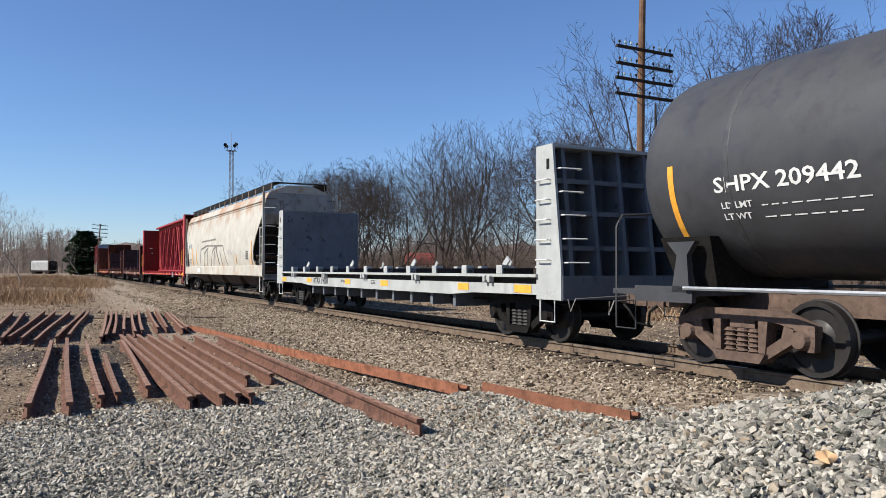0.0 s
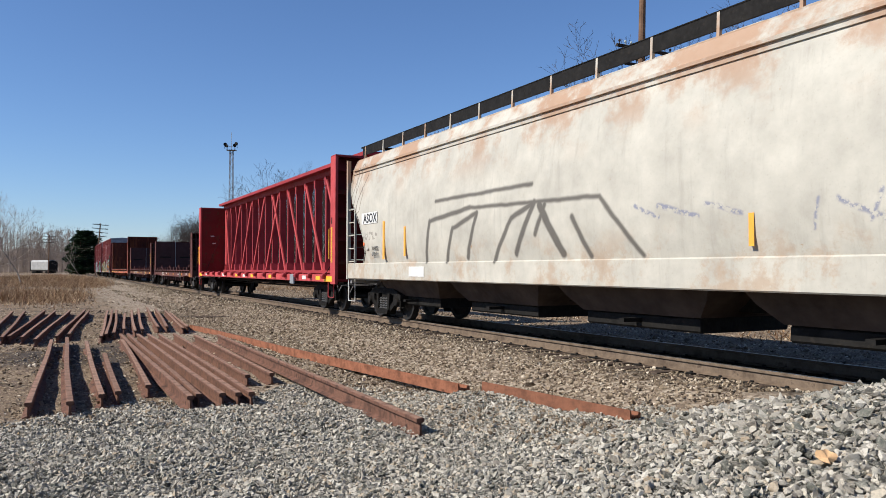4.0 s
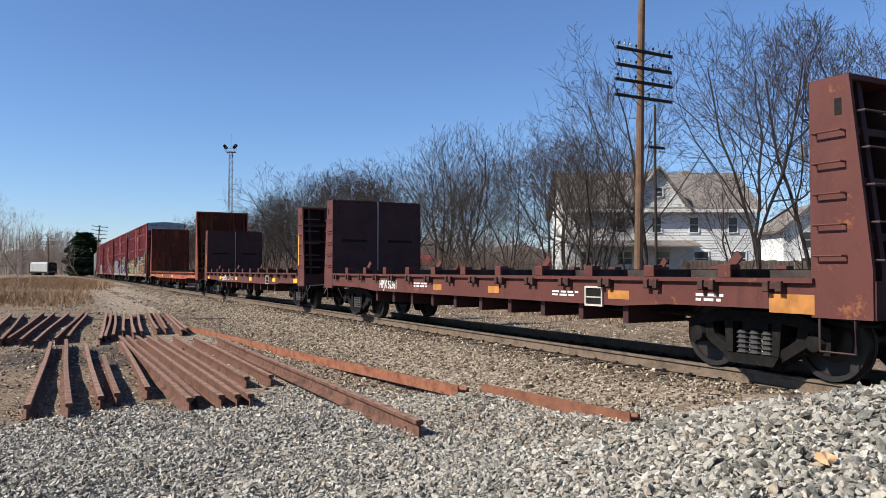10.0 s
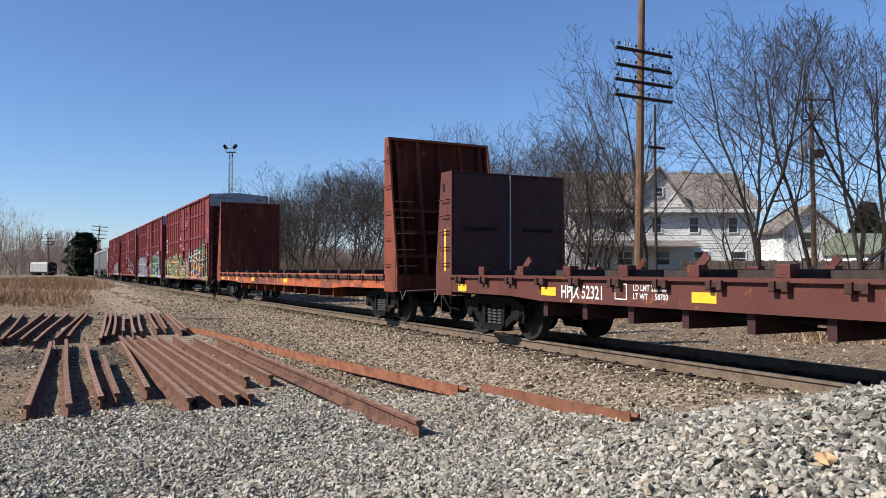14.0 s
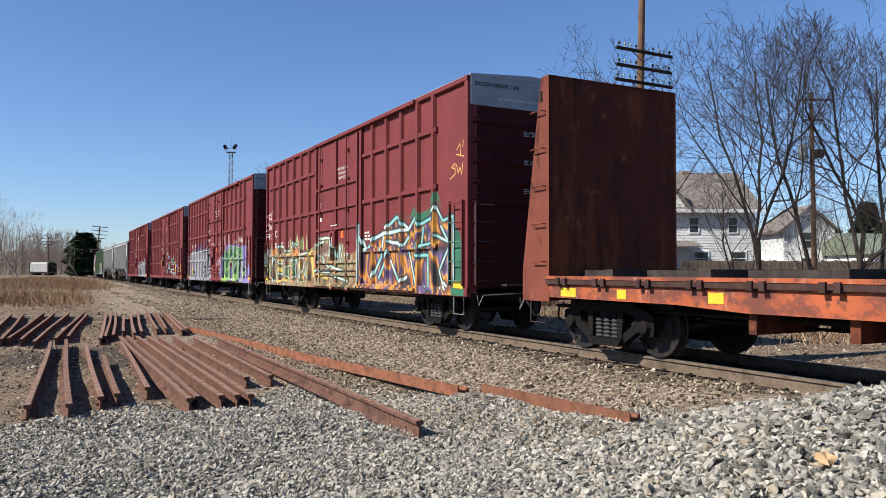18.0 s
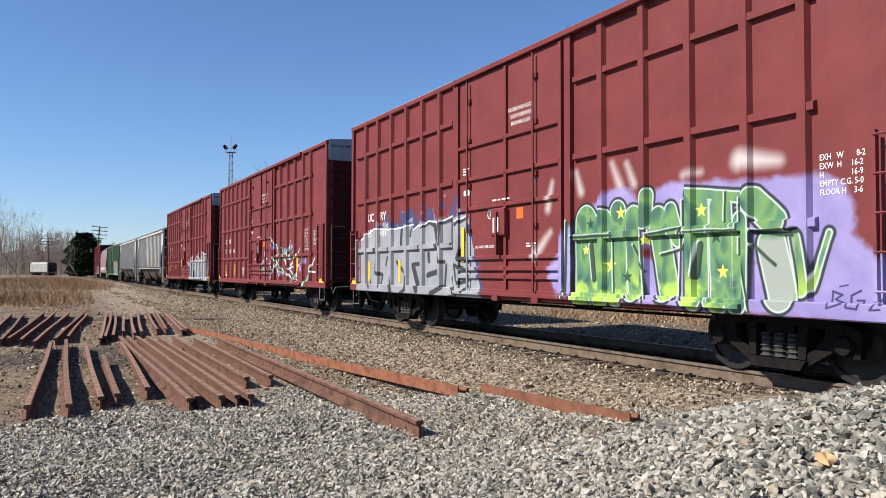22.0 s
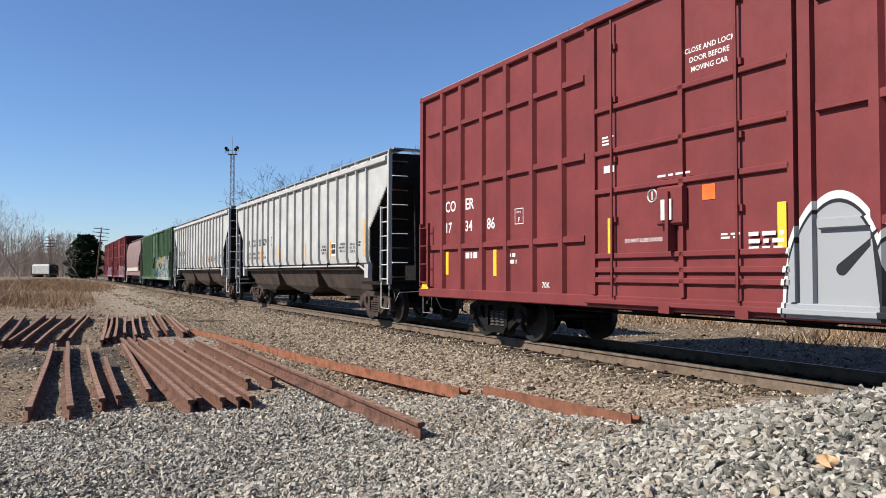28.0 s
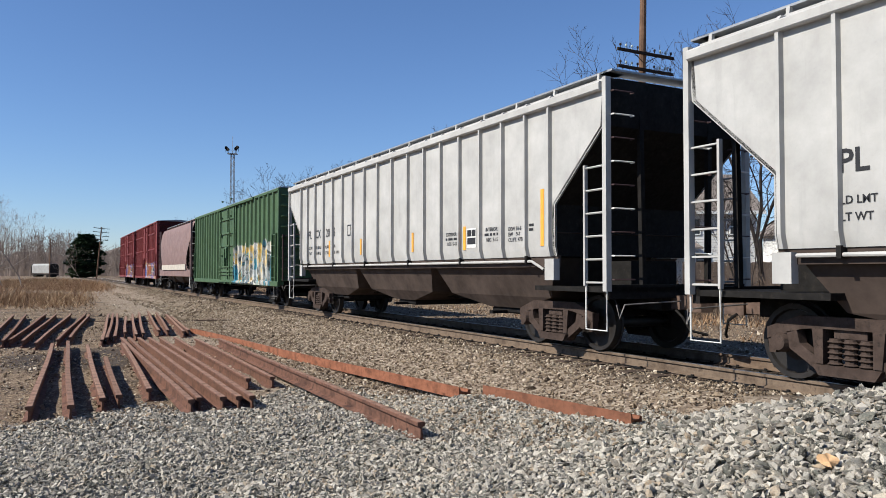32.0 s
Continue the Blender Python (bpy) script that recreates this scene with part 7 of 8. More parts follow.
        for i, line in enumerate(("CLOSE AND LOCK", "DOOR BEFORE", "MOVING CAR")):
            lettering(line, 0.10, LETTER_WHITE, car, 0.43, 4.22 - i * 0.13, yd, align="CENTER")
        part("notice_card", Mesh().box(-0.32, -0.12, -O - 0.115, -O - 0.095, 2.02, 2.3), LETTER_WHITE, car)
        part("orange_card", Mesh().box(0.30, 0.52, yd - 0.004, yd, 2.25, 2.45), TAG_ORANGE, car)
        bars(3, 0.26, 0.03, LETTER_WHITE, car, -1.70, 3.35, yd)
        part("white_card", Mesh().box(-1.66, -1.42, yd - 0.004, yd, 2.82, 2.93), LETTER_WHITE, car)
        ring = [(0.09 * math.cos(k * 0.5236), 0.09 * math.sin(k * 0.5236)) for k in range(13)]
        part("round_mark", Mesh().tube([(-0.62 + a, yd - 0.002, 2.39 + b) for a, b in ring], 0.012, 4).box(-0.63, -0.61, yd - 0.004, yd, 2.33, 2.45), LETTER_WHITE, car, "white painted ring mark")
        bars(1, 0.6, 0.03, LETTER_WHITE, car, -0.45, 2.62, yd - 0.06)
        bars(2, 0.3, 0.025, LETTER_WHITE, car, 0.6, 1.78, yd)
        lettering("DO NOT LUBE DOORS", 0.075, LETTER_WHITE, car, -1.2, 1.75, yd)
        lettering("EXCESS HEIGHT CAR", 0.115, LETTER_BLACK, car, -1.38, eave - 0.22, hf + 0.026, "end")
        bars(1, 0.4, 0.07, LETTER_BLACK, car, 0.9, eave - 0.25, hf + 0.03, face="end")
        bars(1, 2.0, 0.018, LETTER_WHITE, car, -0.8, eave - 0.46, hf + 0.03, face="end")
        for z in (4.2, 3.6, 3.0):
            bars(3, 0.9, 0.022, LETTER_DULL, car, -0.2, z, hf + 0.034, face="end")
        strip(hf - 0.35, 1.02, 0.42, 0.14, REFLECT_YELLOW, car, -1.556)
        strip(-hb + 0.3, 1.02, 0.36, 0.14, REFLECT_YELLOW, car, -1.556)
    return car


DATA = [("text", "EXH   17-0\nEXW  10-6\nEW     9-7\nIL     50-6\nIW      9-6\nIH     13-1\nCU.FT. 6276", 0.105, 5.42, 2.62)]
boxcar(130.6, 146.2, BOX_PAINT[0], "maroon steel boxcar with orange and teal graffiti along the side", texts=[
    ("text", "IC", 0.32, -7.0, 2.55), ("text", "21", 0.27, -7.0, 2.15), ("text", "02", 0.27, -6.15, 2.15), ("text", "3", 0.27, -5.25, 2.15), ("bars", 3, 0.4, 0.05, 2.0, 2.3)])
boxcar(148.6, 164.2, BOX_PAINT[1], "maroon steel boxcar with silver, green and purple graffiti", texts=[("text", "EXH   W       8-2\nEXW  H     16-2\nH               16-9\nEMPTY C.G. 5-0\nFLOOR H    3-6", 0.095, 6.32, 2.53)] + [
    ("text", "UC", 0.30, -7.0, 2.60), ("text", "RY", 0.30, -6.15, 2.60), ("text", "15", 0.27, -7.0, 2.20), ("text", "081", 0.27, -6.15, 2.20), ("strip", -6.9, 1.3, 0.5), ("strip", -4.95, 1.3, 0.55), ("strip", -1.66, 1.85, 0.7, -1.545)])
boxcar(166.53, 182.25, BOX_PAINT[2], "maroon steel boxcar with spiky white and mint graffiti", texts=DATA + [
    ("text", "CO", 0.30, -7.0, 2.55), ("text", "ER", 0.30, -6.15, 2.55), ("text", "17", 0.27, -7.0, 2.12), ("text", "33", 0.27, -6.15, 2.12), ("text", "65", 0.27, -5.3, 2.12), ("bars", 2, 0.5, 0.08, -6.9, 1.2),
    ("strip", -6.85, 1.35, 0.5), ("strip", -4.95, 1.35, 0.5), ("strip", -1.60, 1.8, 0.55, -1.545), ("strip", 4.6, 1.55, 0.5), ("strip", 6.72, 1.50, 0.5), ("strip", 6.83, 1.50, 0.5), ("text", "EXH   W       8-2\nEXW  H      8-0\nEW    H    16-0\nEMPTY C.G. 6-0\nFLOOR H    3-6", 0.095, 6.38, 2.53), ("bars", 4, 0.5, 0.05, -3.45, 1.4)])
boxcar(184.7, 200.4, BOX_PAINT[3], "maroon steel boxcar with rounded silver graffiti letters", texts=[
    ("text", "CO", 0.32, -7.0, 2.60), ("text", "ER", 0.32, -6.12, 2.60), ("text", "17", 0.30, -7.0, 2.16), ("text", "34", 0.30, -6.12, 2.16), ("text", "86", 0.30, -5.25, 2.16), ("bars", 1, 0.5, 0.12, -6.1, 1.6), ("bars", 2, 0.4, 0.07, -4.6, 1.6),
    ("strip", -6.9, 1.52, 0.5), ("strip", -4.95, 1.5, 0.5), ("strip", -1.49, 1.83, 0.6, -1.545), ("strip", 1.52, 1.83, 0.6, -1.545), ("bars", 3, 0.5, 0.05, 1.05, 1.75, -1.55), ("text", "70K", 0.14, -3.4, 1.05)])
ring = Mesh()
for bx in ((-4.25, -3.97, 2.19, 2.205), (-4.25, -3.97, 2.465, 2.48), (-4.25, -4.235, 2.205, 2.465), (-3.985, -3.97, 2.205, 2.465)):
    ring.box(bx[0], bx[1], -1.466, -1.461, bx[2], bx[3])
part("plate_mark_frame", ring, LETTER_WHITE, TRAIN[-1][0], "white painted square outline")
lettering("PLATE", 0.055, LETTER_WHITE, TRAIN[-1][0], -4.20, 2.39, -1.464)
lettering("F", 0.12, LETTER_WHITE, TRAIN[-1][0], -4.14, 2.23, -1.464)


# ---- bulkhead flat cars ----


def flatcar(name, near_end, far_end, label, paint, side, end_paint, face_paint, top=3.42, deck=1.22, low=0.79, rise_step=1.35, inner=0.54, pockets=STAKE_STEEL, tilt=0.28, strips=(), stake_rack=True, truck_look="dark", sill_drop=0.0):
    car, h = new_car(name, near_end, far_end, label, "flatcar", 1.85, truck_look)
    W = 1.45
    xi = h - inner - 0.15
    part("deck", Mesh().box(-xi, xi, -W + 0.03, W - 0.03, deck - 0.08, deck - 0.02), SKID_WOOD, car)
    for sg in (-1, 1):
        # fish-belly side sill
        y0, y1 = sorted((sg * W, sg * (W - 0.07)))
        part("side_sill", Mesh().prism([(-h + 0.1, low + 0.08), (-h * 0.66, low + 0.06), (-h * 0.55, low), (h * 0.55, low), (h * 0.66, low + 0.06), (h - 0.1, low + 0.08), (h - 0.1, deck - sill_drop), (-h + 0.1, deck - sill_drop)], y0, y1, "y"), side, car)
        if sill_drop:
            # Black band holds the shade of a recess deeper than the one modelled.
            part("sill_recess_shade", Mesh().box(-xi, xi, min(sg * (W - 0.09), sg * (W - 0.13)), max(sg * (W - 0.09), sg * (W - 0.13)), deck - sill_drop - 0.02, deck - 0.05), BLACK_STEEL_AND_SHADE, car)
        part("sill_flange", Mesh().box(-xi, xi, min(sg * (W - 0.02), sg * (W + 0.06)), max(sg * (W - 0.02), sg * (W + 0.06)), deck - 0.05, deck + 0.005), side, car)
        if not stake_rack:
            part("upper_sill", Mesh().box(-xi, xi, min(sg * (W - 0.02), sg * (W + 0.05)), max(sg * (W - 0.02), sg * (W + 0.05)), deck - 0.13, deck - 0.052), STAKE_STEEL, car, "dark grimy upper sill")
        n = int(2 * xi / (0.95 if not sill_drop else 3.1))
        for i in range(n):
            x = -xi + (i + 0.5) * 2 * xi / n
            yy = sorted((sg * W, sg * (W + 0.10)))
            part("stake_pocket", Mesh().box(x - 0.13, x - 0.05, yy[0], yy[1], deck - 0.16, deck - 0.03, 0.012).box(x + 0.05, x + 0.13, yy[0], yy[1], deck - 0.16, deck - 0.03, 0.012).box(x - 0.05, x + 0.05, yy[0] + (0.03 if sg < 0 else 0), yy[1] - (0.03 if sg > 0 else 0), deck - 0.12, deck - 0.05), pockets, car)
    # raised bearers across the deck
    rng = random.Random(int(near_end))
    n = int((2 * xi - 0.6) / rise_step)
    for i in range(n):
        x = -xi + 0.6 + (i + 0.5) * (2 * xi - 1.2) / n
        part("deck_bearer", Mesh().box(x - 0.10, x + 0.10, -W + 0.02, W - 0.02, deck - 0.02, deck + 0.11, 0.01), SKID_WOOD, car)
        if stake_rack:
            for sg in (-1, 1):
                yy = sorted((sg * (W - 0.16), sg * (W + 0.01)))
                bk = part("bearer_bracket", Mesh().box(x - 0.1, x + 0.1, yy[0], yy[1], deck, deck + 0.17, 0.012).box(x - 0.05, x + 0.05, yy[0] - 0.004 if sg < 0 else yy[0], yy[1] if sg < 0 else yy[1] + 0.004, deck + 0.05, deck + 0.12), side, car)
                if i % 3 == 1:
                    part("tie_lever", Mesh().bar((x, sg * (W - 0.1), deck + 0.15), (x + 0.14, sg * (W - 0.12), deck + 0.30), 0.12, 0.03), side, bk)
    part("deck_rail", Mesh().box(-xi, xi, -0.75, -0.55, deck - 0.02, deck + 0.10).box(-xi, xi, 0.55, 0.75, deck - 0.02, deck + 0.10), SKID_WOOD, car)
    # bulkheads
    for sg in (-1, 1):
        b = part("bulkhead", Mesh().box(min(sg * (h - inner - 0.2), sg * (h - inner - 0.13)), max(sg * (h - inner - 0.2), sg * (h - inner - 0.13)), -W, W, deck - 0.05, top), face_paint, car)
        xa = sg * (h - inner - 0.2)
        if top < 4:
            part("face_seam", Mesh().box(min(xa, xa - sg * 0.02), max(xa, xa - sg * 0.02), -0.014, 0.014, deck, top - 0.02), STEEL_GREY if side is not GREY_PAINT else face_paint, b)
            for y in (-0.75, 0.75) if face_paint is not GREY_SHADED else ():
                part("face_slot", Mesh().box(min(xa, xa - sg * 0.012), max(xa, xa - sg * 0.012), y - 0.4, y + 0.4, deck + 0.95, deck + 1.03), BLACK_STEEL_AND_SHADE, b)
        for s2 in (-1, 1):
            yy = sorted((s2 * W, s2 * (W - 0.04)))
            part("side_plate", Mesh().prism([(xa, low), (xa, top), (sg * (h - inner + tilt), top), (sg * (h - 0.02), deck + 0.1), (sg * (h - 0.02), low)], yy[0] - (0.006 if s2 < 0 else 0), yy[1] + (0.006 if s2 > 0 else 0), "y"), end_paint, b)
            xg = sg * (h - inner + tilt * 0.55)
            part("hand_hole", Mesh().prism([(xg - 0.04, top - 0.42), (xg + 0.04, top - 0.42), (xg + 0.04, top - 0.24), (xg - 0.04, top - 0.24)], s2 * W - 0.012, s2 * W + 0.012, "y"), BLACK_STEEL_AND_SHADE, b)
            for i in range(5):
                z = deck + 0.25 + i * (top - deck - 0.85) / 4
                xm = sg * (h - inner + 0.06)
                grab(b, (xm - 0.17, s2 * W, z), (xm + 0.17, s2 * W, z), (0, s2 * 0.09, 0), GRAB_WHITE if side is GREY_PAINT else end_paint)
            stirrup(car, sg * (h - 0.45), s2 * (W - 0.02), 0.42, low + 0.05, GRAB_WHITE if side is GREY_PAINT else GRAB_DARK)
        for y in (-1.2, -0.62, 0.0, 0.62, 1.2):
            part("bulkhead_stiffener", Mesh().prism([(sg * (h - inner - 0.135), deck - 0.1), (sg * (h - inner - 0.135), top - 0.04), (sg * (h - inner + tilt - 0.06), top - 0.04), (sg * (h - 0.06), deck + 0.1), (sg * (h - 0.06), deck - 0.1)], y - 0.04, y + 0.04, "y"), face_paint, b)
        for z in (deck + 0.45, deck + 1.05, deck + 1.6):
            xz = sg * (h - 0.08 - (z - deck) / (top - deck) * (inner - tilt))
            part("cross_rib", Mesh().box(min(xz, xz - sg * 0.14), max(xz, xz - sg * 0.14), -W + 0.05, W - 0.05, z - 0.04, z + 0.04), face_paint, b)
        part("top_rail", Mesh().box(min(xa, sg * (h - inner + tilt)), max(xa, sg * (h - inner + tilt)), -W, W, top - 0.05, top + 0.01), end_paint, b)
        for z in (deck + 0.2, deck + 0.6, deck + 1.0, deck + 1.4, deck + 1.8):
            if z < top - 0.2:
                xz = sg * (h + 0.03 - (z - deck) / (top - deck) * (inner - tilt))
                grab(b, (xz - sg * 0.06, -W + 0.08, z), (xz - sg * 0.06, -W + 0.52, z), (sg * 0.1, 0, 0), GRAB_WHITE if side is GREY_PAINT else GRAB_DARK)
        part("end_sill", Mesh().box(min(sg * (h - 0.35), sg * h), max(sg * (h - 0.35), sg * h), -W + 0.02, W - 0.02, low, deck - 0.02), face_paint, car)
    underframe(car, h - 0.1, 0.72)
    for sg in (-1, 1):
        for i in range(10):
            x = -h * 0.55 + i * h * 1.1 / 9
            part("cross_bearer", Mesh().box(x - 0.06, x + 0.06, min(sg * 0.2, sg * (W - 0.1)), max(sg * 0.2, sg * (W - 0.1)), low - 0.26, deck - 0.1), face_paint, car)
    for x, w, mat in strips:
        strip(x, low + 0.17, w, 0.14, mat, car, -W - 0.004)
    return car, h, W


def card_board(car, x, z, W):
    """A dark route-card board in a pale frame."""
    f = part("card_holder", Mesh().box(x, x + 0.43, -W - 0.03, -W - 0.004, z, z + 0.03).box(x, x + 0.43, -W - 0.03, -W - 0.004, z + 0.28, z + 0.31).box(x, x + 0.03, -W - 0.03, -W - 0.004, z + 0.03, z + 0.28).box(x + 0.40, x + 0.43, -W - 0.03, -W - 0.004, z + 0.03, z + 0.28).box(x + 0.03, x + 0.40, -W - 0.028, -W - 0.018, z + 0.13, z + 0.15), DULL_CREAM, car, "pale framed card holder")
    part("card_board", Mesh().box(x + 0.03, x + 0.40, -W - 0.018, -W - 0.005, z + 0.03, z + 0.28), BLACK_STEEL_AND_SHADE, f)


OXSTRIPS = [(7.87, 0.45, REFLECT_YELLOW), (5.11, 0.42, REFLECT_YELLOW), (1.43, 0.42, REFLECT_YELLOW), (-1.2, 0.42, REFLECT_YELLOW), (-4.65, 0.42, REFLECT_YELLOW), (-7.67, 0.35, REFLECT_YELLOW)]
car, h, W = flatcar("bulkhead_flatcar", 3.78, 21.33, "empty grey bulkhead flatcar with orange reflector strips", GREY_PAINT, GREY_PAINT, GREY_PAINT, GREY_SHADED, top=3.44, sill_drop=0.17, strips=[(7.6, 0.55, REFLECT_ORANGE), (5.4, 0.45, REFLECT_ORANGE), (1.28, 0.46, REFLECT_ORANGE), (-1.36, 0.42, REFLECT_ORANGE), (-4.9, 0.5, REFLECT_ORANGE), (-7.8, 0.5, REFLECT_ORANGE)], pockets=GREY_PAINT)
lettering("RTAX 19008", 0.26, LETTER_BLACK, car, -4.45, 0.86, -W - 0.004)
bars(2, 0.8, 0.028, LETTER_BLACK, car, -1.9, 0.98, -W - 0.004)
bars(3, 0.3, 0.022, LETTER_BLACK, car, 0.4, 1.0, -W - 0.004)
car, h, W = flatcar("bulkhead_flatcar", 67.55, 85.05, "empty oxide brown bulkhead flatcar with worn paint", OXIDE_PAINT, OXIDE_PAINT, OXIDE_PAINT, OXIDE_SHADED, top=3.42, strips=[])
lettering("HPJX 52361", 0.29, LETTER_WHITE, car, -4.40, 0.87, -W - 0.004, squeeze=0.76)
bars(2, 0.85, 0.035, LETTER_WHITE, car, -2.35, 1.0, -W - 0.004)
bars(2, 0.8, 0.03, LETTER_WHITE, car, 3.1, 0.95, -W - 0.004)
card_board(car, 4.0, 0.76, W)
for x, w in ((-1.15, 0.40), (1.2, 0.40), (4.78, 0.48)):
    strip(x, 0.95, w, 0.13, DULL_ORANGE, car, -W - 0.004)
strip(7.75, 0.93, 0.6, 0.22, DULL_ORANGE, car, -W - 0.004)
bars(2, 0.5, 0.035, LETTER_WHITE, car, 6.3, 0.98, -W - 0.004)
car, h, W = flatcar("bulkhead_flatcar", 87.1, 104.85, "empty oxide brown bulkhead flatcar with yellow reflector strips", OXIDE_PAINT, OXIDE_PAINT, OXIDE_PAINT, OXIDE_SHADED, top=3.42, strips=OXSTRIPS)
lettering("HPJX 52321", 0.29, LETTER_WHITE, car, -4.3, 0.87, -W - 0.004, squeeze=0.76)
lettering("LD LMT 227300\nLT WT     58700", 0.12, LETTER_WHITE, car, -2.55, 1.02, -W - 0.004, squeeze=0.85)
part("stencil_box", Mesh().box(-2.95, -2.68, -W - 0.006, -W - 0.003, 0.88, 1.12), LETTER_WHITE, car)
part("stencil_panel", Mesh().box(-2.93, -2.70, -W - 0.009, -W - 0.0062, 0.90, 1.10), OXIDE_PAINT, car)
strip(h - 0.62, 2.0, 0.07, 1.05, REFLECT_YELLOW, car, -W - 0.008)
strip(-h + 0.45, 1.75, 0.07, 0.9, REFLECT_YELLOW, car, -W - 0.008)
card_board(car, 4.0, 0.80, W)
car, h, W = flatcar("long_bulkhead_flatcar", 106.9, 128.8, "empty long orange flatcar with tall rusted bulkheads", ORANGE_PAINT, ORANGE_PAINT, RUST_LIT, RUST_SHADED, top=4.66, inner=0.62, tilt=0.03, rise_step=1.9, strips=[(-9.6, 0.4, REFLECT_YELLOW), (-8.3, 0.2, REFLECT_YELLOW), (-6.5, 0.25, REFLECT_YELLOW), (-3.6, 0.45, REFLECT_YELLOW), (1.2, 0.5, REFLECT_YELLOW)], stake_rack=False)
lettering("ICG", 0.40, LETTER_BLACK, car, -3.3, 0.86, -W - 0.004)
lettering("9 7 8 6 6 5", 0.40, LETTER_BLACK, car, -1.75, 0.86, -W - 0.004)

# ---- centerbeam flat car ----


def centerbeam(near_end, far_end):
    car, h = new_car("centerbeam_flatcar", near_end, far_end, "empty red centerbeam flatcar with open truss", "flatcar", 2.05)
    low, deck, top, cap, W = 0.90, 1.13, 4.93, 4.55, 1.45
    for sg in (-1, 1):
        yy = sorted((sg * W, sg * (W - 0.10)))
        part("side_sill", Mesh().box(-h + 0.2, h - 0.2, yy[0], yy[1], low, deck, 0.015), PINK_SUNLIT, car)
        n = 30
        for i in range(n):
            x = -h + 0.9 + i * (2 * h - 1.8) / (n - 1)
            if i % 2:
                part("cable_winch", Mesh().disc((x, sg * (W + 0.05), deck - 0.05), "x", [(-0.1, 0.05), (-0.09, 0.085), (0.09, 0.085), (0.1, 0.05)], 8).box(x - 0.13, x + 0.13, yy[0] - 0.05 if sg < 0 else yy[0], yy[1] if sg < 0 else yy[1] + 0.05, deck - 0.02, deck + 0.05), RED_PAINT, car)
            else:
                strip(x, low + 0.12, 0.4, 0.12, REFLECT_YELLOW if i % 4 == 0 and i > 8 else LETTER_WHITE if i % 6 == 2 else PINK_SUNLIT, car, sg * W - 0.004 if sg < 0 else sg * W + 0.007)
        for i in range(18):
            x = -h + 1.2 + i * (2 * h - 2.4) / 17
            part("deck_riser", Mesh().box(x - 0.12, x + 0.12, min(sg * 0.2, sg * (W - 0.1)), max(sg * 0.2, sg * (W - 0.1)), deck - 0.16, deck + 0.02), RED_PAINT, car)
        for x in (h - 0.45, -h + 0.45):
            stirrup(car, x, sg * (W - 0.03), 0.45, low, PINK_SUNLIT, 0.5)
    part("deck_plate", Mesh().box(-h + 0.2, h - 0.2, -W + 0.1, W - 0.1, deck - 0.2, deck - 0.14), RED_PAINT, car)
    # the truss down the middle
    beam = part("center_beam", Mesh().prism([(-0.42, top - 0.12), (-0.42, top), (0.42, top), (0.42, top - 0.12), (0.16, top - 0.12), (0.13, top - 0.30), (-0.13, top - 0.30), (-0.16, top - 0.12)], -h + 0.3, h - 0.3, "x").box(-h + 0.3, h - 0.3, -0.22, 0.22, deck - 0.15, deck + 0.12), RED_PAINT, car, "red top chord and base of the centre truss")
    for k in range(-9, 9):
        x = 0.50 + 1.215 * k
        part("truss_post", Mesh().prism([(x - 0.055, -0.13), (x + 0.055, -0.13), (x + 0.055, 0.13), (x - 0.055, 0.13)], deck + 0.1, top - 0.28, "z").prism([(x - 0.10, top - 0.30), (x + 0.10, top - 0.30), (x + 0.055, top - 0.62), (x - 0.055, top - 0.62)], -0.165, 0.165, "y").prism([(x - 0.16, deck), (x + 0.16, deck), (x + 0.06, deck + 0.42), (x - 0.06, deck + 0.42)], -0.19, 0.19, "y"), RED_PAINT, beam)
    # braces fall outward from the middle, on the near face of the posts
    for d in (-1, 1):
        for i in range(4):
            xt = -0.07 + d * (-0.46 + 2.43 * i)
            part("truss_diagonal", Mesh().bar((xt, -0.16, top - 0.45), (xt + d * 2.03, -0.16, deck + 0.12), 0.12, 0.05), PINK_SUNLIT, beam)
        part("truss_diagonal", Mesh().bar((d * (h - 1.0), -0.16, top - 0.75), (d * (h - 1.95), -0.16, deck + 0.12), 0.12, 0.05), PINK_SUNLIT, beam)
    # end bulkheads
    for sg in (-1, 1):
        xi, xo = sg * (h - 0.42), sg * h
        b = part("bulkhead", Mesh().box(min(xi, xi + sg * 0.05), max(xi, xi + sg * 0.05), -W, W, low, cap + 0.1), RED_SHADED, car)
        for s2 in (-1, 1):
            yy = sorted((s2 * W, s2 * (W - 0.08)))
            part("bulkhead_edge", Mesh().box(min(xi - sg * 0.02, xo), max(xi - sg * 0.02, xo), yy[0] - (0.005 if s2 < 0 else 0), yy[1] + (0.005 if s2 > 0 else 0), low - 0.05, cap + 0.12), PINK_SUNLIT, b)
            strip_m = Mesh().box(min(xi + sg * 0.05, xi + sg * 0.16), max(xi + sg * 0.05, xi + sg * 0.16), s2 * (W + 0.008) - 0.003, s2 * (W + 0.008) + 0.003, 1.5, 2.55)
            part("reflective_strip", strip_m, REFLECT_YELLOW, b)
            part("hand_hole", Mesh().box(min(xi + sg * 0.07, xi + sg * 0.15), max(xi + sg * 0.07, xi + sg * 0.15), s2 * (W + 0.008) - 0.003, s2 * (W + 0.008) + 0.003, 2.65, 2.85), BLACK_STEEL_AND_SHADE, b)
            grab(b, (xi + sg * 0.1, s2 * W, 1.6), (xi + sg * 0.1, s2 * W, 2.5), (0, s2 * 0.09, 0), REFLECT_YELLOW)
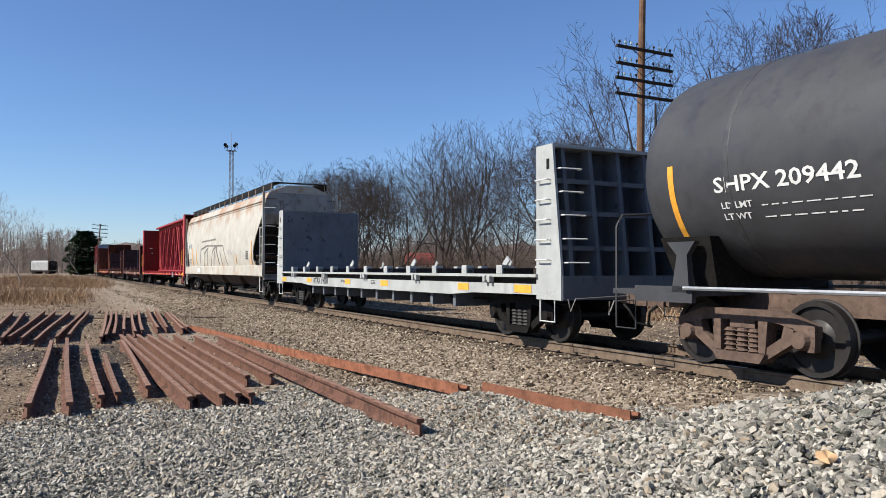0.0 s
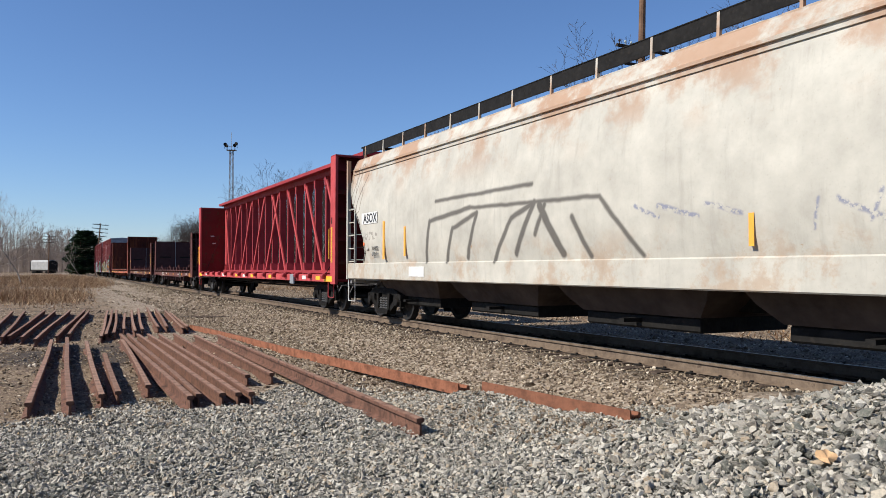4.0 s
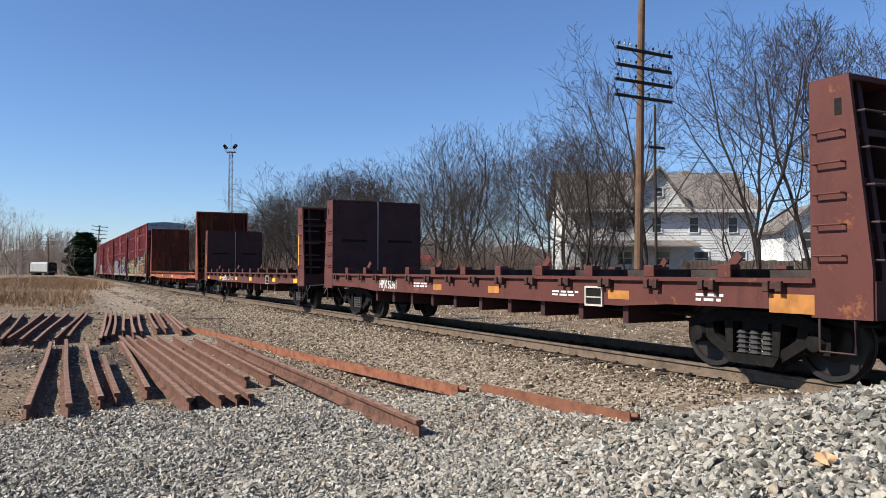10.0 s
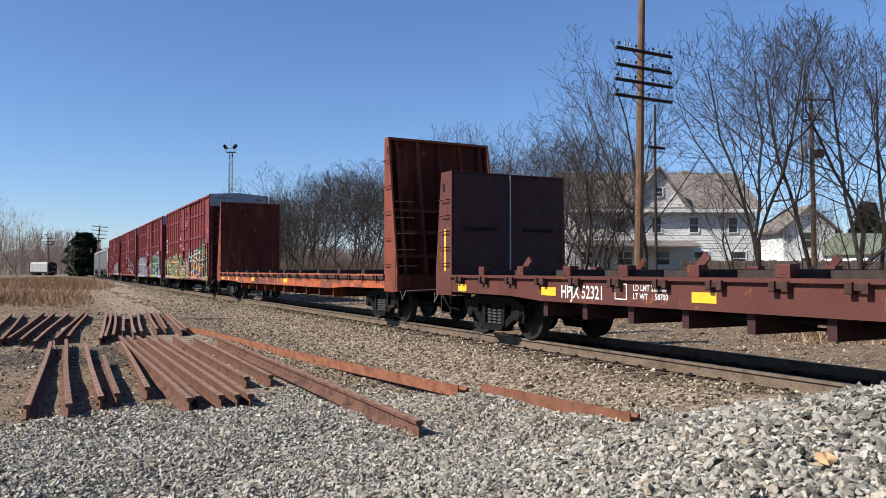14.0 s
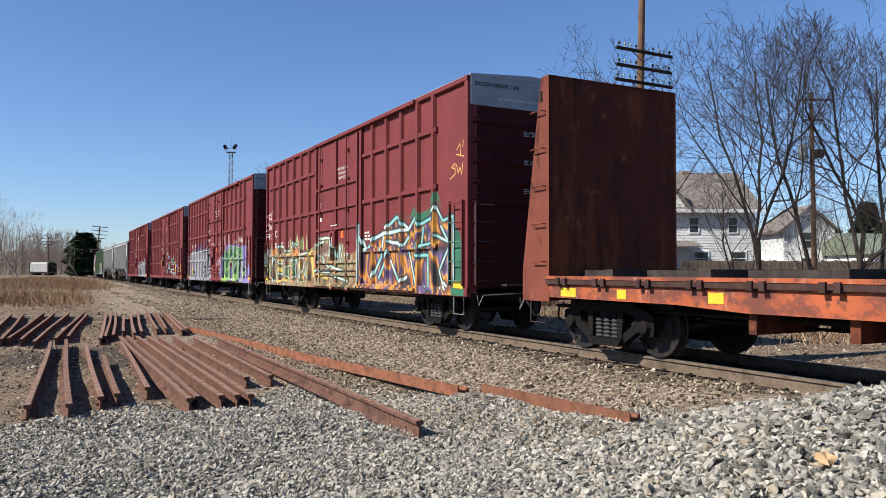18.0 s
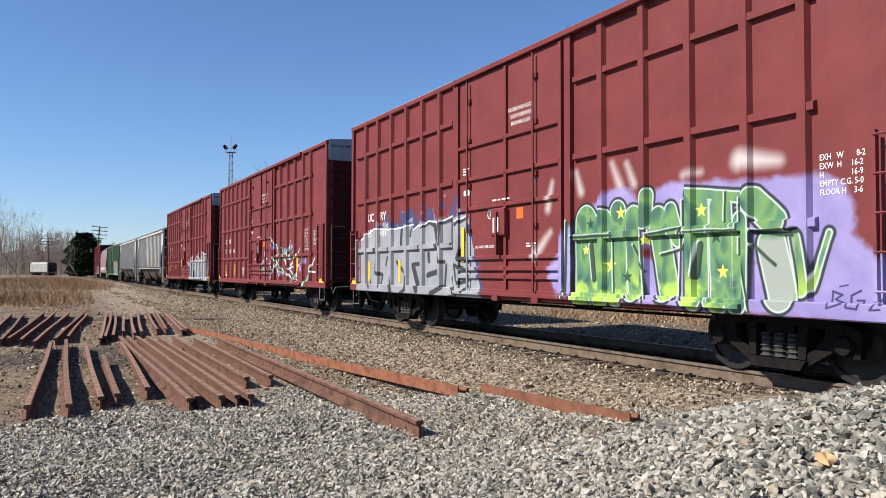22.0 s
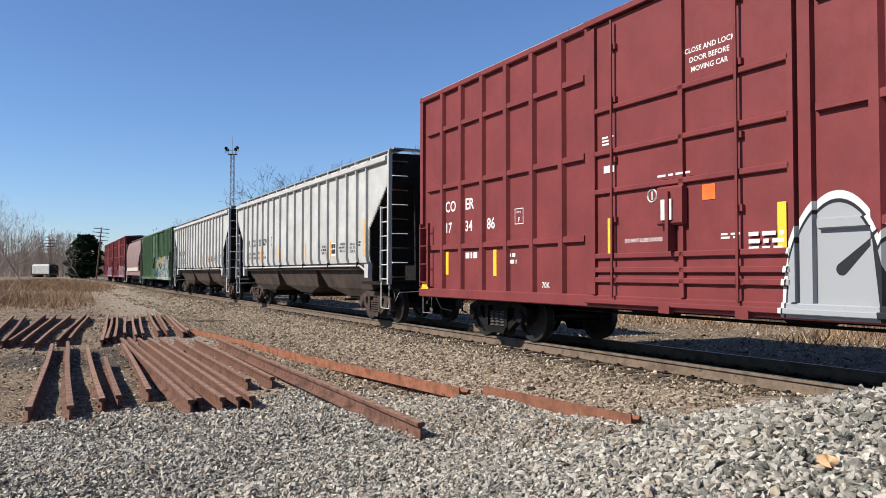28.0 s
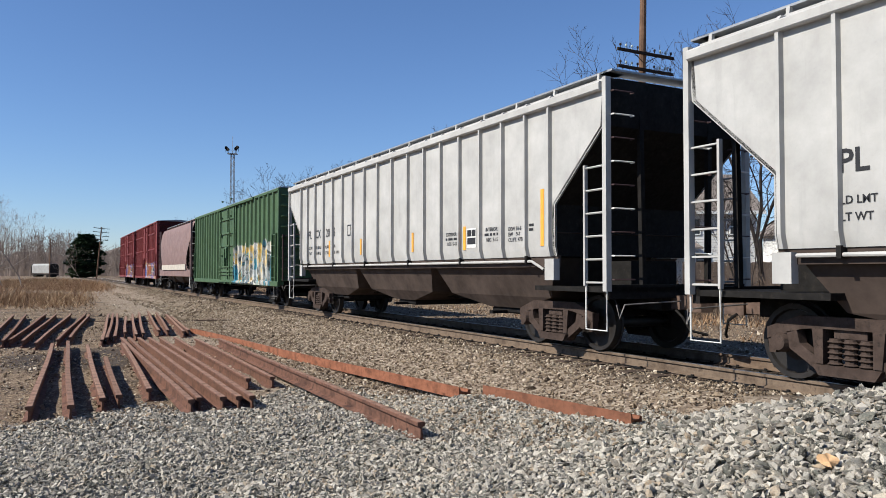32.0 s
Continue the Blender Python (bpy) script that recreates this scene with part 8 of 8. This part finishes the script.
        for z in (1.5, 2.2, 2.9, 3.6, 4.3):
            part("cross_rib", Mesh().box(min(xi + sg * 0.05, xo - sg * 0.05), max(xi + sg * 0.05, xo - sg * 0.05), -W + 0.07, W - 0.07, z - 0.06, z + 0.06), RED_SHADED, b)
        part("top_rail", Mesh().box(min(xi, xo), max(xi, xo), -W, W, cap + 0.1, cap + 0.16), RED_PAINT, b)
        strip(sg * (h - 0.65), low + 0.1, 0.75, 0.16, REFLECT_YELLOW, car, -W - 0.006)
        # gusset that ties the truss to the bulkhead
        part("end_gusset", Mesh().prism([(xi, deck), (xi, cap), (xi - sg * 0.55, top - 0.1), (xi - sg * 0.75, top - 0.9), (xi - sg * 0.7, deck)], -0.12, 0.12, "y"), PINK_SUNLIT, b)
        for y in (-0.9, 0.9):
            part("tie_cable", Mesh().tube([(xi - sg * 0.9, y * 1.45, deck), (xi - sg * 0.12, y * 0.4, deck + 2.0)], 0.012, 4), BLACK_STEEL_AND_SHADE, b)
    bars(1, 0.2, 0.05, LETTER_WHITE, car, -0.9, 3.1, -h + 0.43, face="end")
    bars(1, 0.2, 0.05, LETTER_WHITE, car, -0.8, 2.7, -h + 0.43, face="end")
    part("route_card_board", Mesh().box(6.92, 7.36, -W - 0.09, -W - 0.05, 0.80, 1.13).box(6.95, 7.33, -W - 0.095, -W - 0.09, 0.83, 1.10), STEEL_GREY, car)
    underframe(car, h - 0.1, 0.80)


centerbeam(42.8, 65.5)

# ---- covered hoppers ----


def hopper(near_end, far_end, paint, label, side_profile, reach, bays, ribs, low, roof_z, sill=None, truck_look="dark", name="covered_hopper", end_paint=None, walk_y=1.05, gate=0.55, edge=False):
    """A covered hopper. side_profile: (y, z) from the bottom up; reach: (z, x) how far the side sheet runs towards the end at that height, from the car's end."""
    car, h = new_car(name, near_end, far_end, label, "hopper car", 1.55 if edge else 1.95, truck_look)
    rz = [r[0] for r in reach]
    rx = [r[1] for r in reach]
    ends = [h - float(np.interp(z, rz, rx)) for y, z in side_profile]
    for sg in (-1, 1):
        me = Mesh()
        n = 14
        rings = []
        for k in range(n + 1):
            u = -1 + 2 * k / n
            rings.append([(u * e, sg * y, z) for (y, z), e in zip(side_profile, ends)])
        me.loft(rings, close=False, caps=False)
        inner = []
        for k in range(n + 1):
            u = -1 + 2 * k / n
            inner.append([(u * e, sg * (y - 0.03), z) for (y, z), e in zip(side_profile, ends)])
        me.loft(inner, close=False, caps=False)
        part("side_sheet", me, paint, car, shade=True)
        for x in ribs:
            prof = [p for p, e in zip(side_profile, ends) if e >= abs(x) - 0.01]
            rr = []
            for y, z in prof:
                rr.append([(x - 0.035, sg * (y - 0.01), z), (x - 0.026, sg * (y + 0.075), z), (x + 0.026, sg * (y + 0.075), z), (x + 0.035, sg * (y - 0.01), z)])
            if len(rr) > 1:
                part("side_rib", Mesh().loft(rr), paint, car)
    # slope sheets at both ends; the black default has their shade put into it
    ep = end_paint or BLACK_STEEL_AND_SHADE
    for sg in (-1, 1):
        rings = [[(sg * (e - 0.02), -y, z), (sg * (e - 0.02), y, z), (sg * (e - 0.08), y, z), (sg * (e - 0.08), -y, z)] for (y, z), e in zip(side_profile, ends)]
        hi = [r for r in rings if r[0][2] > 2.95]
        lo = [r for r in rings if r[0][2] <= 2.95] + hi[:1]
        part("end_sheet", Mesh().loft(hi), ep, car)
        # The lower sheet is black: deep shade under the end, set as colour.
        part("lower_slope_sheet", Mesh().loft(lo), BLACK_STEEL_AND_SHADE, car, "sloped sheet under the end, deep shade put into its colour")
        # slope sheet of the end bay
        y0, z0 = side_profile[0]
        part("slope_sheet", Mesh().add([(sg * ends[0], -y0, z0 + 0.4), (sg * ends[0], y0, z0 + 0.4), (sg * (ends[0] - 2.4), y0 * 0.5, 0.62), (sg * (ends[0] - 2.4), -y0 * 0.5, 0.62), (sg * (ends[0] - 0.1), -y0, z0 + 0.45), (sg * (ends[0] - 0.1), y0, z0 + 0.45), (sg * (ends[0] - 2.5), y0 * 0.5, 0.67), (sg * (ends[0] - 2.5), -y0 * 0.5, 0.67)], [(0, 1, 2, 3), (7, 6, 5, 4), (0, 3, 7, 4), (1, 5, 6, 2), (0, 4, 5, 1), (3, 2, 6, 7)]), BAY_PAINT, car)
    # discharge bays: inverted pyramids
    y0, z0 = side_profile[0]
    span = 2 * ends[0] - 0.3
    for i in range(bays):
        c = -span / 2 + (i + 0.5) * span / bays
        w = span / bays / 2 - 0.02
        bay = part("discharge_bay", Mesh().loft([[(c - w, -y0 + 0.06, z0 - 0.02), (c + w, -y0 + 0.06, z0 - 0.02), (c + w, y0 - 0.06, z0 - 0.02), (c - w, y0 - 0.06, z0 - 0.02)],
                                                 [(c - w * 0.80, -1.12, 0.86), (c + w * 0.80, -1.12, 0.86), (c + w * 0.80, 1.12, 0.86), (c - w * 0.80, 1.12, 0.86)],
                                                 [(c - gate, -0.95, 0.62), (c + gate, -0.95, 0.62), (c + gate, 0.95, 0.62), (c - gate, 0.95, 0.62)]]), BAY_PAINT, car, "sooty sloped discharge hopper")
        part("outlet_gate", Mesh().box(c - gate + 0.05, c + gate - 0.05, -0.9, 0.9, 0.40 if gate > 0.6 else 0.5, 0.62, 0.03).box(c - 0.06, c + 0.06, -1.25, 1.25, 0.5, 0.56), BLACK_STEEL_AND_SHADE, bay)
    # roof, hatch trough and running boards on stands
    yt, zt = side_profile[-1]
    part("roof", Mesh().prism([(-yt, zt - 0.02), (-yt, zt + 0.02), (-0.5, roof_z), (0.5, roof_z), (yt, zt + 0.02), (yt, zt - 0.02)], -h + 0.15, h - 0.15, "x"), paint, car)
    for i in range(8):
        x = -h + 1.2 + (i + 0.5) * (2 * h - 2.4) / 8
        part("hatch_cover", Mesh().box(x - 0.85, x + 0.85, -0.32, 0.32, roof_z, roof_z + 0.09, 0.03), paint, car)
    for sg in (-1, 1):
        wb = part("running_board", Mesh().box(-h + 0.1, h - 0.1, min(sg * walk_y, sg * (walk_y - 0.35)), max(sg * walk_y, sg * (walk_y - 0.35)), roof_z + 0.07, roof_z + 0.10), STEEL_GREY if paint is not CREAM_PAINT else BLACK_STEEL_AND_SHADE, car, "steel grating walkway along the roof")
        if edge:
            # Added black strip in place of the shade below the walkway.
            part("board_shade_strip", Mesh().box(-h + 0.1, h - 0.1, min(sg * walk_y, sg * (walk_y - 0.03)), max(sg * walk_y, sg * (walk_y - 0.03)), roof_z - 0.16, roof_z + 0.09), BLACK_STEEL_AND_SHADE, wb)
        for i in range(15):
            x = -h + 0.3 + i * (2 * h - 0.6) / 14
            part("board_stand", Mesh().bar((x, sg * walk_y, zt - 0.05), (x, sg * (walk_y - 0.02), roof_z + 0.08), 0.05, 0.05), paint, wb)
    for sg in (-1, 1):
        part("end_walkway", Mesh().box(min(sg * (h - 0.3), sg * (h + 0.05)), max(sg * (h - 0.3), sg * (h + 0.02)), -walk_y, walk_y, roof_z + 0.07, roof_z + 0.10), STEEL_GREY if not edge else BLACK_STEEL_AND_SHADE, car)
        # corner posts, ladders and end platform
        for s2 in (-1, 1):
            W = 1.5
            part("corner_post", Mesh().box(sg * h - 0.045, sg * h + 0.045, s2 * W - 0.05, s2 * W + 0.05, 1.02, zt), paint, car)
            x1 = sg * (h - 0.52)
            zl = 3.0 if rx[-1] < 0.2 else 2.9
            lad = part("ladder", Mesh().box(x1 - 0.02, x1 + 0.02, s2 * W - 0.03, s2 * W + 0.03, 1.1, zl), paint, car)
            for i in range(6):
                z = 1.15 + i * 0.36
                part("rung", Mesh().tube([(x1, s2 * W, z), (sg * h, s2 * W, z)], 0.017, 5), paint, lad)
            for i in range(9):
                z = 1.2 + i * 0.36
                if z < zt - 0.1:
                    grab(car, (sg * (h + 0.03), s2 * (W - 0.05), z), (sg * (h + 0.03), s2 * (W - 0.45), z), (sg * 0.08, 0, 0), GRAB_WHITE if i % 2 else GRAB_DARK)
            stirrup(car, sg * (h - 0.26), s2 * W, 0.42, 1.1, GRAB_WHITE, 0.5)
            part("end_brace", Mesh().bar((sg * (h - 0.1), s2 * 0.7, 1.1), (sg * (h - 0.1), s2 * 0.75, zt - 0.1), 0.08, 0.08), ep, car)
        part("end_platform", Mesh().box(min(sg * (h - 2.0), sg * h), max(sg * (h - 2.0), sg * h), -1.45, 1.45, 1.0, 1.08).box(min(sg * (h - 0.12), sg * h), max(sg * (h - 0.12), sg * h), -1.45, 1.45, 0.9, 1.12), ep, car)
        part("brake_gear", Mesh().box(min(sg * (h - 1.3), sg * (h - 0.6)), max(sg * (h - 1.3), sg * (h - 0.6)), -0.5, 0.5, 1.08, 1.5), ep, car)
    for sg in (-1, 1):
        if sill:
            s0, s1, sx = sill
            yy = sorted((sg * 1.42, sg * 1.53))
            part("side_sill", Mesh().box(-h + sx, h - sx, yy[0], yy[1], s0, s1, 0.02), paint, car)
    underframe(car, h - 0.1, 0.80, gear=False)
    return car, h


CYL = [(1.50, 1.44), (1.555, 1.7), (1.585, 2.1), (1.58, 2.6), (1.55, 3.1), (1.49, 3.5), (1.43, 3.85), (1.37, 4.12), (1.26, 4.34)]
CYL_REACH = [(1.44, 1.1), (1.7, 1.36), (2.25, 1.30), (2.89, 0.62), (3.39, 0.12), (4.2, 0.06)]
car, h = hopper(23.2, 41.55, CREAM_PAINT, "cream covered hopper car streaked with rust and old tags", CYL, CYL_REACH, 4, (), 1.0, 4.66, (1.03, 1.46, 0.02), end_paint=GREY_END, walk_y=1.12, gate=1.3, edge=True)
for z in (4.02, 3.92):
    part("side_bead", Mesh().box(-h + 0.2, h - 0.2, -1.44, -1.36, z, z + 0.05), CREAM_PAINT, car)
part("white_patch", Mesh().box(-h + 1.23, -h + 2.30, -1.594, -1.588, 2.48, 2.775), LETTER_WHITE, car)
lettering("ASOX", 0.34, LETTER_BLACK, car, -h + 1.36, 2.51, -1.598)
lettering("203000", 0.14, LETTER_BLACK, car, -h + 1.93, 1.79, -1.592)
lettering("67000", 0.15, LETTER_BLACK, car, -h + 1.95, 1.64, -1.592)
bars(1, 0.16, 0.06, LETTER_DULL, car, -h + 1.55, 1.80, -1.592)
part("red_dot", Mesh().disc((-h + 1.38, -1.588, 1.96), "y", [(-0.004, 0.045), (0.004, 0.045)], 14), TAG_ORANGE, car)
strip(h - 1.62, 2.0, 0.11, 0.95, REFLECT_ORANGE, car, -1.592)
strip(-h + 2.72, 2.02, 0.12, 0.95, REFLECT_ORANGE, car, -1.592)
strip(4.7, 1.78, 0.08, 0.4, REFLECT_ORANGE, car, -1.582)
strip(-5.2, 1.95, 0.10, 0.7, REFLECT_ORANGE, car, -1.592)
bars(5, 0.4, 0.04, LETTER_BLACK, car, 6.55, 2.02, -1.59)
part("lamp_bracket", Mesh().box(-h + 4.1, -h + 4.9, -1.545, -1.53, 1.13, 1.36), LETTER_WHITE, car)

FLATSIDE = [(1.46, 1.58), (1.50, 1.75), (1.50, 2.45), (1.50, 3.57), (1.50, 4.22), (1.44, 4.30)]
FLAT_REACH = [(1.5, 1.33), (2.5, 1.33), (3.57, 0.06), (4.4, 0.0)]
RIBS = [7.08, 6.36, 5.58, 4.76, 3.92, 3.08, 2.26, 1.38, 0.46, -0.46, -1.38, -2.26, -3.08, -3.92, -4.76, -5.58, -6.36, -7.08]
for k, (a, b) in enumerate(((202.47, 219.52), (221.2, 238.25))):
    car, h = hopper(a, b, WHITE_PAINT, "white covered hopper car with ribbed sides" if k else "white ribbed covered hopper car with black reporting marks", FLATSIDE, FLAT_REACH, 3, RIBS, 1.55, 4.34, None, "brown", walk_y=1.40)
    for sg in (-1, 1):
        part("sill_drop", Mesh().box(sg * (h - 1.45) - 0.13, sg * (h - 1.45) + 0.13, -1.54, -1.42, 1.18, 1.54), WHITE_PAINT, car)
    part("sill_pipe", Mesh().tube([(-6.9, -1.50, 1.50), (6.5, -1.50, 1.50), (6.75, -1.42, 1.36)], 0.026, 8), WHITE_PAINT, car, "white air pipe under the side sheet")
    for x in RIBS[1::3]:
        part("pipe_clip", Mesh().box(x - 0.03, x + 0.03, -1.54, -1.44, 1.46, 1.60), BLACK_STEEL_AND_SHADE, car)
    part("top_chord", Mesh().box(-h + 0.06, h - 0.06, -1.60, -1.49, 4.10, 4.24, 0.02), WHITE_PAINT, car)
    # Dark strip paints the recess's shade between side sheet and pipe.
    part("recess_shade_strip", Mesh().box(-h + 1.33, h - 1.33, -1.44, -1.38, 1.40, 1.60), BAY_PAINT, car)
    for words, x in (("PL", -6.38), ("CX", -5.64), ("20", -4.62), ("629" if k == 0 else "6", -3.96)):
        lettering(words, 0.36, LETTER_BLACK, car, x, 2.38, -1.506)
    for words, x, z in (("LD LMT", -6.36, 2.04), ("LT WT", -6.36, 1.86), ("202,800 LB", -5.64, 2.04), ("61 600 LB", -5.60, 1.86), ("91,600", -4.70, 2.04), ("27,760", -4.70, 1.86), ("KG", -3.95, 2.04), ("KG  3-80", -3.95, 1.86)):
        lettering(words, 0.125, LETTER_BLACK, car, x, z, -1.506)
    part("stencil_box", Mesh().box(-2.75, -2.50, -1.506, -1.503, 2.34, 2.37).box(-2.75, -2.50, -1.506, -1.503, 2.62, 2.65).box(-2.75, -2.73, -1.506, -1.503, 2.37, 2.62).box(-2.52, -2.50, -1.506, -1.503, 2.37, 2.62), LETTER_BLACK, car)
    for words, x, z in (("EXTERIOR", 3.28, 2.07), ("REG  5-15", 3.33, 1.87), ("INTERIOR", 4.92, 2.10), ("REG  5-15", 4.95, 1.90), ("EXW 10-6", 5.74, 2.07), ("EW    9-7", 5.74, 1.97), ("CU.FT. 4750", 5.74, 1.87)):
        lettering(words, 0.10, LETTER_BLACK, car, x, z, -1.506)
    bars(1, 0.5, 0.05, LETTER_BLACK, car, 3.25, 1.98, -1.506)
    bars(1, 0.5, 0.05, LETTER_BLACK, car, 4.88, 2.01, -1.506)
    bars(2, 0.22, 0.045, LETTER_BLACK, car, 6.42, 2.12, -1.506)
    sp = part("stencil_panel", Mesh().box(4.17, 4.56, -1.506, -1.503, 1.80, 2.19), LETTER_WHITE, car, "white stencil panel with black blocks")
    part("stencil_block", Mesh().box(4.20, 4.53, -1.509, -1.506, 1.87, 2.00).box(4.20, 4.36, -1.509, -1.506, 2.03, 2.16).box(4.38, 4.53, -1.509, -1.506, 2.03, 2.16), LETTER_BLACK, sp)
    for x, z, hh in ((6.83, 2.25, 0.98), (4.08, 2.0, 0.48), (1.6, 2.0, 0.45), (-1.70, 2.0, 0.42), (-4.29, 2.01, 0.47), (-7.10, 2.34, 1.0)):
        strip(x, z, 0.10, hh, REFLECT_ORANGE, car, -1.507)

# tail of the train
boxcar(239.6, 257.2, GREEN_PAINT, "green ribbed boxcar with graffiti along the bottom", eave=4.45, cap=False, posts=[-8.2, -7.5, -6.8, -6.1, -5.4, -4.7, -4.0, -3.3, -2.6, 2.3, 3.0, 3.7, 4.4, 5.1, 5.8, 6.5, 7.2, 7.9], rails=(), door=(-1.8, 1.4))
car, h = hopper(258.8, 272.6, BROWN_HOPPER, "short dull mauve covered hopper car with a cream lower band", CYL, CYL_REACH, 3, (), 1.0, 4.5, (1.03, 1.46, 0.02))
part("cream_band", Mesh().box(-h + 1.6, h - 1.6, -1.60, -1.57, 1.46, 1.80), DULL_CREAM, car)
boxcar(274.5, 290.0, BOX_PAINT[4], "maroon boxcar with blue graffiti near the tail of the train", cap=False)
boxcar(291.9, 307.5, BOX_PAINT[4], "maroon boxcar with blue graffiti near the tail of the train", cap=False)

# ---- tank car ----


def tank_car(near_end, far_end):
    car, h = new_car("tank_car", near_end, far_end, "black tank car with white reporting marks and dusty trucks", "tank car", 2.05, "dusty")
    r, zc = 1.5, 2.67
    prof = []
    for k in range(8):
        a = k / 7 * math.pi / 2
        prof.append((-h + 0.18 + 0.75 * (1 - math.sin(a)), r * math.cos(a) if k < 7 else 0.02))
    prof = prof[::-1]
    prof += [(-p[0], p[1]) for p in prof[::-1]]
    part("tank_shell", Mesh().disc((0, 0, zc), "x", prof, 48), TANK_PAINT, car, shade=True)
    for x in (-h + 2.2, -3.0, 3.0, h - 2.2):
        part("weld_band", Mesh().disc((x, 0, zc), "x", [(-0.04, r + 0.002), (-0.03, r + 0.008), (0.03, r + 0.008), (0.04, r + 0.002)], 48), TANK_PAINT, car)
    part("dome_fitting", Mesh().disc((0, 0, zc + r - 0.06), "z", [(0, 0.55), (0.4, 0.55), (0.45, 0.4)], 20), TANK_PAINT, car)
    for sg in (-1, 1):
        x = sg * (h - 1.35)
        part("saddle", Mesh().loft([[(x - 0.35, -1.1, 1.05), (x + 0.35, -1.1, 1.05), (x + 0.35, 1.1, 1.05), (x - 0.35, 1.1, 1.05)], [(x - 0.45, -1.35, 1.75), (x + 0.45, -1.35, 1.75), (x + 0.45, 1.35, 1.75), (x - 0.45, 1.35, 1.75)]]), BLACK_STEEL_AND_SHADE, car)
        for s2 in (-1, 1):
            part("saddle_strut", Mesh().prism([(x - 0.12, 1.0), (x + 0.2, 1.0), (x + 0.16, 1.5), (x + 0.30, 1.68), (x - 0.2, 1.68), (x - 0.02, 1.5)], s2 * 1.42 - 0.05, s2 * 1.42 + 0.05, "y"), TANK_PAINT, car)
            part("end_handrail", Mesh().tube([(sg * (h - 0.05), s2 * 1.42, 1.02), (sg * (h - 0.05), s2 * 1.42, 1.95), (sg * (h - 0.12), s2 * 1.38, 2.12), (sg * (h - 0.12), s2 * 0.2, 2.2)], 0.022, 6), TANK_PAINT, car)
            stirrup(car, sg * (h - 0.28), s2 * 1.45, 0.45, 1.0, TANK_PAINT, 0.42)
        part("end_platform", Mesh().box(min(sg * (h - 1.6), sg * h), max(sg * (h - 1.6), sg * h), -1.45, 1.45, 0.95, 1.03).box(min(sg * (h - 1.6), sg * (h - 0.5)), max(sg * (h - 1.6), sg * (h - 0.5)), -1.47, -1.40, 0.86, 1.08), TANK_PAINT, car)
        part("stub_sill", Mesh().box(min(sg * (h - 3.6), sg * h), max(sg * (h - 3.6), sg * h), -0.35, 0.35, 0.72, 1.0), TRUCK_DUSTY, car)
    for s2 in (-1, 1):
        part("side_rail", Mesh().tube([(-h + 1.5, s2 * 1.52, 1.06), (h - 1.5, s2 * 1.52, 1.06)], 0.028, 6), STEEL_GREY, car)
    return car, h, r, zc


car, h, r, zc = tank_car(-14.9, 2.5)


def on_shell(z):
    return -math.sqrt(max(0, r * r - (z - zc) ** 2))


def shell_words(text, size, x, z):
    ob = lettering(text, size, LETTER_WHITE, car, x, z, 0, squeeze=1.30)
    me = ob.data
    for v in me.vertices:
        zz = z + v.co.y
        v.co.z = -on_shell(zz) + 0.006
    return ob


shell_words("SHPX 209442", 0.27, -6.72, 2.285)
for zz, words in ((2.08, "LD LMT"), (1.94, "LT WT")):
    shell_words(words, 0.11, -6.66, zz)
    bars(1, 1.45, 0.075, LETTER_DULL, car, -6.05, zz, on_shell(zz) - 0.006)
me = Mesh()
rings = []
for k in range(9):
    z = 1.75 + k * 0.12
    rings.append([(-h + 1.2, on_shell(z) - 0.006, z), (-h + 1.30, on_shell(z) - 0.006, z), (-h + 1.30, on_shell(z) + 0.02, z), (-h + 1.2, on_shell(z) + 0.02, z)])
part("reflective_strip", me.loft(rings), REFLECT_ORANGE, car)


# ---- what moves ----
RUN_S = np.array([0.0, 6.965, 13.931, 20.893, 27.84, 34.771, 41.686, 48.585, 55.463, 62.319, 69.161, 75.993, 82.818, 89.647, 96.478, 103.315, 110.156,
                  117.003, 123.853, 130.697, 137.518, 144.31, 151.077, 157.823, 164.563, 171.312, 178.065, 184.822, 191.582, 198.346, 205.107, 211.859, 218.6])
SLOPE = np.gradient(RUN_S)


def run(t):
    """Metres that the train has gone since the start (cubic through its place at each second)."""
    i = int(min(max(t // 1, 0), 31))
    u = t - i
    h00, h10, h01, h11 = 2 * u**3 - 3 * u**2 + 1, u**3 - 2 * u**2 + u, -2 * u**3 + 3 * u**2, u**3 - u**2
    return h00 * RUN_S[i] + h10 * SLOPE[i] + h01 * RUN_S[i + 1] + h11 * SLOPE[i + 1]


def car_pose(mid, half):
    """Where a car stands whose middle is mid metres up the track, on trucks half metres either way."""
    ax, ay = on_track(mid - half)
    bx, by = on_track(mid + half)
    return pose(float(ax + bx) / 2, float(ay + by) / 2, 0, 0, 0, math.degrees(math.atan2(ay - by, ax - bx)))


def motions():
    for car, mid, half in TRAIN:
        walk(car, [(t, car_pose(mid - run(t), half)) for t in range(33)])
    # wheels roll on the rails: radius 0.465 m
    turns = [(k / 10, math.degrees(run(k / 10) / 0.465)) for k in range(321)]
    for wheel, dx in WHEELS:
        walk(wheel, [(t, pose(dx, 0, 0.465, 0, a, 0)) for t, a in turns])


motions()
